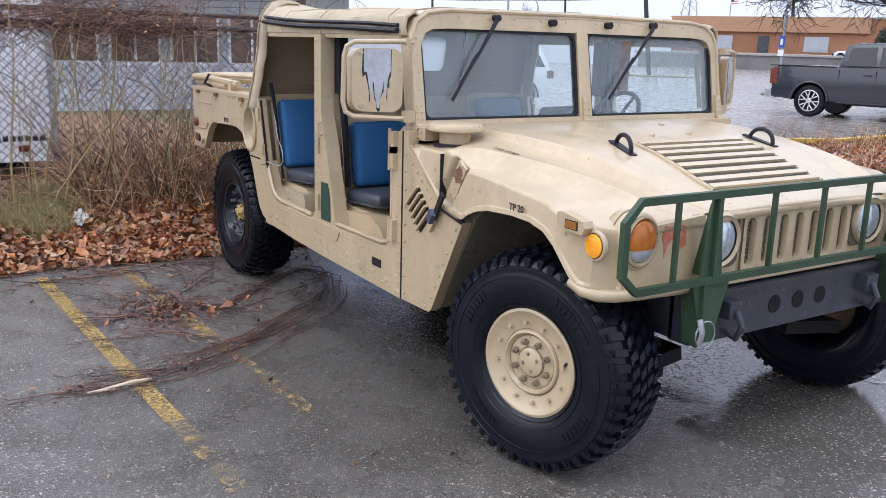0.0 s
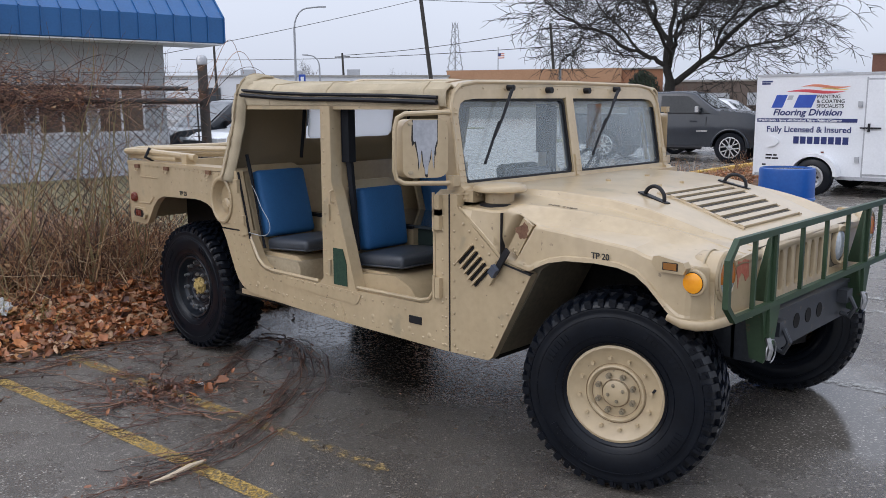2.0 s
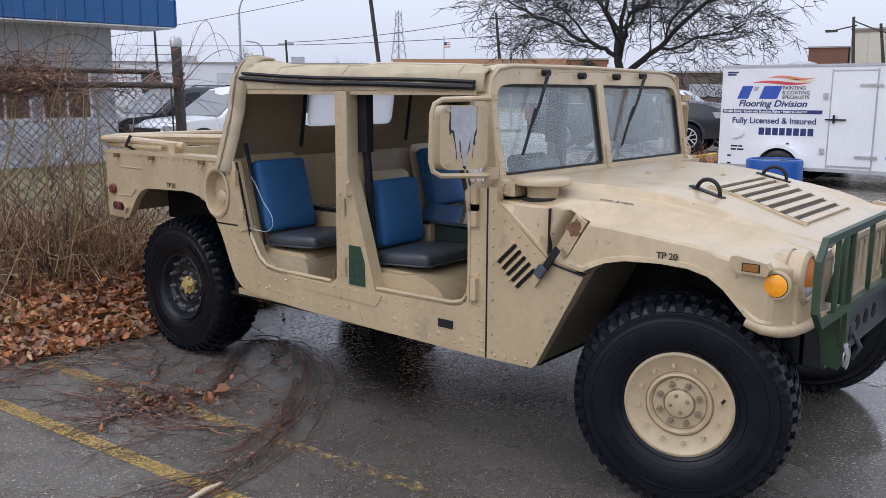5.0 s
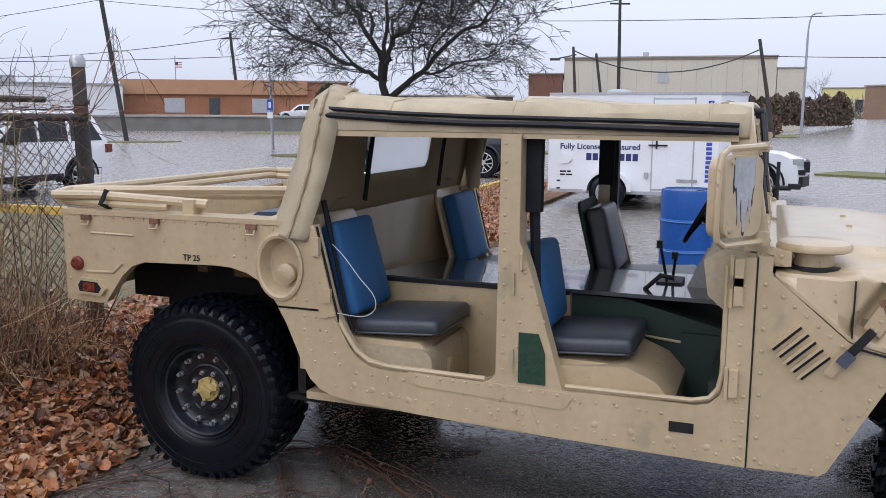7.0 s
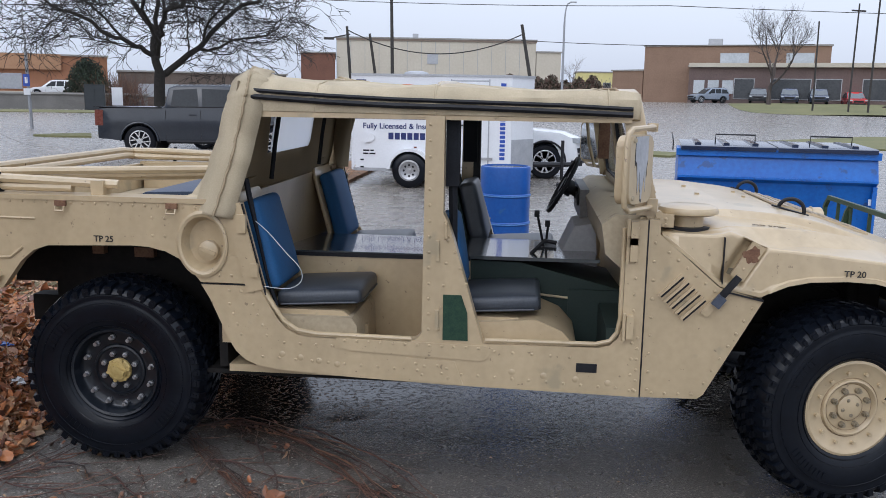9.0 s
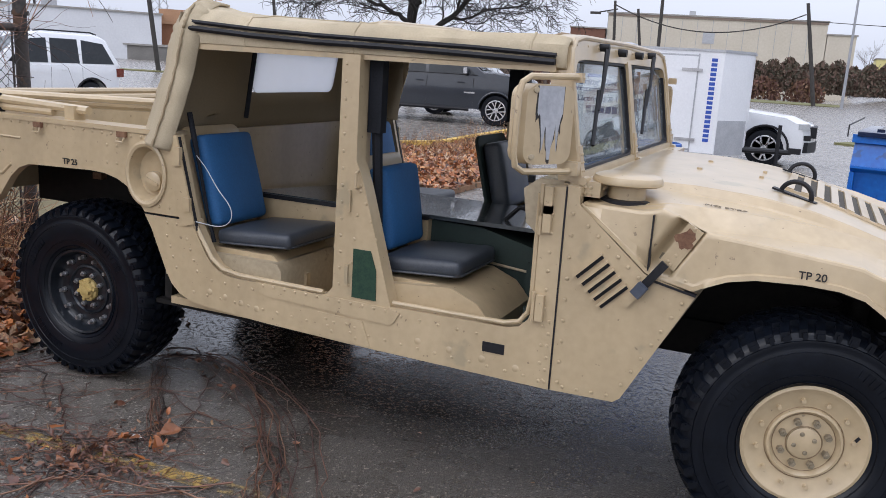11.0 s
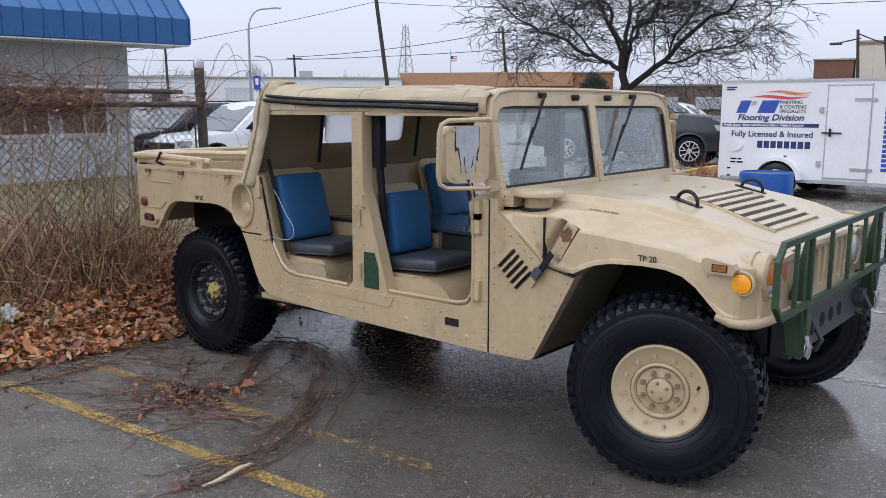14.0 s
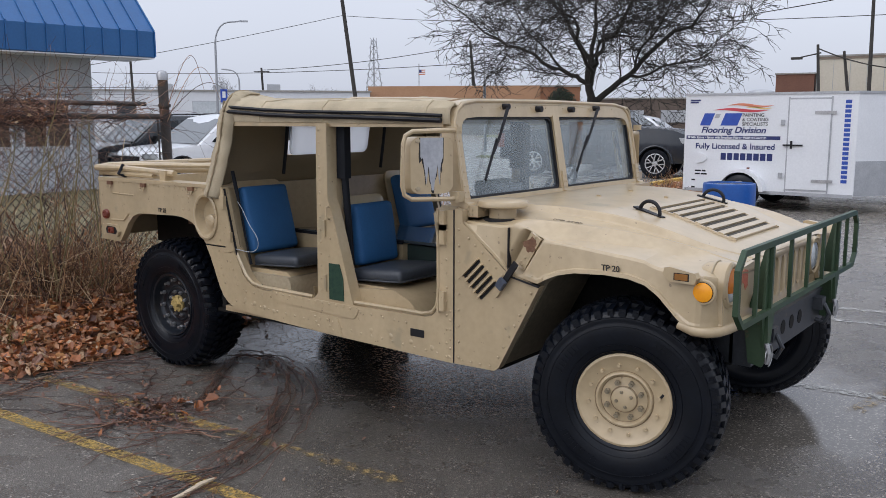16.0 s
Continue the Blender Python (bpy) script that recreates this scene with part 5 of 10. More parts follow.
def ws(y, z):
    return (BL + (TL - BL) * (z - 1.25) / 0.52, y, z)


def ws_poly(poly, d0, d1, bm=None):
    """A polygon in the plane of the windscreen, between two offsets along x."""
    bm = bm or bmesh.new()
    p = [bm.verts.new((ws(y, z)[0] + d0, y, z)) for y, z in poly]
    q = [bm.verts.new((ws(y, z)[0] + d1, y, z)) for y, z in poly]
    bm.faces.new(p)
    bm.faces.new(q[::-1])
    for i in range(len(poly)):
        j = (i + 1) % len(poly)
        bm.faces.new((p[i], q[i], q[j], p[j]))
    return bm


def ring_frame(outer, inner, d0, d1):
    """A frame between two outlines with the same number of points."""
    bm = bmesh.new()
    v = [[bm.verts.new((ws(y, z)[0] + d, y, z)) for y, z in ol] for ol in (outer, inner) for d in (d0, d1)]
    k = len(outer)
    for i in range(k):
        j = (i + 1) % k
        o0, o1, i0, i1 = v
        bm.faces.new((o0[i], o0[j], o1[j], o1[i]))
        bm.faces.new((i0[i], i1[i], i1[j], i0[j]))
        bm.faces.new((o0[i], i0[i], i0[j], o0[j]))
        bm.faces.new((o1[i], o1[j], i1[j], i1[i]))
    return bm


def rounded(y0, y1, z0, z1, r, k=5):
    pts = []
    for cy, cz, a in ((y1 - r, z0 + r, -90), (y1 - r, z1 - r, 0), (y0 + r, z1 - r, 90), (y0 + r, z0 + r, 180)):
        for i in range(k + 1):
            t = radians(a + 90 * i / k)
            pts.append((cy + r * math.cos(t), cz + r * math.sin(t)))
    return pts


frame_parts = part("windscreen_frame", ws_poly([(-1.0, 1.245), (1.0, 1.245), (1.0, 1.282), (-1.0, 1.282)], -0.02, 0.03), SAND, truck, "sand-painted two-pane windscreen frame", bevel=0.004)
top_o = [(-1.015, 1.25), (-1.015, 1.60), (-1.008, 1.67), (-0.980, 1.727), (-0.92, 1.765), (-0.80, 1.781), (0, 1.788), (0.80, 1.781), (0.92, 1.765), (0.980, 1.727), (1.008, 1.67), (1.015, 1.60), (1.015, 1.25)]
top_i = [(-0.955, 1.27), (-0.955, 1.60), (-0.945, 1.635), (-0.925, 1.668), (-0.89, 1.683), (-0.80, 1.690), (0, 1.692), (0.80, 1.690), (0.89, 1.683), (0.925, 1.668), (0.945, 1.635), (0.955, 1.60), (0.955, 1.27)]
bm = bmesh.new()
vv = [[bm.verts.new((ws(y, z)[0] + d, y, z)) for y, z in ol] for ol in (top_o, top_i) for d in (-0.055, 0.024)]
for i in range(len(top_o) - 1):
    o0, o1, i0, i1 = vv
    bm.faces.new((o0[i], o0[i + 1], o1[i + 1], o1[i]))
    bm.faces.new((i0[i], i1[i], i1[i + 1], i0[i + 1]))
    bm.faces.new((o0[i], i0[i], i0[i + 1], o0[i + 1]))
    bm.faces.new((o1[i], o1[i + 1], i1[i + 1], i1[i]))
part("frame_hoop", bm, SAND, frame_parts, bevel=0.004)
part("hoop_bead", tube([(ws(y, z)[0] + 0.024, y * 0.988, z - 0.010 if z > 1.5 else z) for y, z in top_o], 0.011, 8), SAND, frame_parts)
part("hoop_seam", tube([(ws(y, z)[0] - 0.058, y * 1.002, z + 0.001) for y, z in top_o[2:-2]], 0.006, 6), GRIME, frame_parts)
rivets("rivets", [((ws(y, z)[0] + 0.024, y, z), (1, 0, 0.15)) for sy in (-1, 1) for y, z in [(sy * 0.975, 1.42 + 0.075 * i) for i in range(4)] + [(sy * (0.10 + 0.16 * i), 1.742) for i in range(6)]], frame_parts, 0.006, 0.004)
part("centre_post", ws_poly([(-0.04, 1.25), (0.04, 1.25), (0.035, 1.70), (-0.035, 1.70)], -0.03, 0.028), SAND, frame_parts, bevel=0.005)
for y0, y1 in ((-0.958, -0.038), (0.038, 0.958)):
    gl = part("windscreen_pane", ws_poly(rounded(y0, y1, 1.278, 1.692, 0.035), -0.003, 0.003), WIND_GLASS, frame_parts, "dusty windscreen glass", smooth=0)
    gl.visible_shadow = False
    part("pane_gasket", ring_frame(rounded(y0, y1, 1.278, 1.694, 0.04), rounded(y0 + 0.015, y1 - 0.015, 1.292, 1.680, 0.03), -0.012, 0.016), BLACK, frame_parts)
RAIN = surface("rain_drop_water", (0.55, 0.60, 0.66), (0.66, 0.70, 0.75), (0.03, 0.06), 10, 40, 0, spec=0.5)
RAIN.node_tree.nodes["Principled BSDF"].inputs["Transmission Weight"].default_value = 0.7
rr_ = random.Random(21)
drops = bmesh.new()
for i in range(520):
    y, z = (0.07 + 0.86 * rr_.random(), 1.30 + 0.37 * rr_.random() ** 1.3) if i < 430 else (-0.92 + 0.86 * rr_.random(), 1.29 + 0.16 * rr_.random())
    size = rr_.uniform(0.0016, 0.0046)
    dome((ws(y, z)[0] + 0.0035, y, z), (0.985, 0, 0.17), size, size * 0.5, drops, 6)
for i in range(46):
    y, z = 0.08 + 0.82 * rr_.random(), rr_.uniform(1.36, 1.62)
    tube([(ws(y + 0.004 * k * rr_.uniform(-1, 1), z - 0.022 * k)[0] + 0.0035, y + 0.003 * rr_.uniform(-1, 1), z - 0.022 * k) for k in range(rr_.randint(3, 6))], 0.0016, 4, drops)
part("rain_water", drops, RAIN, frame_parts, "raindrops and run marks on the glass", kind="stuff")
for y, lo in ((-0.54, -0.81), (0.49, 0.16)):
    arm = part("wiper", tube([(ws(y, 1.745)[0] + 0.055, y, 1.745), (ws(y, 1.60)[0] + 0.05, y + (lo - y) * 0.38, 1.60), (ws(y, 1.50)[0] + 0.042, y + (lo - y) * 0.66, 1.50)], [0.011, 0.008, 0.006], 6), BLACK, frame_parts, "black windscreen wiper")
    part("wiper_blade", tube([(ws(y, 1.56)[0] + 0.034, y + (lo - y) * 0.45, 1.575), (ws(y, 1.37)[0] + 0.032, lo, 1.37)], 0.008, 6), BLACK, arm)
    part("wiper_pivot", lathe([(0.016, 0.015), (0.016, 0.062), (0.0005, 0.066)], (ws(y, 1.745)[0], y, 1.745), "x", 14), BLACK, arm)
for y in (-0.20, 0.17):
    part("wiper_motor", tube([(ws(y, 1.735)[0] + 0.02, y, 1.735), (ws(y, 1.735)[0] + 0.060, y, 1.735)], 0.017, 12), BLACK, frame_parts)
for y in (-0.99, 0.0, 0.99):
    hp = part("frame_hinge", ws_poly([(y - 0.026, 1.255), (y + 0.026, 1.255), (y + 0.020, 1.38), (y - 0.020, 1.38)], 0.024, 0.036), SAND, frame_parts, bevel=0.003)
    part("hinge_knuckle", tube([(2.435, y - 0.03, 1.255), (2.435, y + 0.03, 1.255)], 0.016, 8), SAND, frame_parts)
    rivets("rivets", [((ws(y + d, z)[0] + 0.036, y + d, z), (1, 0, 0)) for z in (1.29, 1.32, 1.35) for d in (-0.012, 0.012)], hp, 0.006, 0.005)
part("cowl_top", box(2.385, 2.50, -1.01, 1.01, 1.20, 1.256), SAND, truck, bevel=0.006)
rivets("rivets", [((2.40 + 0.022 * i, -1.012, z), (0, -1, 0)) for i in range(4) for z in (1.212, 1.236)] + [((2.505, y, 1.235), (1, 0, 0)) for y in (-0.98, -0.95, -0.92)], truck)

# door mirror on its tube arms, backs of the heads scuffed to bare metal
def sheared(pts, s):
    """The mirror's head stands askew: its outer end lies further back."""
    return [(x - 0.60 * (s * y - 1.06), y, z) for x, y, z in pts]


def askew(bm, s):
    for v in bm.verts:
        v.co.x -= 0.60 * (s * v.co.y - 1.06)
    return bm


for s in (-1, 1):
    mr = part("door_mirror", askew(prism(rounded(s * 1.16 - 0.095, s * 1.16 + 0.095, 1.318, 1.595, 0.045), 2.335, 2.392, "x"), s), SAND, truck, "flaking sand-painted door mirror", bevel=0.016)
    part("mirror_glass", askew(prism(rounded(s * 1.16 - 0.082, s * 1.16 + 0.082, 1.335, 1.58, 0.04), 2.331, 2.3345, "x"), s), CHROME_GLASS, mr, "mirror glass")
    loop = sheared([(2.375, s * 1.02, 1.622), (2.39, s * 1.07, 1.626), (2.39, s * 1.245, 1.620), (2.39, s * 1.275, 1.60), (2.39, s * 1.285, 1.56), (2.39, s * 1.29, 1.36), (2.39, s * 1.28, 1.315), (2.39, s * 1.25, 1.295), (2.39, s * 1.07, 1.29), (2.38, s * 1.02, 1.30)], s)
    part("mirror_arm", tube(loop, 0.0115, 8), SAND, mr)
    rnd = random.Random(3)
    low, high = [], []
    for i in range(25):
        y = s * 1.16 - 0.052 + 0.0042 * i
        depth = 0.085 + 0.19 * max(0.0, 1 - abs(i - 13) / 5.5) + 0.14 * max(0.0, 1 - abs(i - 6) / 2.6) + 0.12 * max(0.0, 1 - abs(i - 20) / 2.2) + rnd.uniform(0, 0.035)
        low.append((y, max(1.335, 1.592 - depth)))
        high.append((y, 1.590))
    part("flaked_edge", askew(prism([(s * 1.16 + (y - s * 1.16) * 1.10 + 0.002 * (i % 3 - 1), z - 0.006 - 0.010 * ((i * 7) % 4) / 3) for i, (y, z) in enumerate(low)] + [(s * 1.16 + (y - s * 1.16) * 1.08, z) for y, z in high[::-1]], 2.3905, 2.3922, "x"), s), INK, mr, "dark edge of flaking paint", smooth=0)
    part("bare_patch", askew(prism(low + high[::-1], 2.3915, 2.3938, "x"), s), BARE, mr, "bare grey metal where paint flaked", smooth=0)
    for k in range(5):
        y = s * 1.16 + rnd.uniform(-0.06, 0.05)
        z = rnd.uniform(1.38, 1.48)
        part("paint_crack", askew(prism([(y, z), (y + 0.004, z + 0.01), (y + 0.002, z + 0.06), (y - 0.003, z + 0.05)], 2.3915, 2.3928, "x"), s), INK, mr, smooth=0)
    for z in (1.345, 1.575):
        part("mirror_bolt", askew(lathe([(0.010, 2.388), (0.010, 2.398), (0.0005, 2.400)], (0, s * 1.225, z), "x", 10), s), SAND_FLOOR, mr)
    part("mirror_clamp", box(2.375, 2.42, s * 1.015, s * 1.06, 1.275, 1.325), SAND, mr, bevel=0.006)
    part("mirror_clamp", box(2.365, 2.405, s * 1.015, s * 1.055, 1.606, 1.640), SAND, mr, bevel=0.006)

# soft top
RX = [0.605, 0.62, 0.64, 0.66, 0.68, 0.71, 0.75, 0.80, 0.88, 0.95, 1.05, 1.2, 1.32, 1.45, 1.47, 1.6, 1.75, 1.9, 2.0, 2.1, 2.2, 2.27, 2.31, 2.335]
rows = []
for i, x in enumerate(RX):
    # the rear bow lifts the cloth into a rounded corner
    hump = 0.062 * math.exp(-((x - 0.655) / 0.055) ** 2) + 0.022 * math.exp(-((x - 0.74) / 0.12) ** 2) - 0.035 * max(0.0, (0.64 - x) / 0.035)
    sag = 0.007 * math.sin(x * 9.0) + (0.010 if abs(x - 1.46) < 0.03 else 0) - 0.022 * max(0.0, (x - 2.25) / 0.085) ** 2
    zt = 1.796 + sag - 0.020 * (x - 0.6)
    half = [(1.020, 1.655), (1.040, 1.665), (1.046 + 0.004 * math.sin(x * 23), 1.70), (1.034 + 0.006 * math.sin(x * 17 + 1), 1.745 + 0.35 * hump), (0.990, 1.778 + sag * 0.5 + 0.8 * hump), (0.93, zt - 0.010 + 0.95 * hump), (0.82, zt + 0.004 + 0.55 * hump), (0.68, zt + 0.008 + 0.12 * hump + 0.006 * math.sin(x * 13)), (0.35, zt + 0.016 + 0.006 * math.sin(x * 11 + 2))]
    nar = 1.0 - 0.014 * max(0.0, (x - 2.15) / 0.185)
    half = [(y * nar, z) for y, z in half]
    rows.append([(x, -y, z - 0.006 * (x - 0.6)) for y, z in half] + [(x, 0, zt + 0.02)] + [(x, y, z - 0.006 * (x - 0.6)) for y, z in reversed(half)])
roof = part("soft_top", grid(rows), CANVAS, truck, "tan canvas soft top with black zip")
for i in (9, 14, 20):
    part("canvas_seam", tube([Vector(p) + Vector((0, 0, 0.002)) for p in rows[i]], 0.0045, 5), CANVAS, roof)
sd = roof.modifiers.new("thick", "SOLIDIFY")
sd.thickness, sd.offset = 0.012, -1.0
for s in (-1, 1):
    part("zip_strip", tube([(0.67, s * 1.047, 1.725), (1.0, s * 1.053, 1.706), (1.3, s * 1.052, 1.695), (1.6, s * 1.052, 1.692), (1.9, s * 1.053, 1.684), (2.30, s * 1.048, 1.672)], 0.013, 6), BLACK, roof, "black zip strip")
    part("zip_strip", tube([(0.67, s * 1.043, 1.752), (1.0, s * 1.048, 1.733), (1.3, s * 1.046, 1.722), (1.6, s * 1.047, 1.716), (2.0, s * 1.047, 1.708), (2.30, s * 1.044, 1.696)], 0.010, 6), BLACK, roof)
    part("roof_rail", box(0.68, 2.30, s * 1.035, s * 0.985, 1.638, 1.668), SAND, truck, bevel=0.006)
    # side flap with ruffled hem behind the rear door
    hem, inner, mid = [], [], []
    edge_ = eased([(0.655, 0.84, 1.850), (0.668, 0.93, 1.848), (0.676, 1.005, 1.812), (0.676, 1.044, 1.755), (0.664, 1.056, 1.69), (0.625, 1.058, 1.53), (0.575, 1.072, 1.36), (0.525, 1.092, 1.20)], 8)
    for i, (x, y, z) in enumerate(edge_):
        t = i / (len(edge_) - 1)
        ruff = 0.0011 * math.sin(i * 1.9) + 0.009 * noise.noise(Vector((i * 0.22, s, 2))) * min(1, t * 4)
        hem.append((x + 0.6 * ruff, s * (y + 0.006 + ruff), z))
        mid.append((x - 0.05 - 0.5 * ruff, s * (y + 0.002 - 0.9 * ruff), z - 0.010 + 0.016 * t))
        inner.append((x - 0.105 - 0.04 * t - 0.5 * ruff, s * (y - 0.022 - 0.03 * t + 0.9 * ruff), z - 0.045 + 0.057 * t))
    front = [(x + 0.055, s * (abs(y) - 0.02), z - 0.012) for x, y, z in hem]
    fl = part("side_flap", grid([inner, mid, hem, front]), CANVAS, roof, "gathered canvas side flap")
    m2 = fl.modifiers.new("thick", "SOLIDIFY")
    m2.thickness = 0.010
    part("flap_seam", tube([(x - 0.024 + 0.002 * math.sin(i * 1.7), y + s * 0.004, z) for i, (x, y, z) in enumerate(hem)], [0.0062 + 0.0012 * math.sin(i * 2.1) for i in range(len(hem))], 6), surface("canvas_hem", (0.30, 0.24, 0.15), (0.38, 0.30, 0.19), (0.8, 0.95)), fl)
    part("canvas_gore", grid([[(0.58, s * 0.70, 1.35), (0.52, s * 0.80, 1.32), (0.47, s * 0.95, 1.29), (0.44, s * 1.03, 1.265)], [(0.36, s * 0.70, 1.30), (0.34, s * 0.80, 1.285), (0.32, s * 0.95, 1.272), (0.31, s * 1.0, 1.268)]]), CANVAS, roof)
    part("canvas_gore", grid([[(0.56, s * 1.02, 1.62), (0.50, s * 1.03, 1.45), (0.44, s * 1.03, 1.28)], [(0.53, s * 0.90, 1.60), (0.44, s * 0.90, 1.42), (0.33, s * 0.92, 1.272)]]), CANVAS, roof)
rows = []
for t in [0, 0.1, 0.232, 0.32, 0.42, 0.52, 0.625, 0.75, 0.88, 1.0]:
    x, z = 0.61 - 0.10 * t, 1.79 - 0.56 * t
    rows.append([(x + 0.012 * math.sin(4 * y + 6 * t) * t, y, z) for y in [-1.03, -0.9, -0.75, -0.60, -0.47, -0.34, -0.21, -0.085, 0.04, 0.17, 0.30, 0.45, 0.6, 0.75, 0.9, 1.03]])
curtain_bm = grid(rows)
bmesh.ops.delete(curtain_bm, geom=[f for f in curtain_bm.faces if -0.47 < f.calc_center_median().y < 0.30 and 1.44 < f.calc_center_median().z < 1.66], context="FACES")
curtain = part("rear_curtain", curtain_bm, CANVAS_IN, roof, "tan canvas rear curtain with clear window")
cs = curtain.modifiers.new("thick", "SOLIDIFY")
cs.thickness = 0.006
wbm = ws_poly(rounded(-0.47, 0.30, 1.44, 1.67, 0.05), 0, 0.004)
for v in wbm.verts:
    v.co.x = 0.625 - 0.10 * (1.79 - v.co.z) / 0.56 + (0.008 if v.co.x > ws(v.co.y, v.co.z)[0] + 0.002 else 0.0) + 0.004
part("vinyl_window", wbm, VINYL, curtain, "milky clear vinyl window")
for y in (-0.55, 0.42):
    part("roof_strap", tube([(0.66, y, 1.72), (0.62, y + 0.01, 1.50), (0.60, y, 1.32)], 0.012, 5), BLACK_WEB, curtain)
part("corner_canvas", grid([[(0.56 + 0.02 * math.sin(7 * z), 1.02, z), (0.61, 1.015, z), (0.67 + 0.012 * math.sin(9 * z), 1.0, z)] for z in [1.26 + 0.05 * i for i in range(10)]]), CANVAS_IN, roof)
part("roof_bow", tube([(1.47, -1.0, 1.65), (1.47, -0.97, 1.74), (1.47, -0.80, 1.785), (1.47, 0, 1.80), (1.47, 0.80, 1.785), (1.47, 0.97, 1.74), (1.47, 1.0, 1.65)], 0.02, 8), SAND, truck)
# folded bows stacked on the bed sides
for s in (-1, 1):
    part("stowed_bow", tube([(-0.83, s * 0.98, 1.300), (-0.20, s * 0.99, 1.297)], 0.020, 8), SAND, truck)
    part("stowed_bow", tube([(-0.86, s * 1.02, 1.335), (-0.60, s * 0.99, 1.338), (0.02, s * 0.985, 1.318)], 0.022, 8), SAND, truck)
    part("bow_bracket", box(-0.10, -0.04, s * 1.02, s * 0.95, 1.272, 1.338), SAND, truck, bevel=0.004)
    part("bow_tie", tube([(-0.55, s * 0.98, 1.275), (-0.56, s * 1.035, 1.30), (-0.55, s * 1.0, 1.365)], 0.012, 6), BLACK_WEB, truck)
for x, z in ((-0.84, 1.30), (-0.87, 1.335)):
    part("stowed_bow", tube([(x, -1.0, z), (x - 0.02, -0.9, z + 0.01), (x - 0.02, 0.9, z + 0.01), (x, 1.0, z)], 0.021, 8), SAND, truck)
part("stowed_bow", tube([(-0.84, -0.90, 1.35), (0.30, -0.55, 1.36), (0.42, -0.50, 1.36)], 0.020, 8), SAND, truck)
part("stowed_bow", tube([(-0.84, -0.86, 1.31), (0.30, -0.48, 1.325), (0.42, -0.42, 1.325)], 0.020, 8), SAND, truck)
bed_tarp = thing("folded_tarpaulin", "dark blue tarpaulin folded in the truck bed", "tarpaulin", (0.1, 0.1, 1.09))
part("folds", prism([(-0.35, 0), (-0.38, 0.06), (-0.30, 0.11), (0.25, 0.13), (0.30, 0.07), (0.30, 0)], -0.35, 0.45), surface("blue_tarp", (0.03, 0.05, 0.09), (0.05, 0.07, 0.12), (0.35, 0.55), 5, 40, 0.4, 0.02), bed_tarp, bevel=0.03)

# cab inside: engine cover, seats, dash
tunnel = part("engine_cover", prism([(-0.510, 0.502), (-0.510, 0.935), (0.510, 0.862), (0.510, 0.502)], 0.56, 1.60, "x"), SAND, truck, "sand-painted engine cover between the seats", bevel=0.02)
part("cover_top", prism([(-0.500, 0.937), (-0.500, 0.955), (0.500, 0.883), (0.500, 0.866)], 0.60, 2.24, "x"), DOG_TOP, tunnel, "glossy dark top sheet", bevel=0.006)
part("cover_top_edge", box(0.60, 1.60, -0.516, -0.501, 0.930, 0.950), BLACK, tunnel)
cover = prism([(1.60, 0.50), (1.60, 0.930), (1.85, 0.925), (2.36, 0.80), (2.36, 0.50)], -0.47, 0.47)
for v in cover.verts:
    v.co.z -= 0.074 * (v.co.y + 0.5) * (1 if v.co.z > 0.6 else 0)
part("cover_front", cover, DKGREEN, tunnel, "dark green insulated front cover", bevel=0.015)
part("cover_seam", tube([(1.62, -0.478, 0.80), (2.0, -0.478, 0.76), (2.36, -0.478, 0.73)], 0.006, 6), CANVAS, tunnel)
part("foot_well_liner", box(2.24, 2.37, -0.99, -0.47, 0.50, 0.74), DKGREEN, truck, bevel=0.01)
part("kick_panel", box(2.09, 2.365, -0.505, -0.485, 0.50, 0.80), DKGREEN, truck, bevel=0.004)
part("firewall", box(2.36, 2.40, -1.0, 1.0, 0.46, 1.24), SAND, truck)


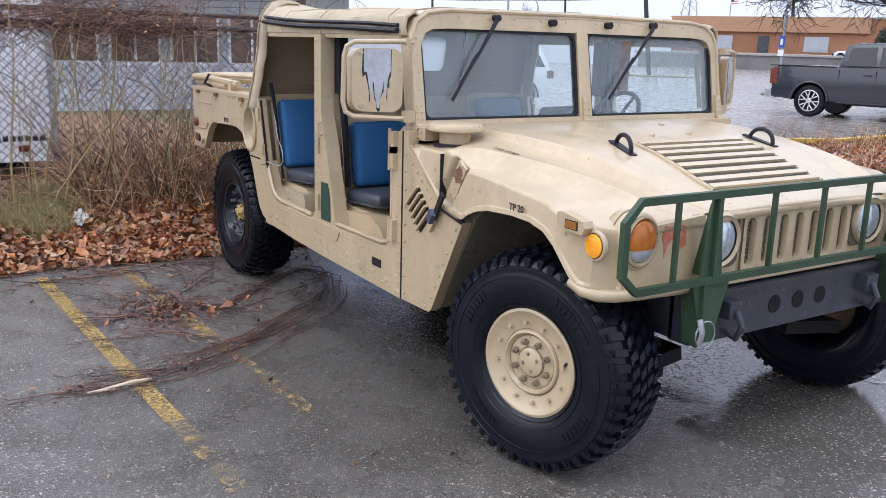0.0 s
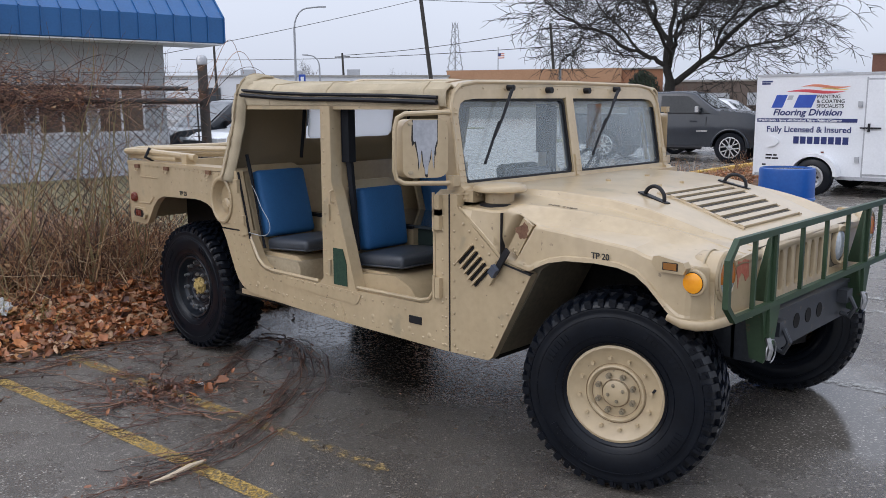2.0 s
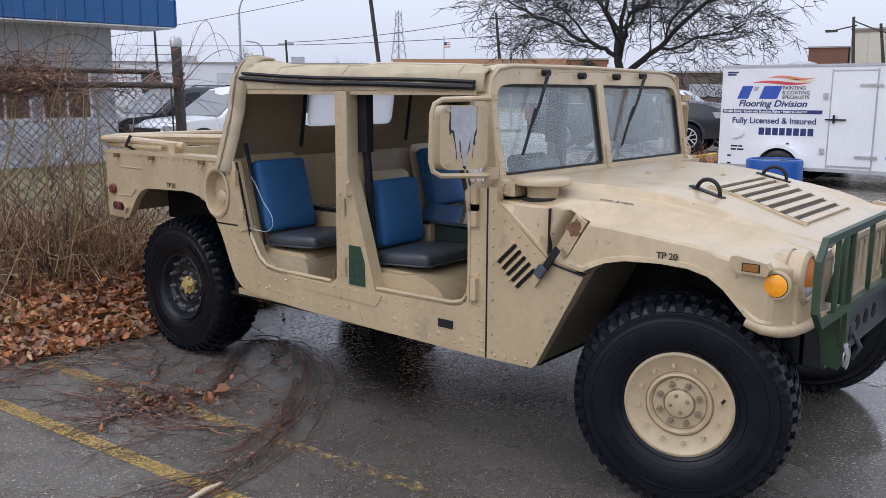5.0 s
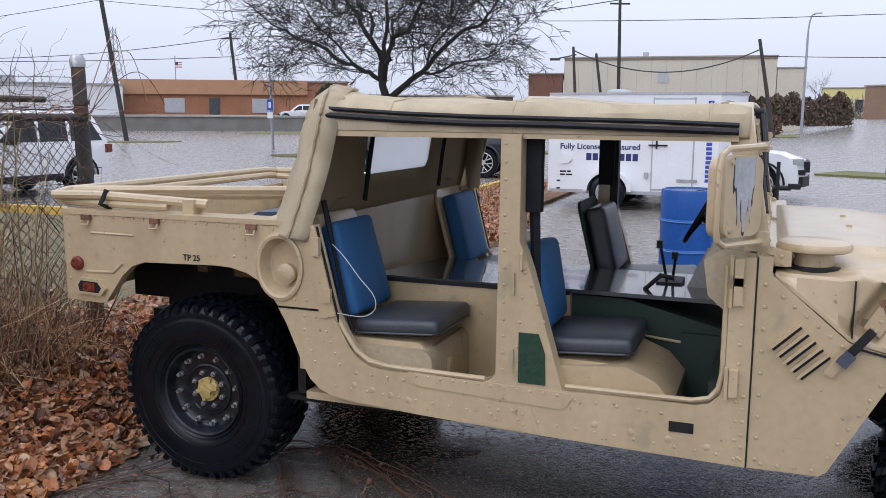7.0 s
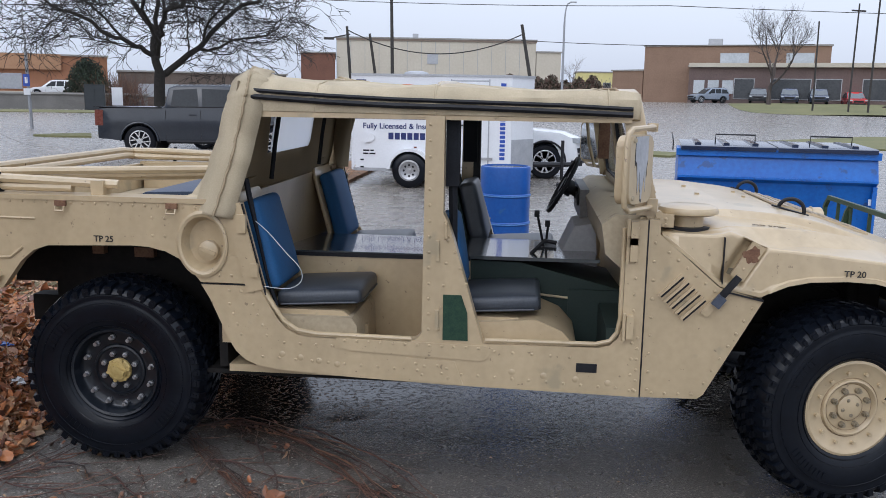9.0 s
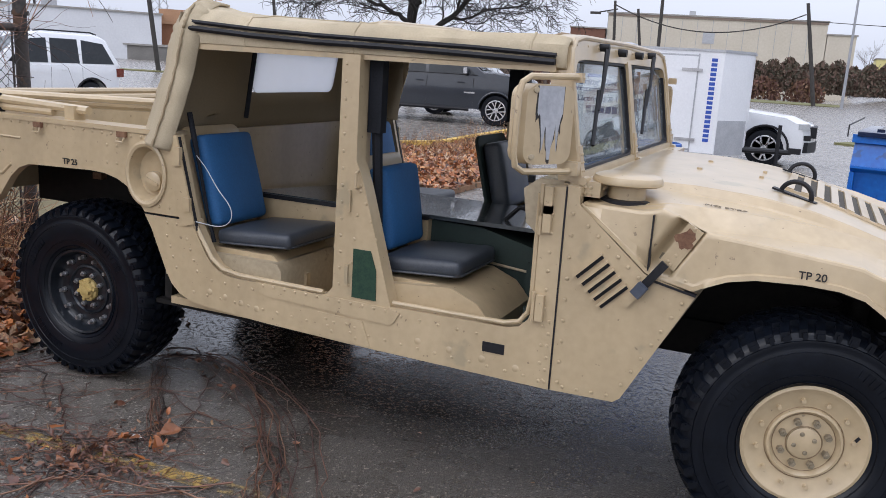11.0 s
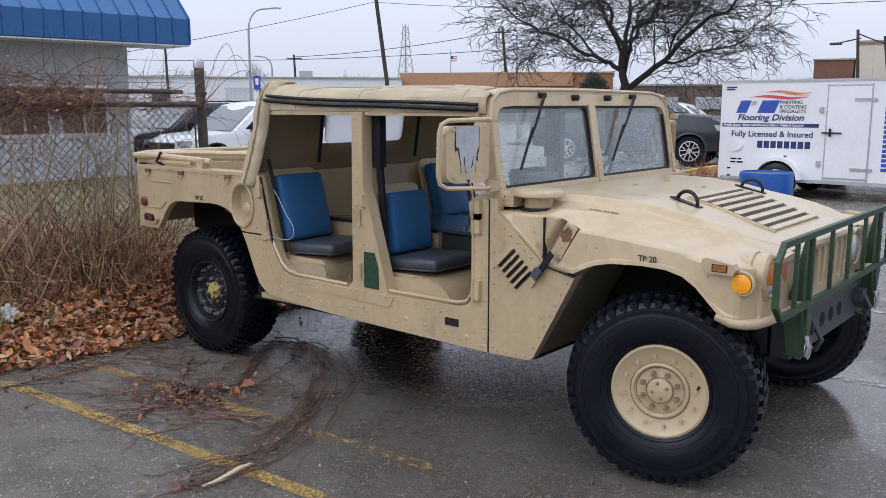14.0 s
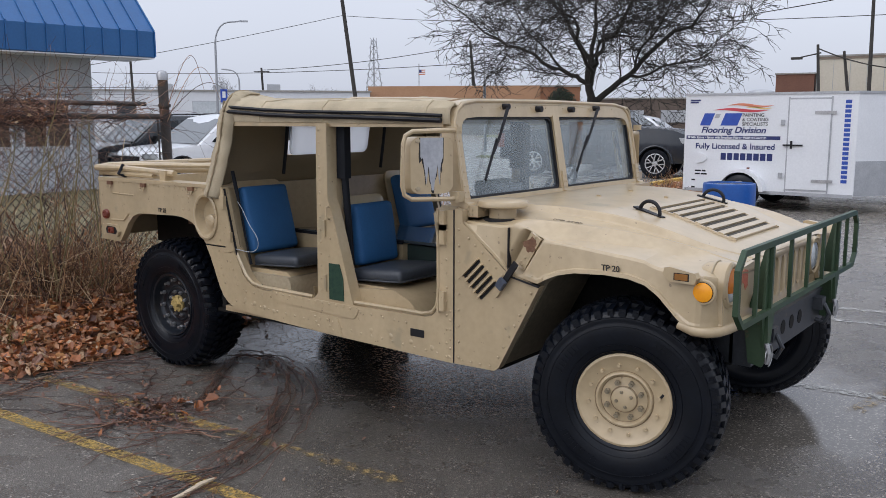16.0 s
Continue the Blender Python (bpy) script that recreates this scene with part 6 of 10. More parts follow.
def seat(x, s, back_mat, label, lean=12.0, tall=0.46, board=None, inner=0.515, outer=0.945, thick=0.11, reach=0.47, boxed=0.44):
    """Seat whose backrest meets the cushion at x; s: side."""
    y0, y1 = sorted((s * 0.515, s * 0.945))
    sb = box(x + 0.02, x + reach, y0, y1, 0.0, 0.072, bevel=0.026)
    # the vinyl sinks in the middle and bulges at the front
    bmesh.ops.subdivide_edges(sb, edges=[e for e in sb.edges if e.calc_length() > 0.2], cuts=5, use_grid_fill=True)
    for v in sb.verts:
        u, w = (v.co.x - x - 0.02) / (reach - 0.02), (v.co.y - y0) / (y1 - y0)
        v.co.z += 0.012 * math.sin(math.pi * min(1, max(0, u))) * math.sin(math.pi * min(1, max(0, w))) * (1 if v.co.z > 0.036 else 0) + 0.003 * noise.noise(v.co * 9.0)
    bmesh.ops.transform(sb, matrix=Matrix.Translation((x, 0, 0.766)) @ Euler((0, radians(-3.5), 0)).to_matrix().to_4x4() @ Matrix.Translation((-x, 0, 0)), verts=sb.verts)
    st = part("seat_cushion", sb, NAVY_SEAT, truck, "dark grey vinyl seat cushion")
    part("cushion_piping", tube([Vector((x, 0, 0.766)) + Euler((0, radians(-3.5), 0)).to_matrix() @ Vector(p) for p in ((0.04, y0 + 0.002, 0.010), (reach - 0.03, y0 + 0.002, 0.010), (reach - 0.002, y0 + 0.03, 0.010), (reach - 0.002, y1 - 0.03, 0.010), (reach - 0.03, y1 - 0.002, 0.010), (0.04, y1 - 0.002, 0.010))], 0.005, 6), NAVY_SEAT, st)
    a, b = sorted((s * inner, s * outer))
    bk = bmesh.new()
    m = pose(x, 0, 0.822, 0, -lean, 0)
    box(-0.045, thick - 0.045, a + 0.008, b - 0.008, 0.02, tall, bk, 0.028)
    bmesh.ops.subdivide_edges(bk, edges=[e for e in bk.edges if e.calc_length() > 0.2], cuts=6, use_grid_fill=True)
    for v in bk.verts:
        if v.co.x > 0:
            w, h = (v.co.y - a) / (b - a), v.co.z / tall
            v.co.x += 0.014 * math.sin(math.pi * min(1, max(0, w))) * math.sin(math.pi * min(1, max(0, h))) + 0.005 * noise.noise(v.co * 8.0)
        v.co.y += 0.004 * noise.noise(v.co * 7.0 + Vector((3, 0, 0)))
    bmesh.ops.transform(bk, matrix=m, verts=bk.verts)
    part("backrest", bk, back_mat, st, label)
    fr = prism(rounded_yz((a + b) / 2, tall / 2 - 0.01, (b - a) / 2 + 0.022, tall / 2 + 0.060, 0.055), -0.072, -0.050, "x")
    bmesh.ops.transform(fr, matrix=m, verts=fr.verts)
    part("backrest_panel", fr, board or SAND, st, bevel=0.005)
    part("seat_box", prism([(x - 0.06, 0.50), (x - 0.06, 0.758), (x + boxed - 0.07, 0.758), (x + boxed, 0.70), (x + boxed, 0.50)], y0, y1), SAND, st, bevel=0.01)
    return st


seat(0.715, -1, BLUE_SEAT, "blue padded backrest", 15, 0.445, inner=0.55, thick=0.088, reach=0.42, boxed=0.40)
seat(0.715, 1, BLUE_SEAT, "blue padded backrest", 15, 0.445, inner=0.55, thick=0.088, reach=0.42, boxed=0.40)
seat(1.555, -1, BLUE_SEAT, "blue padded backrest", 8, 0.375, inner=0.535, outer=0.885, thick=0.095, reach=0.395, boxed=0.36)
seat(1.58, 1, NAVY_SEAT, "dark grey vinyl backrest", 14, 0.405, DKGREEN)
bb = part("battery_box", prism([(1.60, 0.50), (1.60, 0.735), (1.93, 0.762), (2.045, 0.715), (2.115, 0.64), (2.115, 0.50)], -0.985, -0.50), SAND, truck, "sand-painted battery box under the seat", bevel=0.012)
part("box_lid_edge", prism([(1.62, 0.655), (1.80, 0.622), (2.118, 0.616), (2.118, 0.626), (1.80, 0.634), (1.62, 0.667)], -0.991, -0.982), SAND, bb, bevel=0.002)
part("box_seam", tube([(1.64, -0.988, 0.652), (1.80, -0.988, 0.618), (1.98, -0.988, 0.612), (2.11, -0.988, 0.612)], 0.0035, 6), BLACK, bb)
part("foot_mat", box(2.12, 2.36, -0.985, -0.48, 0.499, 0.509), DKGREEN, truck, "dark green floor mat")
sb_ = part("storage_box", prism([(0.66, 0.50), (0.66, 0.735), (1.095, 0.735), (1.118, 0.70), (1.122, 0.50)], -0.985, -0.50), SAND_FLOOR, truck, "sand-painted box under the rear seat", bevel=0.008)
part("box_hole", box(0.80, 0.87, -0.988, -0.984, 0.655, 0.672), BLACK, sb_)
part("box_latch", box(1.100, 1.135, -0.80, -0.77, 0.57, 0.66), SAND, sb_, bevel=0.004)
# seat belts
part("seat_belt", obox(pose(1.545, -0.955, 1.50, 0, 0, 0), 0.06, 0.05, 0.30), BLACK_WEB, truck, "black seat belt retractor", bevel=0.012)
part("seat_belt", tube([(1.545, -0.95, 1.36), (1.55, -0.93, 1.10), (1.56, -0.92, 0.85)], [0.022, 0.020, 0.018], 6), BLACK_WEB, truck)
part("seat_belt", obox(pose(1.49, 0.93, 1.49, 0, 0, 0), 0.09, 0.06, 0.34), BLACK_WEB, truck, "black seat belt retractor", bevel=0.012)
part("seat_belt", tube([(0.615, -0.985, 1.36), (0.630, -0.975, 1.26), (0.655, -0.965, 1.12), (0.70, -0.96, 0.90), (0.74, -0.965, 0.78)], [0.012, 0.013, 0.008, 0.007, 0.010], 6), BLACK_WEB, truck)
part("wire_lead", tube(eased([(0.655, -0.985, 1.17), (0.72, -1.0, 1.12), (0.80, -1.02, 1.04), (0.865, -1.02, 0.97), (0.875, -1.02, 0.915), (0.84, -1.02, 0.880), (0.79, -1.03, 0.872), (0.69, -1.065, 0.89)]), 0.0022, 6), surface("grey_cable", (0.35, 0.38, 0.40), (0.45, 0.48, 0.50), (0.4, 0.6)), truck, "thin grey cable")
for s in (-1, 1):
    part("b_post", box(1.44, 1.51, s * 1.0, s * 0.94, 0.50, 1.66), SAND, truck, bevel=0.006)
    part("a_post", obox(pose(2.345, s * 0.985, 1.46, 0, -9.8, 0), 0.05, 0.05, 0.42), SAND, truck, bevel=0.006)
part("b_post_pad", obox(pose(1.53, 0.97, 1.25, 0, 0, 0), 0.05, 0.06, 0.80), BLACK, truck)
# dash, steering wheel, levers
dash = part("dashboard", prism([(2.22, 1.07), (2.20, 1.20), (2.26, 1.245), (2.40, 1.245), (2.40, 1.0), (2.30, 1.0)], -0.98, 0.98), SAND_FLOOR, truck, "scuffed sand-painted dashboard", bevel=0.015)
part("instrument_panel", box(2.17, 2.22, 0.18, 0.86, 1.06, 1.23), surface("dash_grey", (0.10, 0.10, 0.10), (0.20, 0.19, 0.18), (0.4, 0.6)), dash, bevel=0.015)
for y in (0.30, 0.42, 0.66, 0.78):
    part("gauge", lathe([(0.035, 2.17), (0.035, 2.158), (0.0005, 2.160)], (0, y, 1.16), "x", 16), BLACK, dash)
part("heater_box", prism([(2.05, 0.88), (2.13, 1.06), (2.24, 1.08), (2.26, 0.84)], -0.10, 0.30), surface("heater_grey", (0.30, 0.30, 0.31), (0.40, 0.40, 0.41), (0.4, 0.6)), dash, bevel=0.015)
part("visor_bracket", box(2.27, 2.33, 0.30, 0.36, 1.40, 1.66), RUST, dash, bevel=0.006)
sc = Vector((2.085, 0.50, 1.225))
sm = Matrix.Translation(sc) @ Euler((0, radians(-62), 0)).to_matrix().to_4x4()
swh = part("steering_wheel", tube([sm @ Vector((0.180 * math.cos(a), 0.180 * math.sin(a), 0)) for a in [2 * math.pi * i / 32 for i in range(32)]], 0.013, 8, closed=True), BLACK, truck, "black three-spoke steering wheel")
sp = bmesh.new()
for a in (0.5, 2.6, 4.7):
    tube([sm @ Vector((0.03 * math.cos(a), 0.03 * math.sin(a), -0.02)), sm @ Vector((0.176 * math.cos(a), 0.176 * math.sin(a), 0))], 0.010, 6, sp)
part("spokes", sp, BLACK, swh)
part("wheel_hub", tube([sm @ Vector((0, 0, 0.01)), sm @ Vector((0, 0, -0.06))], 0.05, 14), BLACK, swh)
part("steering_column", tube([sm @ Vector((0, 0, -0.05)), sm @ Vector((0, 0, -0.30))], 0.032, 10), UNDER, truck)
for y, a, h in ((-0.02, -14, 0.20), (0.10, 6, 0.13)):
    lv = part("gear_lever", tube([(1.98, y, 0.88), (1.98 + math.sin(radians(a)) * h, y, 0.905 + h)], 0.007, 8), BLACK, truck)
    part("lever_knob", box(1.976 + math.sin(radians(a)) * h - 0.014, 1.976 + math.sin(radians(a)) * h + 0.014, y - 0.014, y + 0.014, 0.895 + h, 0.930 + h), BLACK, lv, bevel=0.011)
part("lever_box", box(1.92, 2.04, -0.05, 0.14, 0.885, 0.932), BLACK, truck, bevel=0.008)
part("parking_lever", tube([(1.90, -0.30, 0.938), (1.97, -0.30, 1.01), (2.03, -0.30, 1.00)], 0.012, 6), BLACK, truck)
# left-side parts seen through the cab
part("far_windscreen_grip", tube([(2.30, 0.97, 1.30), (2.26, 0.98, 1.45), (2.24, 0.97, 1.60)], 0.012, 6), SAND, truck)


# ---- ground ----
rng = random.Random(11)
BARK = surface("dark_bark", (0.013, 0.011, 0.010), (0.032, 0.027, 0.023), (0.8, 0.95), 6, 50, 0.4, 0.01)
TWIG = surface("grey_brown_twigs", (0.045, 0.036, 0.032), (0.085, 0.068, 0.058), (0.8, 0.95), 6, 50, 0, island=0.3)
# TWIG made paler: distance haze is put into the colour
HAZE_TWIG = surface("haze_paled_twigs", (0.15, 0.13, 0.125), (0.21, 0.185, 0.175), (0.9, 1.0), 2, 10, 0, island=0.2)
STRAW = palette("dry_stems", [(0.66, 0.45, 0.26), (0.54, 0.34, 0.18), (0.74, 0.56, 0.36), (0.44, 0.24, 0.12), (0.58, 0.36, 0.19), (0.33, 0.17, 0.085), (0.14, 0.070, 0.045), (0.06, 0.036, 0.028), (0.09, 0.048, 0.034), (0.21, 0.12, 0.065), (0.31, 0.19, 0.10), (0.12, 0.065, 0.038), (0.46, 0.26, 0.12), (0.30, 0.11, 0.05), (0.25, 0.125, 0.068), (0.10, 0.05, 0.036), (0.19, 0.10, 0.06)], 0.8)
VINE = palette("red_brown_vines", [(0.30, 0.165, 0.105), (0.40, 0.25, 0.165), (0.19, 0.090, 0.060), (0.060, 0.032, 0.026), (0.11, 0.050, 0.036), (0.045, 0.028, 0.025), (0.22, 0.115, 0.075)], 0.75)
LEAF = palette("fallen_leaves", [(0.50, 0.185, 0.065), (0.42, 0.24, 0.13), (0.40, 0.150, 0.055), (0.46, 0.29, 0.17), (0.42, 0.20, 0.09), (0.33, 0.13, 0.055), (0.52, 0.20, 0.065), (0.38, 0.20, 0.10), (0.25, 0.10, 0.045), (0.17, 0.072, 0.040), (0.32, 0.15, 0.075), (0.12, 0.055, 0.036), (0.48, 0.33, 0.21), (0.30, 0.105, 0.04), (0.080, 0.040, 0.030), (0.26, 0.145, 0.085), (0.40, 0.16, 0.055), (0.21, 0.10, 0.06), (0.46, 0.22, 0.08), (0.36, 0.13, 0.05), (0.30, 0.12, 0.06)], 0.45)
GRASS = palette("winter_grass_blades", [(0.24, 0.24, 0.07), (0.32, 0.28, 0.10), (0.42, 0.34, 0.16), (0.16, 0.17, 0.05), (0.50, 0.40, 0.23)], 0.8)
LAWN = surface("dull_winter_lawn", (0.10, 0.082, 0.038), (0.18, 0.145, 0.072), (0.85, 1.0), 1.2, 25, 0.6, 0.03)
LITTER = surface("leaf_mould", (0.14, 0.075, 0.042), (0.30, 0.165, 0.085), (0.8, 1.0), 3, 30, 0.8, 0.03, fleck=(0.06, 0.045, 0.025), fleck_at=0.58)

def rise(x, y):
    """The land climbs gently towards the office beyond the drive."""
    t = min(1.0, max(0.0, (y - 58) / 42))
    e = min(1.0, max(0.0, (x - 4) / 8))
    return 1.55 * t * t * (3 - 2 * t) * e


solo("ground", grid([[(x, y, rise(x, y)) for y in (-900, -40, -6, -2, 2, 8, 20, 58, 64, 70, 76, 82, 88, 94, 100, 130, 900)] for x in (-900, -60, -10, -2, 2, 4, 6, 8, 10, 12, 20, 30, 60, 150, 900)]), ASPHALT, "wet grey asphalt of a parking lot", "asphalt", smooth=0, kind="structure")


def strip(name, a, b, w, material, label, lift=0.004):
    a, b = Vector((*a, lift)), Vector((*b, lift))
    d = (b - a).normalized()
    n = Vector((-d.y, d.x, 0)) * w / 2
    k = max(2, int((b - a).length / 0.5))
    rows_ = [[p - n, p, p + n] for p in spread(a, b, k)]
    return solo(name, grid(rows_), material, label, "road marking", smooth=0, kind="structure")


strip("parking_line_1", (-0.45, -2.245), (2.25, -2.085), 0.085, YELLOW_LINE, "worn yellow parking line on wet asphalt")
strip("parking_line_9", (2.25, -2.085), (2.95, -2.045), 0.08, FADED_LINE, "faded end of a yellow parking line")
strip("parking_line_2", (-0.50, -1.715), (1.25, -1.612), 0.085, HALF_LINE, "half-worn yellow parking line on wet asphalt")
strip("parking_line_10", (1.25, -1.612), (2.45, -1.54), 0.080, FADED_LINE, "faded end of a yellow parking line")
strip("parking_line_3", (3.2, 1.12), (4.9, 1.22), 0.10, WHITE_LINE, "faded pale parking line")
strip("parking_line_4", (2.6, 3.08), (5.0, 3.5), 0.09, WHITE_LINE, "faded pale parking line")
strip("parking_line_5", (2.6, 3.62), (5.0, 4.0), 0.09, WHITE_LINE, "faded pale parking line")
strip("parking_line_6", (-1.2, 6.72), (2.6, 6.75), 0.10, WHITE_LINE, "faded pale parking line")
strip("parking_line_7", (-1.6, 8.64), (3.2, 8.9), 0.10, WHITE_LINE, "faded pale parking line")
strip("parking_line_8", (-2.0, 10.1), (3.6, 10.7), 0.10, WHITE_LINE, "faded pale parking line")
strip("parking_mark", (3.90, 0.78), (4.02, 1.45), 0.10, FADED_LINE, "worn yellow painted mark")


def bank_z(x, y):
    """Height of the leafy bank by the fence."""
    t = min(1.0, max(0.0, (-0.55 - x) / 1.1))
    e = min(1.0, max(0.0, (1.6 - y) / 1.2))
    return 0.225 * (t * t * (3 - 2 * t)) * e + 0.02 * noise.noise(Vector((x * 2.3, y * 2.3, 0))) * t * e


rows = []
for i in range(44):
    x = -0.62 - 0.24 * i
    rows.append([(x + (0.16 * noise.noise(Vector((0.3, y * 1.7, 2.0))) if i < 2 else 0), y, (bank_z(x, y) if i else 0.0) + (0.006 if i else 0.002)) for y in [1.7 - 0.25 * j for j in range(52)]])
solo("verge", grid(rows), LITTER, "bank of brown fallen leaves beside the lot", "leaf bank", kind="structure", smooth=60)
lawn = prism([(-1.9, -9), (-13.8, -9), (-13.8, 6.75), (-2.6, 6.75), (-2.2, 1.6), (-1.9, 1.4)], 0.002, 0.055, "z")
solo("lawn", lawn, LAWN, "dull winter lawn behind the fence", "lawn", smooth=0, kind="structure")


def leaf_mesh(spots, material, name, size=(0.05, 0.11)):
    """Ragged curled leaves: an uneven lobed rim round a folded middle."""
    vs, fs = [], []
    for x, y, z in spots:
        L = size[0] + (size[1] - size[0]) * rng.random() ** 1.4
        w = L * rng.uniform(0.4, 0.8)
        m = Matrix.Translation((x, y, z)) @ Euler((rng.gauss(0, 0.55), rng.gauss(0, 0.55), rng.uniform(0, 6.3))).to_matrix().to_4x4()
        c, fold = rng.uniform(-0.25, 0.45) * w, rng.uniform(-0.2, 0.35) * L
        b, lobe = len(vs), rng.uniform(0.62, 1.0)
        vs.append(tuple(m @ Vector((0.05 * L, 0, 0))))
        k = 9
        for i in range(k):
            a = 2 * math.pi * i / k
            r = (1.0 if i % 2 == 0 else lobe) * rng.uniform(0.8, 1.15)
            u, v = 0.5 * L * math.cos(a) * r, 0.5 * w * math.sin(a) * r
            vs.append(tuple(m @ Vector((u, v, c * (2 * v / w) ** 2 + fold * max(0.0, 2 * u / L) ** 2))))
        fs += [(b, b + 1 + i, b + 1 + (i + 1) % k) for i in range(k)]
    return mesh_of(name, vs, fs, material)


spots = []
while len(spots) < 21000:
    y = rng.uniform(-6.5, 1.3)
    x = -0.55 - abs(rng.gauss(0, 1)) * 0.75
    if x < -3.2 or (x > -0.75 and rng.random() < 0.55) or (y < -1.75 and rng.random() < 0.55):
        continue
    spots.append((x + 0.1 * noise.noise(Vector((0.3, y * 1.7, 2.0))), y, max(0.0, bank_z(x, y)) + rng.uniform(0.008, 0.055)))
for i in range(2600):
    x, y = rng.uniform(-3.0, -0.75), rng.uniform(0.9, 3.6)
    spots.append((x, y, max(0.06 if x < -1.95 else 0.0, bank_z(x, y)) + rng.uniform(0.008, 0.045)))
for i in range(1500):
    x, y = -1.9 - abs(rng.gauss(0, 0.35)), rng.uniform(-1.9, 1.2)
    spots.append((x, y, max(0.06, bank_z(x, y)) + rng.uniform(0.01, 0.05)))
tagged(new("fallen_leaves", leaf_mesh(spots, LEAF, "fallen_leaves", (0.026, 0.118))), "deep drift of brown and orange fallen leaves", "leaves", kind="stuff")
spots = [(rng.gauss(0.75, 0.5), rng.gauss(-1.55, 0.33), rng.uniform(0.006, 0.02)) for i in range(26)] + [(rng.uniform(-0.6, 3.2), rng.uniform(-2.6, -0.2), 0.006) for i in range(16)] + [(rng.uniform(-0.6, -0.1), rng.uniform(-2.6, 0.2), 0.010) for i in range(90)]
tagged(new("scattered_leaves", leaf_mesh(spots, palette("wet_scattered_leaves", [(0.30, 0.13, 0.06), (0.20, 0.09, 0.05), (0.36, 0.22, 0.11), (0.13, 0.065, 0.042), (0.26, 0.15, 0.085)], 0.4), "scattered_leaves", (0.018, 0.05))), "scattered wet brown leaves on the asphalt", "leaves", kind="stuff")
spots = [(0.80 + rng.gauss(0, 0.06), -1.47 + rng.gauss(0, 0.07), rng.uniform(0.01, 0.04)) for i in range(14)] + [(rng.gauss(0.72, 0.20), rng.gauss(-1.62, 0.16), rng.uniform(0.01, 0.03)) for i in range(12)]
tagged(new("leaf_clump", leaf_mesh(spots, palette("bright_leaves", [(0.34, 0.12, 0.035), (0.27, 0.09, 0.03), (0.20, 0.075, 0.03)], 0.4), "leaf_clump", (0.045, 0.09))), "small clump of bright orange oak leaves", "leaves", kind="stuff")


def sticks(name, lines, material, seg=3):
    """Many thin tapering bars in one mesh: (points, first radius, last radius) each."""
    vs, fs = [], []
    for pts, r0, r1 in lines:
        b, k = len(vs), len(pts)
        for i, p in enumerate(pts):
            d = Vector(pts[min(k - 1, i + 1)]) - Vector(pts[max(0, i - 1)])
            if d.length < 1e-6:
                d = Vector((0, 0, 1))
            s, u = frame_of(d)
            r = r0 + (r1 - r0) * i / (k - 1)
            for j in range(seg):
                a = 2 * math.pi * j / seg
                vs.append(tuple(Vector(p) + r * (math.cos(a) * s + math.sin(a) * u)))
        for i in range(k - 1):
            for j in range(seg):
                q = (j + 1) % seg
                fs.append((b + i * seg + j, b + i * seg + q, b + (i + 1) * seg + q, b + (i + 1) * seg + j))
    return mesh_of(name, vs, fs, material, True)


def wander(p, d, step, k, wob, drop=0.0):
    """A crooked line from p along d."""
    p, d = Vector(p), Vector(d).normalized()
    out = [tuple(p)]
    for i in range(k):
        d = (d + Vector((rng.gauss(0, wob), rng.gauss(0, wob), rng.gauss(0, wob) - drop))).normalized()
        p = p + d * step
        out.append(tuple(p))
    return out


# dry brush along the fence
lines = []
for i in range(3300):
    y = rng.uniform(-5.2, 0.15)
    x = rng.gauss(-1.90, 0.30)
    if x > -1.15:
        continue
    if y > -0.25 and rng.random() < 0.6:
        continue
    if y < -1.80 and rng.random() < 0.93:
        continue
    h = (rng.uniform(0.20, 0.62) if rng.random() < 0.78 else rng.uniform(0.5, 1.30)) * (1.1 if x < -1.5 else 0.8) * (0.6 if y < -1.75 else 1.0)
    k = 6
    d = (rng.gauss(0.0, 0.42), rng.gauss(0, 0.42), 1.0)
    lines.append((wander((x, y, bank_z(x, y)), d, h / k, k, 0.13, 0.025), rng.uniform(0.0022, 0.0064), 0.0014))
for i in range(1700):
    y = rng.uniform(-5.2, 0.0)
    x = rng.uniform(-2.1, -1.40)
    if y < -1.80 and rng.random() < 0.7:
        continue
    lines.append((wander((x, y, bank_z(x, y) + rng.uniform(0.03, 0.38)), (rng.gauss(0, 1), rng.gauss(0, 1), rng.gauss(0, 0.35)), 0.11, 5, 0.28, 0.03), 0.0026, 0.001))
tagged(new("dry_brush", sticks("dry_brush", lines, STRAW)), "thicket of dry tan stems along the fence", "brush", kind="stuff")
lines = []
for i in range(58):
    y = rng.choice((-0.75, -1.05, -0.62, -1.5, -2.1, -2.7, -0.9)) + rng.gauss(0, 0.10) if i < 46 else rng.uniform(-6, -3)
    x = rng.uniform(-1.86, -1.45)
    thick = rng.random() < 0.3
    lines.append((wander((x, y, bank_z(x, y)), (rng.gauss(0.02, 0.12), rng.gauss(0, 0.16), 1), 0.22 if thick else 0.17, rng.randint(6, 9), 0.10), rng.uniform(0.007, 0.011) if thick else rng.uniform(0.0035, 0.006), 0.0025))
    if thick:
        p = lines[-1][0][4]
        lines.append((wander(p, (rng.gauss(0, 0.5), rng.gauss(0, 0.5), 1), 0.10, 6, 0.12), 0.004, 0.0015))
lines.append(([(-1.70, -0.325, 0.20), (-1.68, -0.25, 0.36), (-1.69, -0.166, 0.52), (-1.70, -0.085, 0.66), (-1.70, 0.003, 0.79), (-1.70, 0.146, 0.96)], 0.0085, 0.004))
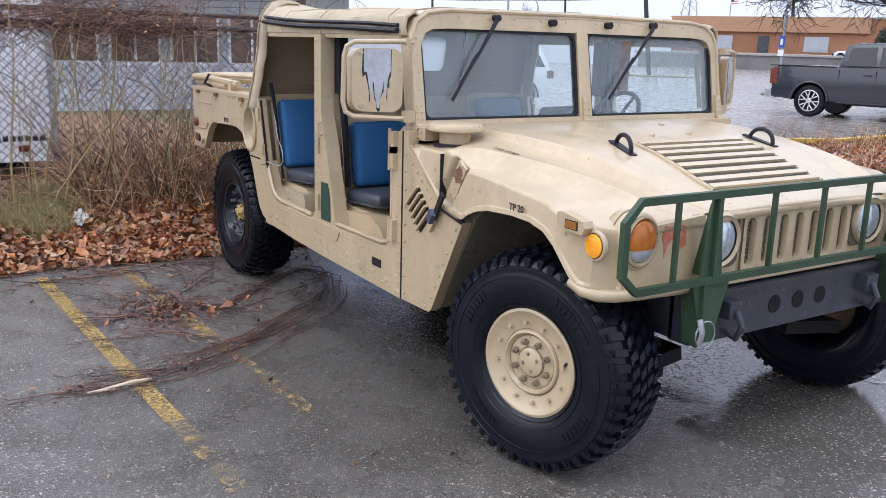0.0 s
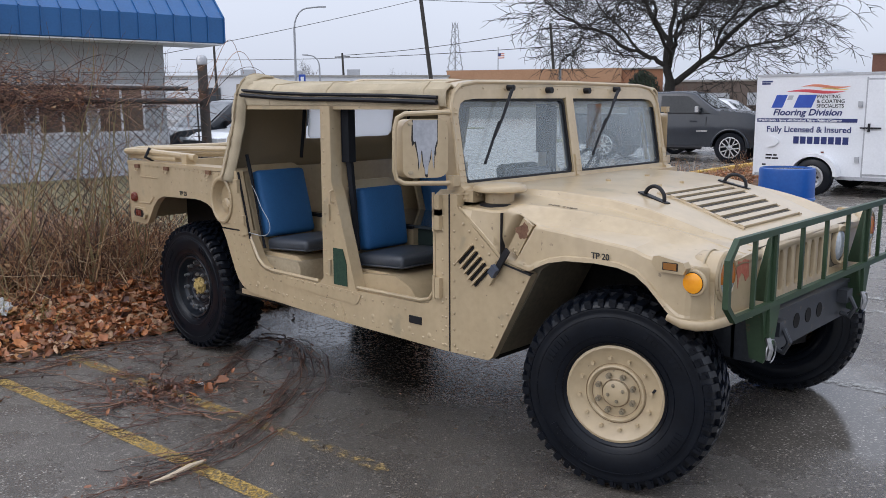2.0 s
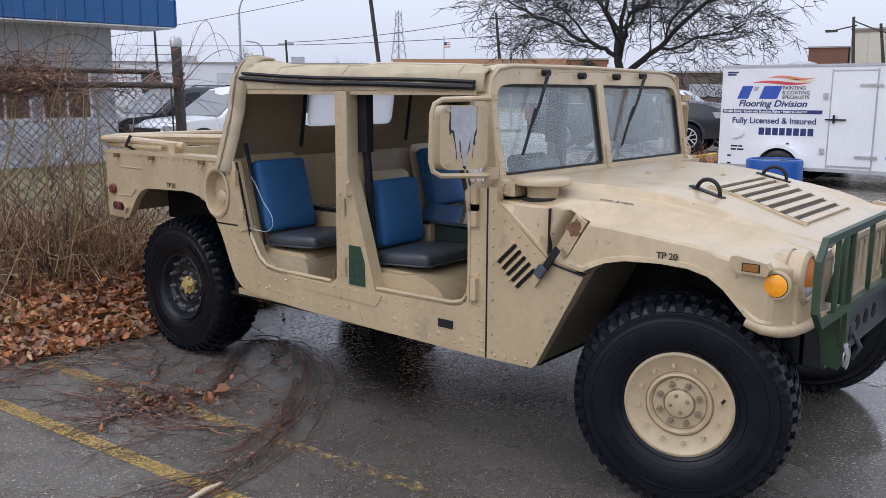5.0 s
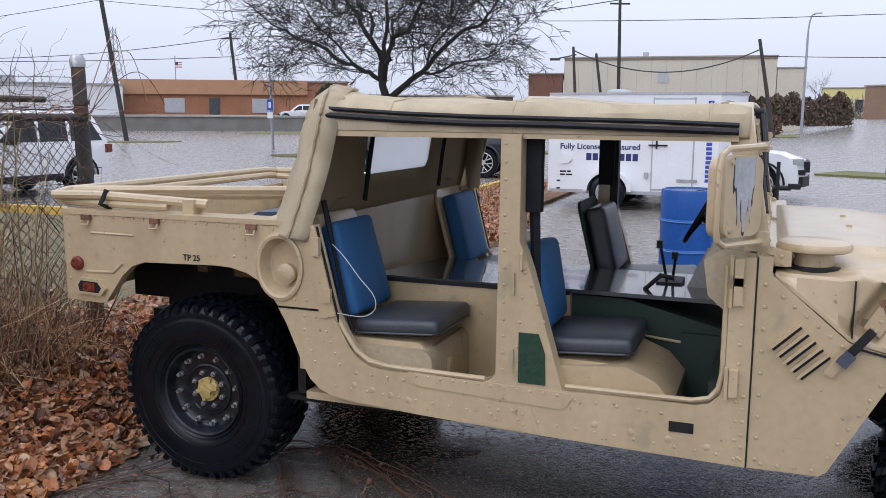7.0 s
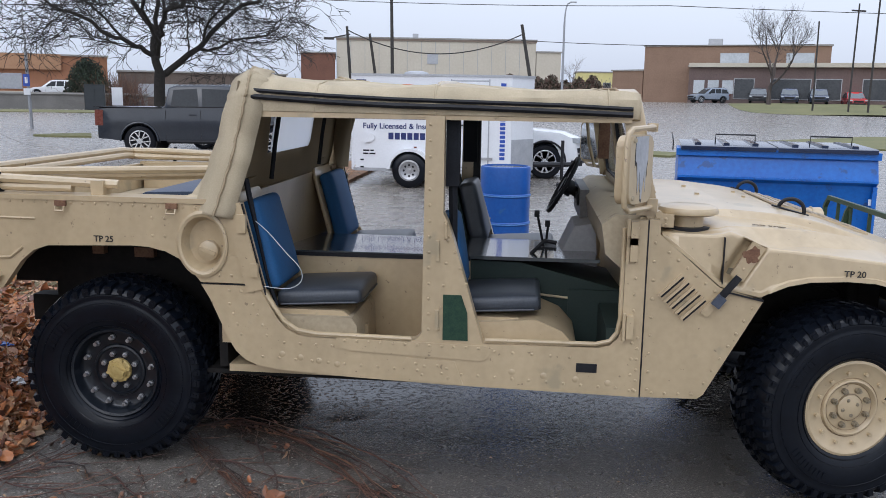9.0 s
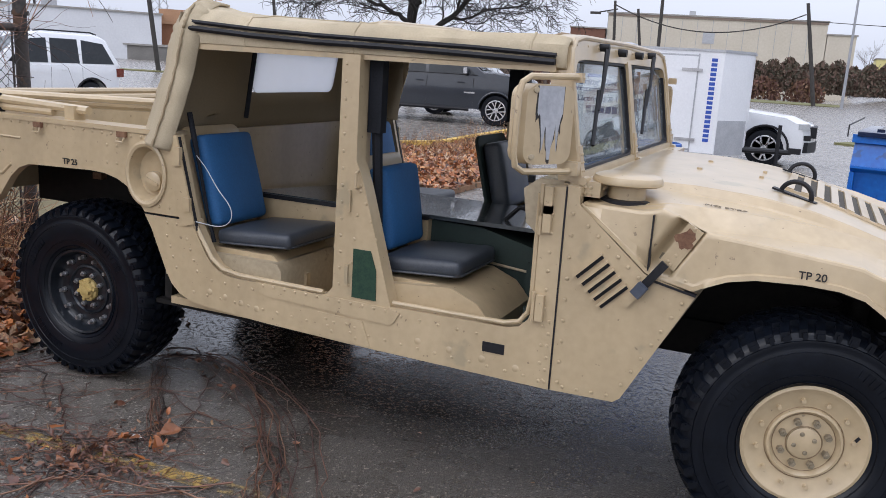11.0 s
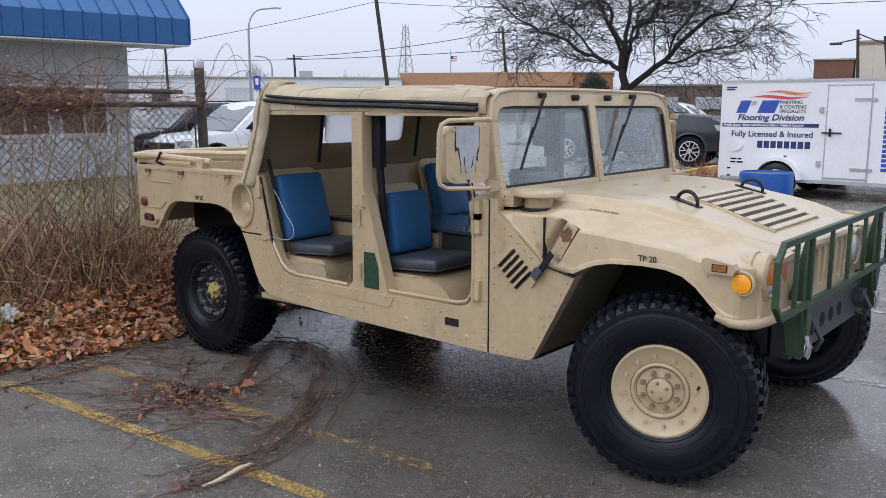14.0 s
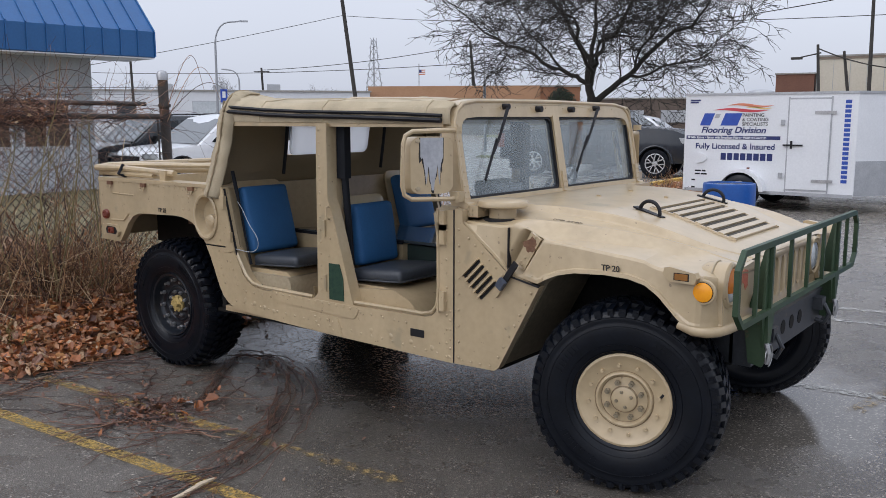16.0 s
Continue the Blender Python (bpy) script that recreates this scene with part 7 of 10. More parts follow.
tagged(new("tall_canes", sticks("tall_canes", lines, palette("tan_canes", [(0.36, 0.27, 0.14), (0.28, 0.22, 0.10), (0.22, 0.18, 0.08), (0.40, 0.30, 0.17)], 0.7), 5)), "tall dry tan canes growing through the fence", "canes", kind="stuff")
lines = []
for i in range(1900):
    y, x = rng.uniform(-3.6, 0.25), rng.gauss(-1.9, 0.14)
    top = rng.random() < 0.68
    z = 1.62 + abs(rng.gauss(0, 0.12)) if top else rng.uniform(0.5, 1.75)
    if (y > -0.6 and rng.random() < 0.78) or (y < -1.85 and rng.random() < (0.55 if top else 0.90)):
        continue
    lines.append((wander((x, y, z), (rng.gauss(0, 0.25), rng.gauss(0, 1), rng.gauss(0.0, 0.4)), 0.075, 8, 0.24, 0.02), rng.uniform(0.0015, 0.0036), 0.0009))
for i in range(800):
    y = rng.uniform(-2.9, -0.85)
    lines.append((wander((rng.gauss(-1.92, 0.15), y, 1.66 + abs(rng.gauss(0, 0.12))), (rng.gauss(0, 0.5), rng.gauss(0, 1), rng.gauss(0, 0.35)), 0.05, 6, 0.36), rng.uniform(0.0018, 0.0040), 0.001))
for y, hgt in ((-0.28, 0.36), (-0.10, 0.40), (-0.75, 0.42), (-1.1, 0.55), (-0.5, 0.30), (-1.5, 0.45)):
    lines.append((wander((-1.88, y, 1.7), (rng.gauss(0, 0.1), rng.gauss(0.1, 0.2), 1), hgt / 6, 7, 0.10), 0.004, 0.0015))
for y0, y1, z0, zt in ((0.30, 0.95, 1.62, 2.16), (0.32, 0.75, 1.78, 2.26), (-1.2, -0.2, 1.75, 2.08), (-2.4, -1.3, 1.75, 2.1), (0.28, 1.15, 1.66, 2.02)):
    lines.append(([(-1.87 + 0.05 * math.sin(4 * t), y0 + (y1 - y0) * t, z0 + (zt - z0) * math.sin(math.pi * min(1, t * 0.86 + 0.02))) for t in [i / 14 for i in range(15)]], 0.0042, 0.0022))
for i in range(30):
    y0_, y1_ = rng.uniform(-2.6, 0.0), 0.0
    y1_ = y0_ + rng.choice((-1, 1)) * rng.uniform(0.5, 1.5)
    zl, zt_ = rng.uniform(0.3, 1.3), rng.uniform(1.2, 1.95)
    if max(y0_, y1_) < 0.2:
        lines.append(([(-1.86 + 0.03 * math.sin(5 * t + i), y0_ + (y1_ - y0_) * t + 0.03 * math.sin(9 * t + i), zl + (zt_ - zl) * math.sin(2.2 * t) + 0.02 * math.sin(14 * t + 2 * i)) for t in [q / 14 for q in range(15)]], rng.uniform(0.003, 0.0055), 0.0016))
tagged(new("climbing_vines", sticks("climbing_vines", lines, VINE)), "tangle of bare reddish vines over the fence", "vines", kind="stuff")
vl = []
for i in range(620):
    y = rng.uniform(-2.6, -0.70)
    vl.append((rng.gauss(-1.9, 0.09), y, 1.64 + abs(rng.gauss(0, 0.12))))
vl += [(rng.gauss(-1.75, 0.16), rng.uniform(-1.9, 0.1), 0.22 + abs(rng.gauss(0, 0.28))) for i in range(420)]
tagged(new("vine_leaves", leaf_mesh(vl, palette("withered_leaves", [(0.28, 0.12, 0.06), (0.42, 0.20, 0.09), (0.14, 0.07, 0.045), (0.34, 0.16, 0.075), (0.46, 0.30, 0.16)], 0.7), "vine_leaves", (0.02, 0.055))), "withered brown leaves in the vines", "leaves", kind="stuff")
lines = []
for i in range(12000):
    x, y = rng.uniform(-2.8, -0.95), rng.uniform(-4.8, -1.60)
    patch = math.exp(-((x + 1.45) / 0.42) ** 2 - ((y + 2.05) / 0.30) ** 2)
    if noise.noise(Vector((x * 1.4, y * 1.4, 5))) + 0.9 * patch < 0.10:
        continue
    lines.append((wander((x, y, bank_z(x, y) + 0.02), (rng.gauss(0, 0.6), rng.gauss(0, 0.6), 1), rng.uniform(0.040, 0.068), 4, 0.22, 0.14), 0.0026, 0.0006))
tagged(new("grass_tufts", sticks("grass_tufts", lines, GRASS)), "sparse yellow-green grass among the leaves", "grass", kind="stuff")

WET_VINE = palette("wet_dark_red_vines", [(0.115, 0.055, 0.038), (0.17, 0.080, 0.050), (0.070, 0.034, 0.027), (0.026, 0.019, 0.018), (0.085, 0.042, 0.032), (0.035, 0.023, 0.021), (0.21, 0.11, 0.065), (0.13, 0.055, 0.032)], 0.45)
# broken vines lying on the asphalt: a bundle curving out from the rear wheel, and loose ones
ARC = [(0.06, -0.74), (0.18, -0.57), (0.40, -0.55), (0.74, -0.74), (1.10, -1.02), (1.38, -1.36), (1.52, -1.60), (1.62, -1.84), (1.69, -2.06), (1.73, -2.24), (1.71, -2.42), (1.62, -2.60)]


def arc_at(t):
    t = max(0.0, min(0.9999, t)) * (len(ARC) - 1)
    i, f = int(t), t - int(t)
    return Vector((*ARC[i], 0)).lerp(Vector((*ARC[i + 1], 0)), f)


def forked(a, b, r, twigs, wob=0.035, lift=0.008):
    """A crooked branch on the ground from a to b with short side twigs, thinning to its tip."""
    a, b = Vector((*a, 0)), Vector((*b, 0))
    d = b - a
    n_ = Vector((-d.y, d.x, 0)).normalized()
    k = max(5, int(d.length / 0.07))
    o, pts = 0.0, []
    for i in range(k + 1):
        o += rng.gauss(0, wob * 0.45)
        pts.append(a + d * (i / k) + n_ * o + Vector((0, 0, 0.004 + r + abs(rng.gauss(0, lift)))))
    out = [([tuple(p) for p in pts], r, r * 0.4)]
    for i in range(twigs):
        j = rng.randint(1, k - 1)
        turn = rng.choice((-1, 1)) * rng.uniform(0.4, 1.1)
        td = (Matrix.Rotation(turn, 3, "Z") @ d.normalized())
        tw = wander(pts[j], td, rng.uniform(0.018, 0.04), rng.randint(3, 8), 0.16)
        out.append(([(x, y, 0.004 + abs(z) * 0.5) for x, y, z in tw], r * 0.6, r * 0.25))
    return out


lines = []
for i in range(22):
    long = i < 9
    a0 = rng.uniform(0, 0.35) if long else rng.uniform(0, 0.8)
    a1 = min(1.0, a0 + (rng.uniform(0.45, 0.75) if long else rng.uniform(0.15, 0.4)))
    side, drift = rng.gauss(0, 0.055 if long else 0.09), rng.gauss(0, 0.09)
    pts = []
    k_ = 22 if long else 12
    for k in range(k_ + 1):
        t = a0 + (a1 - a0) * k / k_
        c, d = arc_at(t), (arc_at(t + 0.02) - arc_at(t - 0.02)).normalized()
        o = side + drift * k / k_ + 0.028 * math.sin(k * 0.45 + i) + rng.gauss(0, 0.007)
        pts.append((c.x - d.y * o, c.y + d.x * o, 0.007 + 0.02 * abs(math.sin(k * 0.33 + 2.1 * i)) * (1 if long else 0.4)))
    lines.append((pts, rng.uniform(0.0022, 0.0048), 0.0015))
    for q in range(3):
        j = rng.randint(2, k_ - 2)
        d = Vector(pts[j + 1]) - Vector(pts[j])
        tw = wander(pts[j], Matrix.Rotation(rng.choice((-1, 1)) * rng.uniform(0.3, 0.8), 3, "Z") @ d.normalized(), 0.035, rng.randint(3, 7), 0.14)
        lines.append(([(x, y, 0.005 + abs(z) * 0.5) for x, y, z in tw], 0.0020, 0.0009))
# a second strand from the wheel to the heap, and stems fanning out of the bundle's end
for i in range(9):
    j = [rng.gauss(0, 0.03) for q in range(6)]
    for a, b in (((0.16 + j[0], -0.70 + j[1]), (0.50 + j[2], -1.08 + j[3])), ((0.50 + j[2], -1.08 + j[3]), (0.82 + j[4], -1.44 + j[5]))):
        lines += forked(a, b, rng.uniform(0.0022, 0.0040), 2, 0.025)
for i in range(9):
    a = arc_at(rng.uniform(0.66, 0.86))
    lines += forked((a.x, a.y), (a.x - rng.uniform(-0.05, 0.22), a.y - rng.uniform(0.28, 0.55)), rng.uniform(0.0022, 0.0042), 3, 0.03)
for a, b, r in (((0.37, -1.91), (-0.36, -1.97), 0.0035), ((0.32, -1.99), (-0.16, -2.30), 0.0035), ((0.74, -1.86), (0.62, -2.26), 0.0045), ((0.72, -1.88), (0.40, -2.20), 0.0040), ((-0.42, -1.02), (0.24, -1.38), 0.0040), ((-0.40, -1.36), (0.62, -1.50), 0.0035),
                ((0.0, -1.18), (0.92, -1.72), 0.0040), ((1.36, -1.74), (0.74, -1.92), 0.0040), ((1.32, -1.58), (0.92, -2.02), 0.0040), ((0.40, -0.98), (1.32, -1.24), 0.0035), ((0.55, -0.72), (0.88, -1.38), 0.0035), ((0.20, -1.62), (0.95, -1.58), 0.0035),
                ((0.74, -1.80), (0.30, -2.02), 0.0035), ((0.80, -1.70), (0.10, -1.72), 0.0030), ((0.66, -1.86), (0.86, -2.24), 0.0035), ((1.10, -1.95), (1.02, -2.30), 0.0030), ((-0.55, -0.70), (0.10, -1.00), 0.0045), ((-0.62, -1.60), (-0.30, -0.95), 0.0050), ((-0.55, -2.1), (-0.62, -1.4), 0.0050)):
    lines += forked(a, b, r * 1.2, rng.randint(5, 8))
for i in range(80):
    a = (rng.gauss(0.70, 0.20), rng.gauss(-1.70, 0.13))
    lines += forked(a, (a[0] + rng.gauss(0, 0.18), a[1] + rng.gauss(0, 0.14)), rng.uniform(0.0016, 0.0034), 2, 0.03)
for i in range(34):
    a = (rng.gauss(0.55, 0.5), rng.gauss(-1.40, 0.36))
    lines += forked(a, (a[0] + rng.gauss(0.05, 0.28), a[1] + rng.gauss(0, 0.22)), rng.uniform(0.0016, 0.0034), 2)
for i in range(60):
    pts = wander((rng.uniform(-0.80, -0.30), rng.uniform(-2.6, -0.3), 0.02), (rng.gauss(0.2, 0.5), rng.gauss(0, 1), 0), 0.08, 8, 0.14)
    lines.append(([(x, y, 0.006 + abs(z - 0.02) * 0.3) for x, y, z in pts], rng.uniform(0.002, 0.005), 0.0012))
tagged(new("broken_vines", sticks("broken_vines", lines, WET_VINE, 4)), "broken reddish vines lying on the asphalt", "twigs", kind="stuff")
solo("peeled_stick", tube([(1.745, -2.06, 0.016), (1.755, -2.15, 0.020), (1.775, -2.26, 0.014), (1.765, -2.355, 0.010)], [0.006, 0.012, 0.011, 0.004], 7), surface("peeled_wood", (0.48, 0.38, 0.26), (0.58, 0.48, 0.35), (0.6, 0.8), 10, 60, 0.2), "pale stick stripped of bark on the asphalt", "stick")
spots = []
for i in range(460):
    c = arc_at(rng.random()) if i < 150 else (Vector((rng.gauss(0.72, 0.15), rng.gauss(-1.74, 0.09), 0)) if i < 400 else Vector((rng.gauss(0.62, 0.30), rng.gauss(-1.58, 0.20), 0)))
    spots.append((c.x + rng.gauss(0, 0.06), c.y + rng.gauss(0, 0.06), rng.uniform(0.006, 0.03)))
tagged(new("leaf_debris", leaf_mesh(spots, palette("wet_leaf_debris", [(0.10, 0.042, 0.028), (0.15, 0.062, 0.036), (0.24, 0.10, 0.05), (0.07, 0.034, 0.026), (0.17, 0.078, 0.042)], 0.4), "leaf_debris", (0.014, 0.046))), "wet brown leaf debris caught in the vines", "leaves", kind="stuff")


def crumple(name, at, size, material, label, category, seed):
    bm = bmesh.new()
    bmesh.ops.create_icosphere(bm, subdivisions=3, radius=1.0)
    for v in bm.verts:
        f = 0.65 + 0.8 * noise.noise(v.co * 1.6 + Vector((seed, 0, 0))) + 0.25 * noise.noise(v.co * 4.5 + Vector((0, seed, 0)))
        v.co = Vector((v.co.x * size[0], v.co.y * size[1], max(-0.3, v.co.z) * size[2])) * f + Vector(at)
    return solo(name, bm, material, label, category, smooth=20)


PAPER = surface("grey_white_plastic", (0.40, 0.40, 0.41), (0.60, 0.60, 0.61), (0.3, 0.5), 12, 60, 0.3)
crumple("plastic_bag", (-1.31, -1.83, bank_z(-1.31, -1.83) + 0.04), (0.10, 0.07, 0.085), PAPER, "crumpled white plastic bag on the leaves", "litter", 1)
crumple("plastic_bag", (-1.62, -2.00, bank_z(-1.62, -2.00) + 0.03), (0.10, 0.05, 0.05), PAPER, "torn white plastic scrap on the grass", "litter", 4)
crumple("paper_scrap", (-0.95, -0.35, bank_z(-0.95, -0.35) + 0.05), (0.05, 0.04, 0.03), PAPER, "small white paper scrap among leaves", "litter", 7)
crumple("blue_wrapper", (-1.25, 0.02, bank_z(-1.25, 0.02) + 0.06), (0.05, 0.03, 0.02), surface("blue_wrapper", (0.03, 0.09, 0.30), (0.06, 0.14, 0.4), (0.3, 0.5)), "crumpled blue wrapper among leaves", "litter", 9)
crumple("paper_scrap", (0.72, -1.45, 0.012), (0.035, 0.018, 0.008), PAPER, "small white paper scrap on the asphalt", "litter", 12)

# ---- fence ----
GALV = surface("weathered_galvanised", (0.028, 0.024, 0.022), (0.070, 0.058, 0.050), (0.5, 0.75), 6, 50, 0.2, 0.003, fleck=(0.10, 0.055, 0.03), fleck_at=0.58)
WIRE = surface("dull_fence_wire", (0.026, 0.025, 0.024), (0.060, 0.056, 0.053), (0.5, 0.7), 10, 60, 0)
fence = thing("chain_link_fence", "weathered chain-link fence with barbed wire, overgrown with vines", "fence", (-1.88, 0.32, 0))
for y, hgt, rr in ((0.0, 2.05, 0.045), (-3.05, 1.95, 0.035), (-6.1, 1.95, 0.035)):
    ps = part("post", tube([(0, y, 0.0), (-0.06 if y == 0 else 0, y, hgt)], rr, 14), GALV, fence, "rusty steel fence post")
    part("post_cap", lathe([(rr + 0.004, hgt - 0.02), (rr + 0.006, hgt + 0.03), (rr * 0.8, hgt + 0.06), (0.0005, hgt + 0.07)], (-0.06 if y == 0 else 0, y, 0), "z", 14), STEEL if y == 0 else GALV, ps)
for z in (0.55, 1.20, 1.70, 1.80):
    part("clamp", lathe([(0.055, z - 0.015), (0.055, z + 0.015)], (-0.055 * z / 2.05, 0, 0), "z", 14), GALV, fence)
part("top_rail", tube([(-0.045, 0, 1.70), (0.0, -2.0, 1.705), (0.0, -7, 1.70)], 0.026, 10), GALV, fence, "dark top rail")
part("second_rail", tube([(-0.42, 0.05, 1.82), (-0.40, -3.0, 1.825), (-0.40, -7, 1.82)], 0.022, 10), GALV, fence)
part("tension_bar", tube([(0.01, -0.10, 0.25), (-0.03, -0.09, 1.70)], 0.008, 6), GALV, fence)
wires = []
step, z0, z1 = 0.072, 0.20, 1.70
for i in range(int(7 / step) + 22):
    a = 0.0 - i * step
    for sg in (1, -1):
        pts = []
        for k in range(9):
            z = z0 + (z1 - z0) * k / 8
            y = (a + (z - z0) * 1.0 * sg) + (1.5 if sg < 0 else 0)
            pts.append((0.012 + 0.003 * sg, y, z))
        pts = [p for p in pts if -7 <= p[1] <= 0]
        if len(pts) > 1:
            wires.append((pts, 0.0029, 0.0029))
ob = new("wire_mesh", sticks("wire_mesh", wires, WIRE))
ob.parent = fence
tagged(ob, "diamond wire mesh", kind="stuff")
for k, (z, r) in enumerate(((1.80, 0.0022), (1.88, 0.0022), (1.95, 0.0022))):
    bw = [([(-0.06 + 0.02 * math.sin(y), -y, z + 0.015 * math.sin(y * 2.3 + k)) for y in [i * 0.35 for i in range(21)]], r, r)]
    for i in range(56):
        y = -0.125 * i
        p = (-0.06 + 0.02 * math.sin(-y), y, z + 0.015 * math.sin(-y * 2.3 + k))
        bw.append(([(p[0] + 0.01, p[1] - 0.006, p[2] + 0.014), p, (p[0] - 0.01, p[1] + 0.006, p[2] - 0.014)], 0.0015, 0.0012))
    ob = new("barbed_wire", sticks("barbed_wire", bw, WIRE))
    ob.parent = fence

# ---- things in the lot ----
WHITE = surface("white_panel_paint", (0.70, 0.71, 0.73), (0.77, 0.78, 0.80), (0.3, 0.42), 1.5, 30, 0.03, 0.002)
GREY_AL = surface("grey_trim", (0.36, 0.37, 0.39), (0.46, 0.47, 0.49), (0.35, 0.5), 6, 40, 0.05, metal=0.4)
NAVY = surface("navy_lettering", (0.012, 0.022, 0.11), (0.018, 0.03, 0.14), (0.4, 0.5), 10, 60, 0)
BLUE_LET = surface("blue_lettering", (0.02, 0.06, 0.35), (0.03, 0.09, 0.42), (0.4, 0.5), 10, 60, 0)


def on_side(x, z, y):
    """Pose for lettering on a wall that faces -y."""
    return Matrix(((1, 0, 0, x), (0, 0, -1, y), (0, 1, 0, z), (0, 0, 0, 1)))


TX0, TX1, TY = -1.585, 1.50, 11.85
tr = thing("cargo_trailer", "white enclosed cargo trailer with blue lettering, unhitched", "trailer", (0, TY, 0))
part("trailer_body", prism([(TX0, 0), (TX1, 0), (TX1 + 0.42, 0.62), (TX1 + 0.42, 1.24), (TX1, 1.86), (TX0, 1.86)], 0.33, 2.13, "z"), WHITE, tr, "white trailer body", bevel=0.012)
part("roof_edge", prism([(TX0 - 0.008, -0.012), (TX1 + 0.01, -0.012), (TX1 + 0.44, 0.62), (TX1 + 0.44, 1.24), (TX1 + 0.01, 1.872), (TX0 - 0.008, 1.872)], 2.12, 2.165, "z"), GREY_AL, tr, bevel=0.006)
part("bottom_rail", box(TX0, TX1, -0.006, 0.03, 0.30, 0.36), GREY_AL, tr)
part("corner_trim", box(TX0 - 0.006, TX0 + 0.03, -0.008, 0.03, 0.32, 2.12), WHITE, tr)
part("stone_guard", prism([(TX1 + 0.015, 0.012), (TX1 + 0.435, 0.615), (TX1 + 0.430, 0.622), (TX1 + 0.008, 0.02)], 0.34, 0.95, "z"), GREY_AL, tr, "grey aluminium stone guard")
dr = part("side_door", box(0.36, 1.06, -0.018, 0.0, 0.42, 2.03), WHITE, tr, "white side door")
for b in (box(0.335, 0.36, -0.012, 0.006, 0.36, 2.08), box(1.06, 1.085, -0.012, 0.006, 0.36, 2.08), box(0.36, 1.06, -0.012, 0.006, 2.03, 2.06), box(0.36, 1.06, -0.012, 0.006, 0.39, 0.42)):
    part("door_frame", b, GREY_AL, dr)
for z in (0.58, 1.80):
    part("strap_hinge", box(0.80, 1.16, -0.035, -0.018, z - 0.025, z + 0.025), STEEL, dr, bevel=0.004)
part("bar_lock", box(0.28, 0.62, -0.05, -0.02, 1.20, 1.225), BLACK, dr)
part("lock_hasp", box(0.41, 0.44, -0.06, -0.02, 1.15, 1.29), BLACK, dr)
for z in (0.66, 1.62):
    part("hinge_block", box(0.22, 0.29, -0.03, 0.0, z - 0.05, z + 0.05), GREY_AL, dr)
wx = -0.43
for sy in (-0.20, 1.86):
    tw = part("trailer_wheel", lathe([(0.20, 0.01), (0.205, -0.012), (0.175, -0.016), (0.15, 0.0), (0.05, 0.004), (0.045, -0.02), (0.0005, -0.022)], (wx, sy + 0.01, 0.335), "y", 24), STEEL, tr, "silver spoked trailer wheel")
    part("tyre", lathe([(0.20, 0.20), (0.30, 0.20), (0.335, 0.17), (0.335, 0.03), (0.30, 0.0), (0.21, -0.005), (0.195, 0.02)], (wx, sy, 0.335), "y", 28), RUBBER, tw)
    hb = bmesh.new()
    for i in range(8):
        a = 2 * math.pi * i / 8
        lathe([(0.022, 0.0), (0.022, -0.004)], (wx + 0.105 * math.cos(a), sy + 0.008, 0.335 + 0.105 * math.sin(a)), "y", 8, hb)
    part("wheel_holes", hb, BLACK, tw)
arch = [(wx + 0.44 * math.cos(math.pi * i / 14), 0.36 + 0.40 * math.sin(math.pi * i / 14)) for i in range(15)]
inn = [(wx + 0.37 * math.cos(math.pi * i / 14), 0.36 + 0.34 * math.sin(math.pi * i / 14)) for i in range(15)]
fb = bmesh.new()
for a, b, c, d in zip(arch, arch[1:], inn, inn[1:]):
    q = [fb.verts.new((p[0], -0.22, p[1])) for p in (a, b, d, c)] + [fb.verts.new((p[0], 0.012, p[1])) for p in (a, b, d, c)]
    for f in ((0, 1, 2, 3), (7, 6, 5, 4), (0, 4, 5, 1), (3, 2, 6, 7)):
        fb.faces.new([q[i] for i in f])
bmesh.ops.remove_doubles(fb, verts=fb.verts, dist=0.0005)
part("fender", fb, WHITE, tr)
part("wheel_house", prism(inn, -0.004, 0.0), BLACK, tr)
part("fuel_vent", prism([(-1.33, 0.84), (-1.20, 0.86), (-1.13, 0.92), (-1.14, 0.98), (-1.20, 1.02), (-1.30, 1.05), (-1.33, 1.02)], -0.03, 0.0), WHITE, tr, bevel=0.015)
part("marker_lamp", box(-0.36, -0.31, -0.015, 0.0, 0.76, 0.785), RED_LENS, tr)
for x, z, w in ((-1.36, 0.68, 0.12), (-1.22, 0.68, 0.07), (-1.36, 0.62, 0.10), (-1.24, 0.62, 0.12), (-1.42, 0.50, 0.07), (-1.42, 0.36, 0.07), (-1.50, 2.02, 0.20), (-1.50, 1.98, 0.16)):
    part("plate_bar", box(x, x + w, -0.004, -0.001, z, z + 0.03), BLACK if z < 1 else NAVY, tr)
part("tongue", tube([(TX1 + 0.3, 0.75, 0.42), (TX1 + 1.25, 0.92, 0.44)], 0.045, 8), BLACK, tr)
part("tongue", tube([(TX1 + 0.3, 1.10, 0.42), (TX1 + 1.25, 0.94, 0.44)], 0.045, 8), BLACK, tr)
jk = part("jack", tube([(TX1 + 1.02, 0.85, 0.12), (TX1 + 1.02, 0.85, 0.92)], 0.035, 10), BLACK, tr, "black tongue jack")
part("jack_foot", box(TX1 + 0.92, TX1 + 1.12, 0.75, 0.95, 0.0, 0.06), BLACK, jk)
part("coupler", box(TX1 + 1.2, TX1 + 1.42, 0.87, 0.99, 0.42, 0.52), BLACK, tr, bevel=0.02)
words("lettering", "Fully Licensed & Insured", 0.150, on_side(-1.37, 1.122, -0.004), NAVY, tr, 0.003, 1.02, label="dark blue lettering")
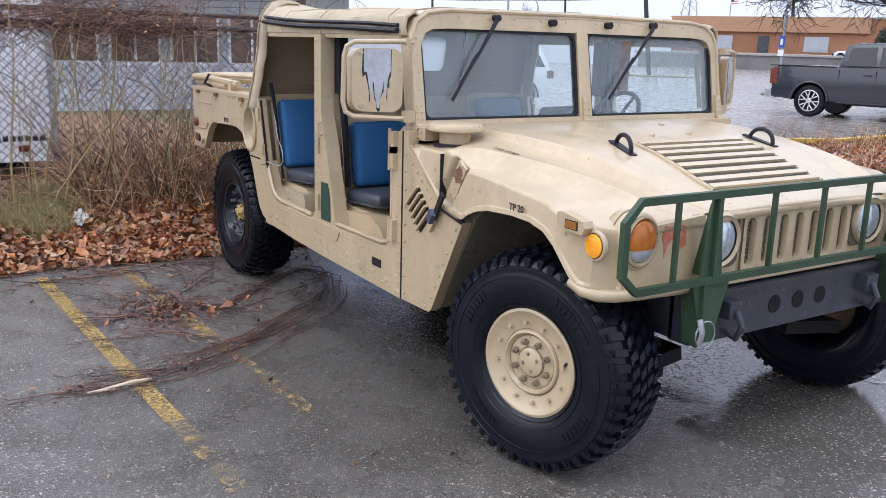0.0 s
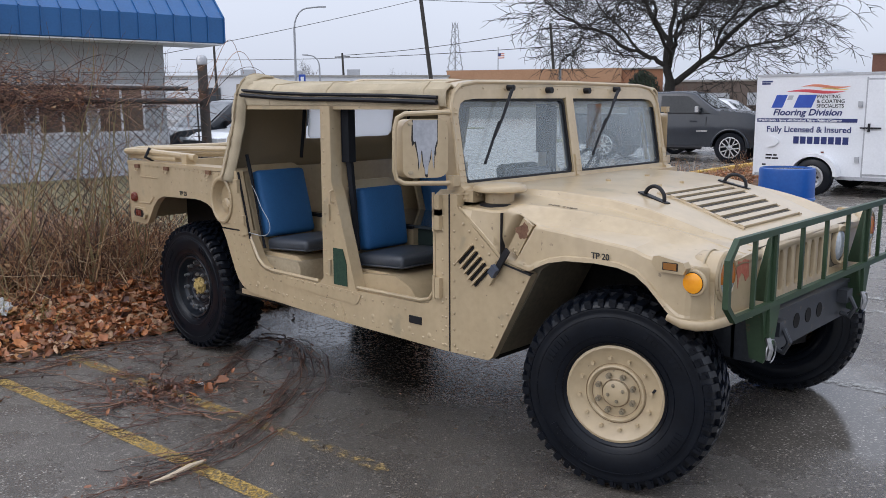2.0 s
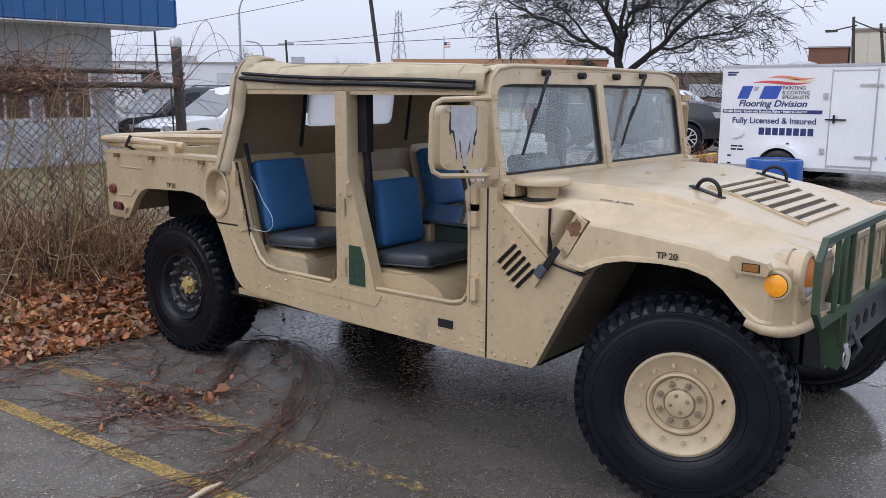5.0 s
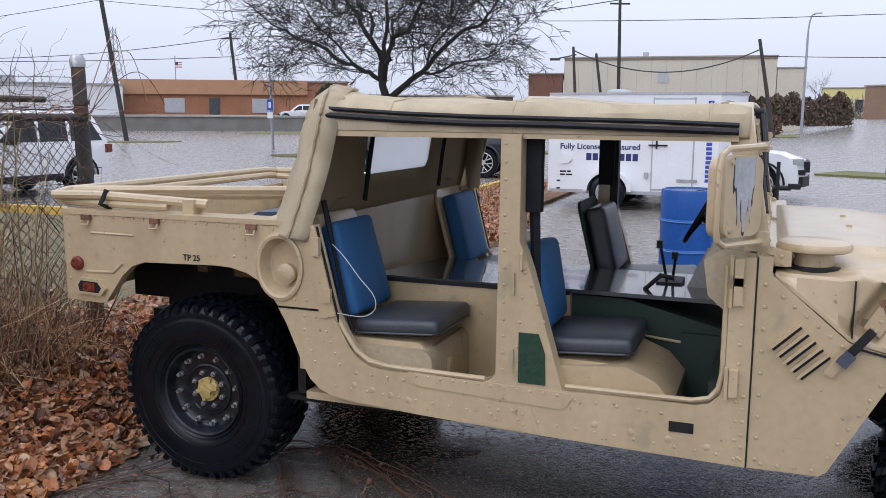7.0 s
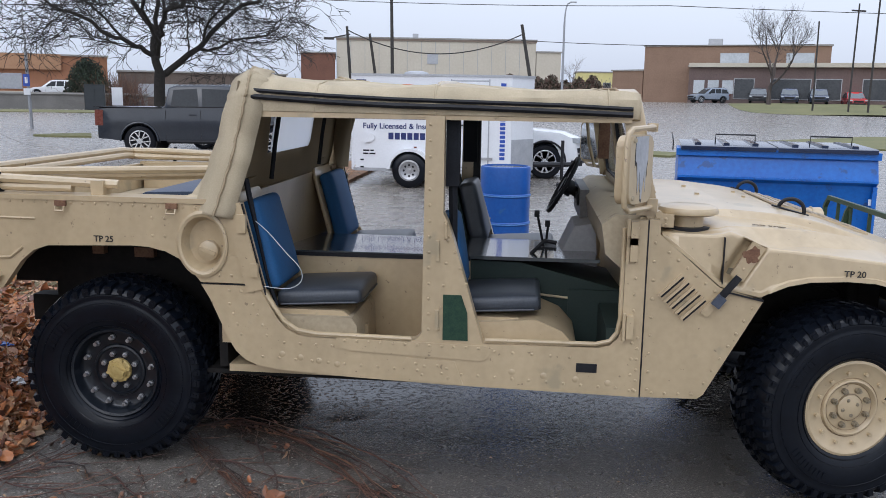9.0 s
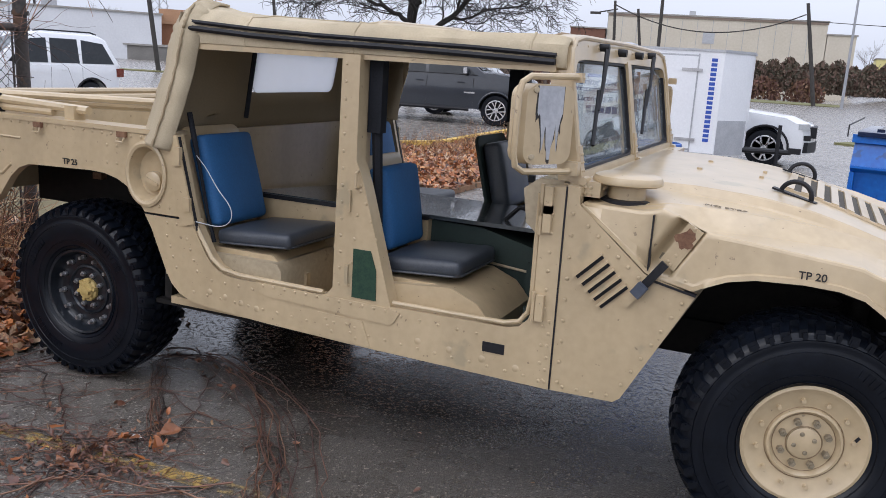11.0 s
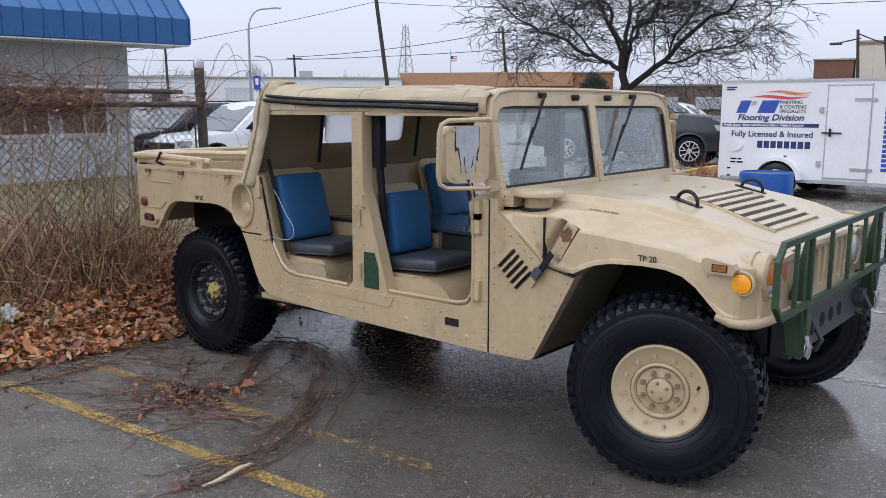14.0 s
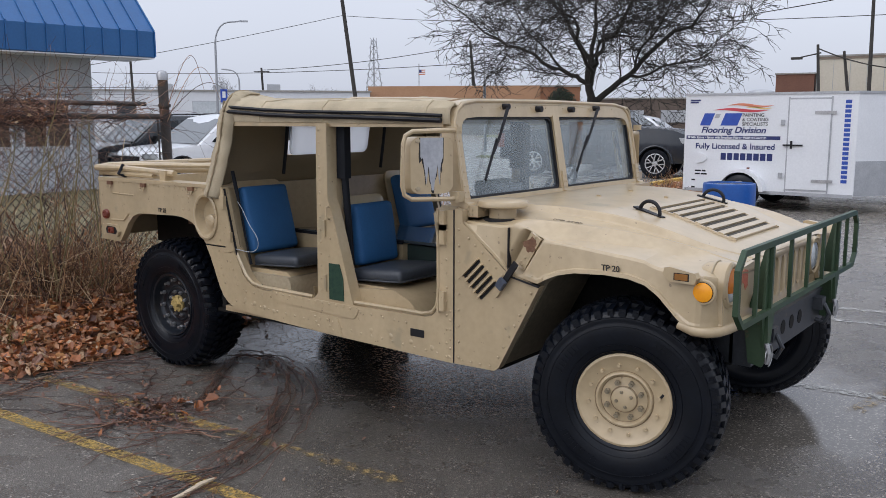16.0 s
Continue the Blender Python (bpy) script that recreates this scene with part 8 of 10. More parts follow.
words("lettering", "Flooring Division", 0.158, on_side(-1.27, 1.425, -0.004), NAVY, tr, 0.004, 1.12, 0.25, label="dark blue italic lettering")
for i in range(8):
    part("lettering_bar", box(-0.865 + 0.123 * i, -0.865 + 0.123 * i + 0.098, -0.005, -0.001, 0.915, 1.045), NAVY, tr, "dark blue lettering bar")
for i, t in enumerate(("PAINTING", "& COATING", "SPECIALISTS")):
    words("lettering", t, 0.088, on_side(-0.49, 1.725 - 0.082 * i, -0.004), BLACK, tr, 0.001, 1.0, label="small black lettering")
part("roof_vent", lathe([(0.26, 2.16), (0.24, 2.215), (0.12, 2.245), (0.0005, 2.25)], (-0.45, 0.9, 0), "z", 20), GREY_AL, tr, "grey domed roof vent")
part("blue_band", box(-1.56, 0.22, -0.005, -0.001, 1.302, 1.368), NAVY, tr, "blue band")
words("lettering", "Metallic Epoxy • Epoxy with Broadcast Flakes • Polished Concrete", 0.062, on_side(-1.53, 1.316, -0.0065), WHITE, tr, 0.002, 0.90, label="small white lettering on the band")
# logo as plain shapes: slanted blue blocks and swooshes
for x, w in ((-1.30, 0.20), (-0.90, 0.32)):
    part("logo_block", prism([(x, 1.56), (x + w, 1.56), (x + w + 0.09, 1.79), (x + 0.09, 1.79)], -0.005, -0.001), BLUE_LET, tr, "blue logo block")
part("logo_block", prism([(-1.02, 1.70), (-0.93, 1.70), (-0.90, 1.78), (-0.99, 1.78)], -0.005, -0.001), GREY_AL, tr)


def swoosh(x0, x1, z, amp, w, material, label):
    lo = [(x0 + (x1 - x0) * t, z + amp * math.sin(2 * math.pi * t) - w * math.sin(math.pi * t) * 0.5) for t in [i / 16 for i in range(17)]]
    hi = [(x0 + (x1 - x0) * t, z + amp * math.sin(2 * math.pi * t) + w * math.sin(math.pi * t) * 0.5 + 0.002) for t in [i / 16 for i in range(16, -1, -1)]]
    part("logo_swoosh", prism(lo + hi[1:-1], -0.005, -0.001), material, tr, label)


swoosh(-1.05, 0.0, 1.845, 0.018, 0.055, surface("red_swoosh", (0.50, 0.05, 0.06), (0.60, 0.08, 0.10), (0.4, 0.5)), "red swoosh")
swoosh(-0.78, 0.08, 1.93, 0.022, 0.05, surface("orange_swoosh", (0.60, 0.18, 0.10), (0.70, 0.28, 0.16), (0.4, 0.5)), "orange swoosh")
swoosh(-0.45, 0.06, 1.885, 0.015, 0.025, surface("yellow_swoosh", (0.70, 0.52, 0.15), (0.78, 0.60, 0.20), (0.4, 0.5)), "yellow swoosh")
for i in range(18):
    part("lettering_bar", box(1.29, 1.39, -0.005, -0.001, 0.56 + 0.082 * i, 0.56 + 0.082 * i + 0.058), BLUE_LET, tr, "blue lettering bar")

# blue drum
BLUE_PLASTIC = surface("blue_drum_plastic", (0.005, 0.068, 0.29), (0.009, 0.090, 0.36), (0.3, 0.45), 3, 30, 0.08, 0.003, fleck=(0.03, 0.10, 0.28), fleck_at=0.66)
drum = thing("plastic_drum", "blue plastic drum standing on the asphalt", "drum", (1.605, 5.2, 0))
drum.scale = (1.0, 1.0, 1.05)
part("drum_body", lathe([(0.27, 0.0), (0.287, 0.02), (0.287, 0.285), (0.297, 0.295), (0.297, 0.315), (0.287, 0.325), (0.287, 0.59), (0.297, 0.60), (0.297, 0.62), (0.287, 0.63), (0.287, 0.895), (0.280, 0.92), (0.262, 0.925), (0.258, 0.905), (0.0005, 0.90)], (0, 0, 0), "z", 40), BLUE_PLASTIC, drum)
for z in (0.305, 0.61):
    part("drum_band", lathe([(0.289, z - 0.007), (0.2985, z - 0.005), (0.2985, z + 0.005), (0.289, z + 0.007)], (0, 0, 0), "z", 40), surface("pale_blue_band", (0.10, 0.25, 0.55), (0.14, 0.30, 0.6), (0.4, 0.5)), drum)
part("drum_lid", lathe([(0.256, 0.9025), (0.250, 0.909), (0.0005, 0.909)], (0, 0, 0), "z", 36), surface("grimy_drum_lid", (0.02, 0.035, 0.07), (0.05, 0.07, 0.11), (0.15, 0.35), 6, 40, 0.1), drum, "dirty dark drum lid")
part("bung", lathe([(0.04, 0.909), (0.04, 0.922), (0.0005, 0.924)], (0.12, -0.08, 0), "z", 16), BLACK, drum)

# dumpster
DUMP_BLUE = surface("dumpster_blue", (0.006, 0.10, 0.42), (0.012, 0.15, 0.54), (0.22, 0.4), 2, 25, 0.08, 0.004, fleck=(0.02, 0.08, 0.26), fleck_at=0.62)
LID = surface("wet_dark_lid", (0.006, 0.014, 0.045), (0.012, 0.024, 0.065), (0.06, 0.15), 3, 30, 0.10, 0.004)
dp = thing("dumpster", "bright blue steel dumpster with wet dark lids", "dumpster", (3.50, 4.95, 0), -8)
dp.scale = (1.07, 1.0, 1.09)
part("dumpster_body", prism([(0.22, 0.12), (1.20, 0.12), (1.25, 1.10), (0.08, 1.10), (0.08, 1.05), (-0.015, 0.86), (-0.015, 0.835), (0.06, 0.80)], 0.0, 1.90, "x"), DUMP_BLUE, dp, bevel=0.008)
part("top_rim", box(-0.02, 1.92, 0.03, 0.11, 1.055, 1.125), DUMP_BLUE, dp, bevel=0.008)
part("crease", box(0.0, 1.90, -0.022, 0.0, 0.838, 0.858), DUMP_BLUE, dp, bevel=0.004)
for x in (0.0, 1.86):
    part("side_post", box(x, x + 0.04, 0.0, 0.06, 0.14, 0.80), DUMP_BLUE, dp, bevel=0.006)
for x0, x1 in ((0.02, 0.94), (0.96, 1.88)):
    ld = part("lid", prism([(0.0, 1.112), (0.0, 1.150), (0.04, 1.158), (1.22, 1.172), (1.22, 1.150), (0.03, 1.135), (0.015, 1.112)], x0, x1, "x"), LID, dp, "wet dark plastic lid", bevel=0.006)
    for i in range(3):
        part("lid_rib", box(x0 + 0.14 + 0.28 * i, x0 + 0.20 + 0.28 * i, 0.12, 1.15, 1.158, 1.182), LID, ld, bevel=0.01)
    part("lid_bar", tube([(x0 + 0.36, 0.50, 1.165), (x0 + 0.36, 0.48, 1.255), (x0 + 0.76, 0.48, 1.255), (x0 + 0.76, 0.50, 1.165)], 0.008, 6), BLACK, dp)
part("edge_rod", tube([(-0.06, 0.02, 1.10), (-0.06, 0.02, 1.20), (-0.06, 1.2, 1.24)], 0.007, 6), BLACK, dp)
part("sticker", box(1.835, 1.885, 0.030, 0.036, 0.62, 0.68), WHITE, dp)
for x in (0.15, 1.75):
    for y in (0.34, 1.08):
        part("caster", lathe([(0.06, -0.03), (0.06, 0.03)], (x, y, 0.06), "y", 14), BLACK, dp)


# ---- planting bed with yellow kerb ----
bed_poly = [(-1.0, 5.7), (-0.95, 8.0), (-1.7, 11.4), (-1.8, 17.2), (-3.75, 17.6), (-3.5, 11.5), (-4.6, 9.0), (-4.2, 6.5), (-3.0, 5.6)]
solo("planting_bed", prism(bed_poly, 0.003, 0.07, "z"), LITTER, "planting bed covered with brown leaves", "planting bed", smooth=0, kind="structure")


def kerb(name, pts, material, label, w=0.16, h=0.15):
    bm = bmesh.new()
    for a, b in zip(pts, pts[1:]):
        a, b = Vector((*a, 0)), Vector((*b, 0))
        d = (b - a).normalized()
        n = Vector((-d.y, d.x, 0)) * w / 2
        v = [bm.verts.new(p + q + Vector((0, 0, z))) for p in (a, b) for q in (-n, n) for z in (0, h)]
        for q in ((0, 1, 3, 2), (4, 6, 7, 5), (0, 4, 5, 1), (2, 3, 7, 6), (1, 5, 7, 3)):
            bm.faces.new([v[i] for i in q])
    return solo(name, bm, material, label, "kerb", bevel=0.02, kind="structure")


kerb("kerb_1", [(-4.75, 9.2), (-3.62, 11.45), (-3.9, 17.7)], YELLOW_KERB, "chipped yellow concrete kerb")
kerb("kerb_2", [(-14.0, 7.0), (-8.7, 7.05)], YELLOW_KERB, "chipped yellow concrete kerb")
inside = lambda x, y: (-4.3 < x < -1.0) and (5.8 < y < 17) and not (x < -3.6 and y > 10.5) and x < -0.9 - max(0, (y - 8) * 0.22)
spots = []
while len(spots) < 5000:
    x, y = rng.uniform(-4.4, -0.9), 5.7 + 11.5 * rng.random() ** 1.6
    if inside(x, y):
        spots.append((x, y, 0.07 + rng.uniform(0.01, 0.05)))
tagged(new("fallen_leaves", leaf_mesh(spots, LEAF, "bed_leaves", (0.07, 0.13))), "brown fallen leaves covering the planting bed", "leaves", kind="stuff")
lines = []
for i in range(2200):
    x, y = rng.uniform(-4.3, -1.0), rng.uniform(6, 16.5)
    if inside(x, y) and noise.noise(Vector((x * 0.9, y * 0.7, 1))) > -0.05:
        lines.append((wander((x, y, 0.07), (rng.gauss(0, 0.5), rng.gauss(0, 0.5), 1), 0.10, rng.randint(3, 6), 0.22), 0.005, 0.0016))
tagged(new("dry_shrub", sticks("dry_shrub", lines, STRAW)), "dry brown shrub stems in the planting bed", "shrub", kind="stuff")


# ---- cars ----
GLASS_DARK = surface("tinted_car_glass", (0.012, 0.015, 0.018), (0.022, 0.026, 0.030), (0.03, 0.06), 2, 20, 0, spec=0.35)
CHROME = surface("bright_metal", (0.55, 0.56, 0.57), (0.68, 0.69, 0.70), (0.15, 0.3), 6, 40, 0, metal=0.9)


def sculpt(bm, h, x0, x1, edge, nose=0.22, tail=0.12):
    """Rounds a slab-sided car body: ends bowed in plan, sides swelling to the waist and tucked under, a crowned top."""
    sharp = [e for e in bm.edges if len(e.link_faces) == 2 and e.calc_face_angle(0) > radians(28)]
    bmesh.ops.bevel(bm, geom=sharp, offset=edge, segments=3, affect="EDGES", profile=0.5, clamp_overlap=True)
    bmesh.ops.triangulate(bm, faces=[f for f in bm.faces if len(f.verts) > 4])
    cuts = [((x0 + (x1 - x0) * i / 16, 0, 0), (1, 0, 0)) for i in range(1, 16)] + [((0, 0, z), (0, 0, 1)) for z in (0.46, 0.56, 0.68, 0.80, 0.92, 1.02, 1.12, 1.22)] + [((0, h * f, 0), (0, 1, 0)) for f in (-0.8, -0.55, -0.25, 0, 0.25, 0.55, 0.8)]
    for co_, no_ in cuts:
        bmesh.ops.bisect_plane(bm, geom=bm.verts[:] + bm.edges[:] + bm.faces[:], plane_co=co_, plane_no=no_)
    for v in bm.verts:
        u = v.co.y / h
        ex, er = max(0.0, (v.co.x - x1 + 0.95) / 0.95), max(0.0, (x0 + 0.7 - v.co.x) / 0.7)
        v.co.x += -nose * ex * u * u + tail * er * u * u
        v.co.y *= 1 - 0.09 * ex * ex - 0.05 * er * er
        if abs(u) > 0.5:
            rel = (v.co.z - 0.80) / 0.5
            v.co.y *= 1 - 0.040 * rel * rel + 0.008 * math.exp(-((v.co.z - 0.98) / 0.05) ** 2)
        v.co.z += 0.040 * (1 - u * u) * max(0.0, min(1.0, (v.co.z - 0.85) / 0.3))
    return bm


def car(name, label, at, turn, width, paint, top, cab, wheels, wr, glass, arch_r=None, trim=None, z_low=0.32, edge=0.035, lip=0.022, spokes=5):
    """Side outline `top` runs from the rear to the nose; cab: outline of the upper part; glass: side windows; x forward."""
    arch_r = arch_r or wr * 1.18
    th = thing(name, label, "car", at, turn, "parked cars")
    low = []
    for cx in sorted(wheels, reverse=True):
        low += [(cx + arch_r * math.cos(math.pi * i / 10), max(z_low, wr + arch_r * math.sin(math.pi * i / 10))) for i in range(11)]
    outline = [(top[0][0], z_low + 0.06)] + top + [(top[-1][0], z_low)] + low
    h = width / 2
    part("body", sculpt(prism(outline, -h, h), h, top[0][0], top[-1][0], edge), paint, th, smooth=32)
    z0, z1 = min(z for x, z in cab), max(z for x, z in cab)

    def half(z):
        return h - 0.03 - 0.16 * max(0, (z - z0) / (z1 - z0))
    cb = bmesh.new()
    p = [cb.verts.new((x, -half(z), z)) for x, z in cab]
    q = [cb.verts.new((x, half(z), z)) for x, z in cab]
    cb.faces.new(p)
    cb.faces.new(q[::-1])
    for i in range(len(cab)):
        j = (i + 1) % len(cab)
        cb.faces.new((p[i], q[i], q[j], p[j]))
    for e_ in (-0.6, -0.3, 0, 0.3, 0.6):
        bmesh.ops.bisect_plane(cb, geom=cb.verts[:] + cb.edges[:] + cb.faces[:], plane_co=(0, h * e_, 0), plane_no=(0, 1, 0))
    for v in cb.verts:
        v.co.z += 0.045 * (1 - (v.co.y / h) ** 2) * max(0.0, (v.co.z - z0) / (z1 - z0)) ** 2
    part("cabin", cb, paint, th, bevel=0.045, smooth=50)
    for sg in (-1, 1):
        for poly in glass:
            gb = bmesh.new()
            a = [gb.verts.new((x, sg * (half(z) + 0.008), z)) for x, z in poly]
            b = [gb.verts.new((x, sg * (half(z) - 0.01), z)) for x, z in poly]
            gb.faces.new(a)
            gb.faces.new(b[::-1])
            for i in range(len(poly)):
                j = (i + 1) % len(poly)
                gb.faces.new((a[i], b[i], b[j], a[j]))
            part("side_window", gb, GLASS_DARK, th, "dark tinted window", smooth=0)
        for cx in wheels:
            w = part("wheel", lathe([(wr * 0.66, sg * -0.02), (wr * 0.68, sg * 0.0), (wr * 0.60, sg * 0.005), (wr * 0.55, sg * -0.05), (0.0005, sg * -0.05)], (cx, sg * (h - 0.03), wr), "y", 24), BLACK, th)
            part("tyre", lathe([(wr * 0.64, sg * -0.22), (wr * 0.92, sg * -0.22), (wr, sg * -0.19), (wr, sg * -0.03), (wr * 0.93, 0.0), (wr * 0.70, sg * 0.004), (wr * 0.66, sg * -0.02)], (cx, sg * (h - 0.03), wr), "y", 28), RUBBER, w)
            sp_ = bmesh.new()
            for i in range(spokes):
                for off in (-0.16, 0.16):
                    a = 2 * math.pi * i / spokes + 0.3 + off
                    obox(Matrix.Translation((cx, sg * (h - 0.037), wr)) @ Euler((0, a, 0)).to_matrix().to_4x4() @ pose(wr * 0.37, 0, 0, 0, 14 * (1 if off > 0 else -1), 0), wr * 0.60, 0.03, wr * (0.075 if spokes > 5 else 0.10), sp_)
            lathe([(wr * 0.67, sg * -0.015), (wr * 0.67, sg * 0.004), (wr * 0.61, sg * 0.006), (wr * 0.60, sg * -0.03)], (cx, sg * (h - 0.03), wr), "y", 28, sp_, False)
            lathe([(wr * 0.16, sg * 0.0), (wr * 0.14, sg * 0.01), (0.0005, sg * 0.012)], (cx, sg * (h - 0.03), wr), "y", 12, sp_)
            part("rim", sp_, CHROME, w, "bright alloy rim", bevel=0.004)
            ar = [(cx + arch_r * math.cos(math.pi * i / 12), wr + arch_r * math.sin(math.pi * i / 12)) for i in range(13)]
            part("wheel_arch", tube([(x, sg * (h + 0.002), z) for x, z in ar], lip, 8), trim or paint, th)
            part("wheel_house", box(cx - arch_r, cx + arch_r, sg * (h - 0.26), sg * (h - 0.30), z_low - 0.06, wr + arch_r * 0.98), BLACK, th)
    return th, half


PICKUP_GREY = surface("slate_grey_car_paint", (0.014, 0.018, 0.026), (0.020, 0.025, 0.034), (0.16, 0.26), 2, 30, 0, coat=0.35)
SCREEN = surface("car_windscreen_glass", (0.045, 0.055, 0.058), (0.065, 0.078, 0.080), (0.03, 0.06), 2, 20, 0, spec=0.9, coat=0.6)
CAR_WHITE = surface("white_car_paint", (0.72, 0.73, 0.75), (0.78, 0.79, 0.80), (0.2, 0.3), 2, 30, 0, coat=0.5)
CAR_DARK = surface("dark_car_paint", (0.016, 0.020, 0.026), (0.024, 0.028, 0.034), (0.2, 0.3), 2, 30, 0, coat=0.5)
pk, half = car("pickup_truck", "slate grey crew-cab pickup truck with silver wheels", (-8.95, 18.94, 0), 10.8, 2.03, PICKUP_GREY,
         [(-1.22, 0.62), (-1.20, 1.30), (0.62, 1.33), (2.95, 1.33), (3.10, 1.40), (3.45, 1.43), (4.25, 1.36), (4.62, 1.26), (4.76, 1.10), (4.78, 0.62)],
         [(0.66, 1.30), (0.78, 1.86), (1.0, 1.93), (2.3, 1.95), (2.62, 1.90), (3.50, 1.29)], (0.0, 3.67), 0.43,
         [[(0.86, 1.38), (0.92, 1.82), (1.55, 1.86), (1.60, 1.38)], [(1.70, 1.38), (1.68, 1.86), (2.45, 1.84), (3.05, 1.38)]], 0.50, z_low=0.44, edge=0.085, lip=0.030, spokes=6)
wsb = grid([[(x, u * (half(1.90 - 0.693 * (x - 2.62)) - 0.07), 1.90 - 0.693 * (x - 2.62) + 0.030 + 0.045 * (1 - u * u) * (1 - (x - 2.62) / 0.95) ** 2) for u in [-1 + 0.25 * q for q in range(9)]] for x in (2.70, 2.85, 3.00, 3.12, 3.22)])
part("windscreen", wsb, SCREEN, pk, smooth=60)
for sg in (-1, 1):
    part("mirror", box(2.74, 2.84, sg * 1.04, sg * 1.24, 1.40, 1.56), CHROME, pk, "chrome door mirror", bevel=0.04)
    part("mirror_arm", box(2.76, 2.84, sg * 0.96, sg * 1.05, 1.36, 1.42), BLACK, pk, bevel=0.02)
    part("window_trim", tube([(0.84, sg * (half(1.36) + 0.010), 1.365), (3.10, sg * (half(1.36) + 0.010), 1.365)], 0.012, 6), BLACK, pk)
    part("sill_cladding", box(0.55, 3.1, sg * 0.95, sg * 0.985, 0.44, 0.56), BLACK, pk, bevel=0.015)
    part("fog_lamp", box(4.66, 4.77, sg * 0.66, sg * 0.80, 0.54, 0.64), LAMP_GLASS, pk, bevel=0.02)
    part("headlight", box(4.30, 4.62, sg * 0.68, sg * 0.955, 1.00, 1.16), LAMP_GLASS, pk, bevel=0.035)
    part("tail_lamp", box(-1.16, -0.95, sg * 0.82, sg * 0.985, 0.84, 1.26), RED_LENS, pk, bevel=0.03)
    for x in (1.35, 2.55):
        part("door_handle", box(x, x + 0.20, sg * 0.99, sg * 1.025, 1.13, 1.165), PICKUP_GREY, pk, bevel=0.01)
    for x in (0.72, 1.66, 3.0):
        part("door_seam", box(x - 0.005, x + 0.005, sg * 0.975, sg * 1.012, 0.50, 1.26), BLACK, pk)
    part("side_step", tube([(0.75, sg * 1.0, 0.42), (2.9, sg * 1.0, 0.42)], 0.05, 8), BLACK, pk)
part("rear_bumper", box(-1.29, -1.02, -0.94, 0.94, 0.46, 0.68), CHROME, pk, bevel=0.05)
part("front_bumper", prism([(4.35, -0.95), (4.66, -0.84), (4.83, -0.45), (4.86, 0.0), (4.83, 0.45), (4.66, 0.84), (4.35, 0.95)], 0.50, 0.80, "z"), CHROME, pk, "bright chrome front bumper", bevel=0.03)
part("front_grille", box(4.66, 4.81, -0.60, 0.60, 0.80, 1.14), BLACK, pk, bevel=0.03)
part("bed_cover", box(-1.16, 0.60, -0.90, 0.90, 1.335, 1.345), BLACK, pk)
part("bed_rail", box(-1.18, 0.62, -1.005, -0.93, 1.325, 1.350), BLACK, pk, bevel=0.008)
part("bed_rail", box(-1.18, 0.62, 0.93, 1.005, 1.325, 1.350), BLACK, pk, bevel=0.008)
part("badge", box(2.75, 3.05, -1.022, -1.005, 0.86, 0.90), CHROME, pk)

suv_top = [(-0.92, 0.60), (-0.95, 1.08), (-0.80, 1.12), (2.30, 1.08), (3.30, 1.00), (3.72, 0.86), (3.78, 0.55)]
suv_cab = [(-0.86, 1.08), (-0.55, 1.66), (-0.30, 1.75), (1.20, 1.76), (1.55, 1.70), (2.42, 1.06)]
suv_glass = [[(-0.66, 1.14), (-0.42, 1.58), (0.15, 1.64), (0.20, 1.14)], [(0.28, 1.14), (0.26, 1.65), (0.95, 1.65), (1.0, 1.14)], [(1.08, 1.14), (1.04, 1.65), (1.42, 1.62), (2.02, 1.14)]]


def suv(name, label, at, turn, paint):
    th = car(name, label, at, turn, 1.98, paint, suv_top, suv_cab, (0.0, 2.86), 0.38, suv_glass, 0.45, BLACK, edge=0.07)[0]
    w = bmesh.new()
    w.faces.new([w.verts.new(p) for p in ((1.60, -0.76, 1.69), (1.60, 0.76, 1.69), (2.40, 0.90, 1.11), (2.40, -0.90, 1.11))])
    part("windscreen", w, SCREEN, th, smooth=0)
    for sg in (-1, 1):
        part("headlight", box(3.26, 3.66, sg * 0.62, sg * 0.925, 0.79, 0.90), LAMP_GLASS, th, bevel=0.03)
        for x in (0.62, 1.66):
            part("door_handle", box(x, x + 0.16, sg * 0.975, sg * 1.0, 0.98, 1.005), paint, th, bevel=0.008)
        part("lamp_bezel", box(3.50, 3.70, sg * 0.64, sg * 0.86, 0.58, 0.68), BLACK, th, bevel=0.02)
        part("mirror", box(1.75, 1.90, sg * 0.98, sg * 1.18, 1.10, 1.24), BLACK, th, bevel=0.03)
        part("sill_trim", box(0.5, 2.4, sg * 0.97, sg * 0.995, 0.32, 0.46), BLACK, th)
        part("roof_rail", tube([(-0.35, sg * 0.72, 1.77), (-0.2, sg * 0.72, 1.81), (1.1, sg * 0.72, 1.81), (1.25, sg * 0.72, 1.76)], 0.018, 6), BLACK, th)
        part("tail_lamp", box(-0.93, -0.72, sg * 0.74, sg * 0.955, 0.86, 1.05), RED_LENS, th, bevel=0.03)
        for x in (0.24, 1.04, 2.05):
            part("door_seam", box(x - 0.004, x + 0.004, sg * 0.955, sg * 0.990, 0.46, 1.05), BLACK, th)
    part("grille", box(3.66, 3.79, -0.52, 0.52, 0.62, 0.84), BLACK, th, bevel=0.03)
    part("front_bumper", prism([(3.45, -0.90), (3.66, -0.80), (3.79, -0.40), (3.81, 0.0), (3.79, 0.40), (3.66, 0.80), (3.45, 0.90)], 0.34, 0.54, "z"), BLACK, th, bevel=0.03)
    return th


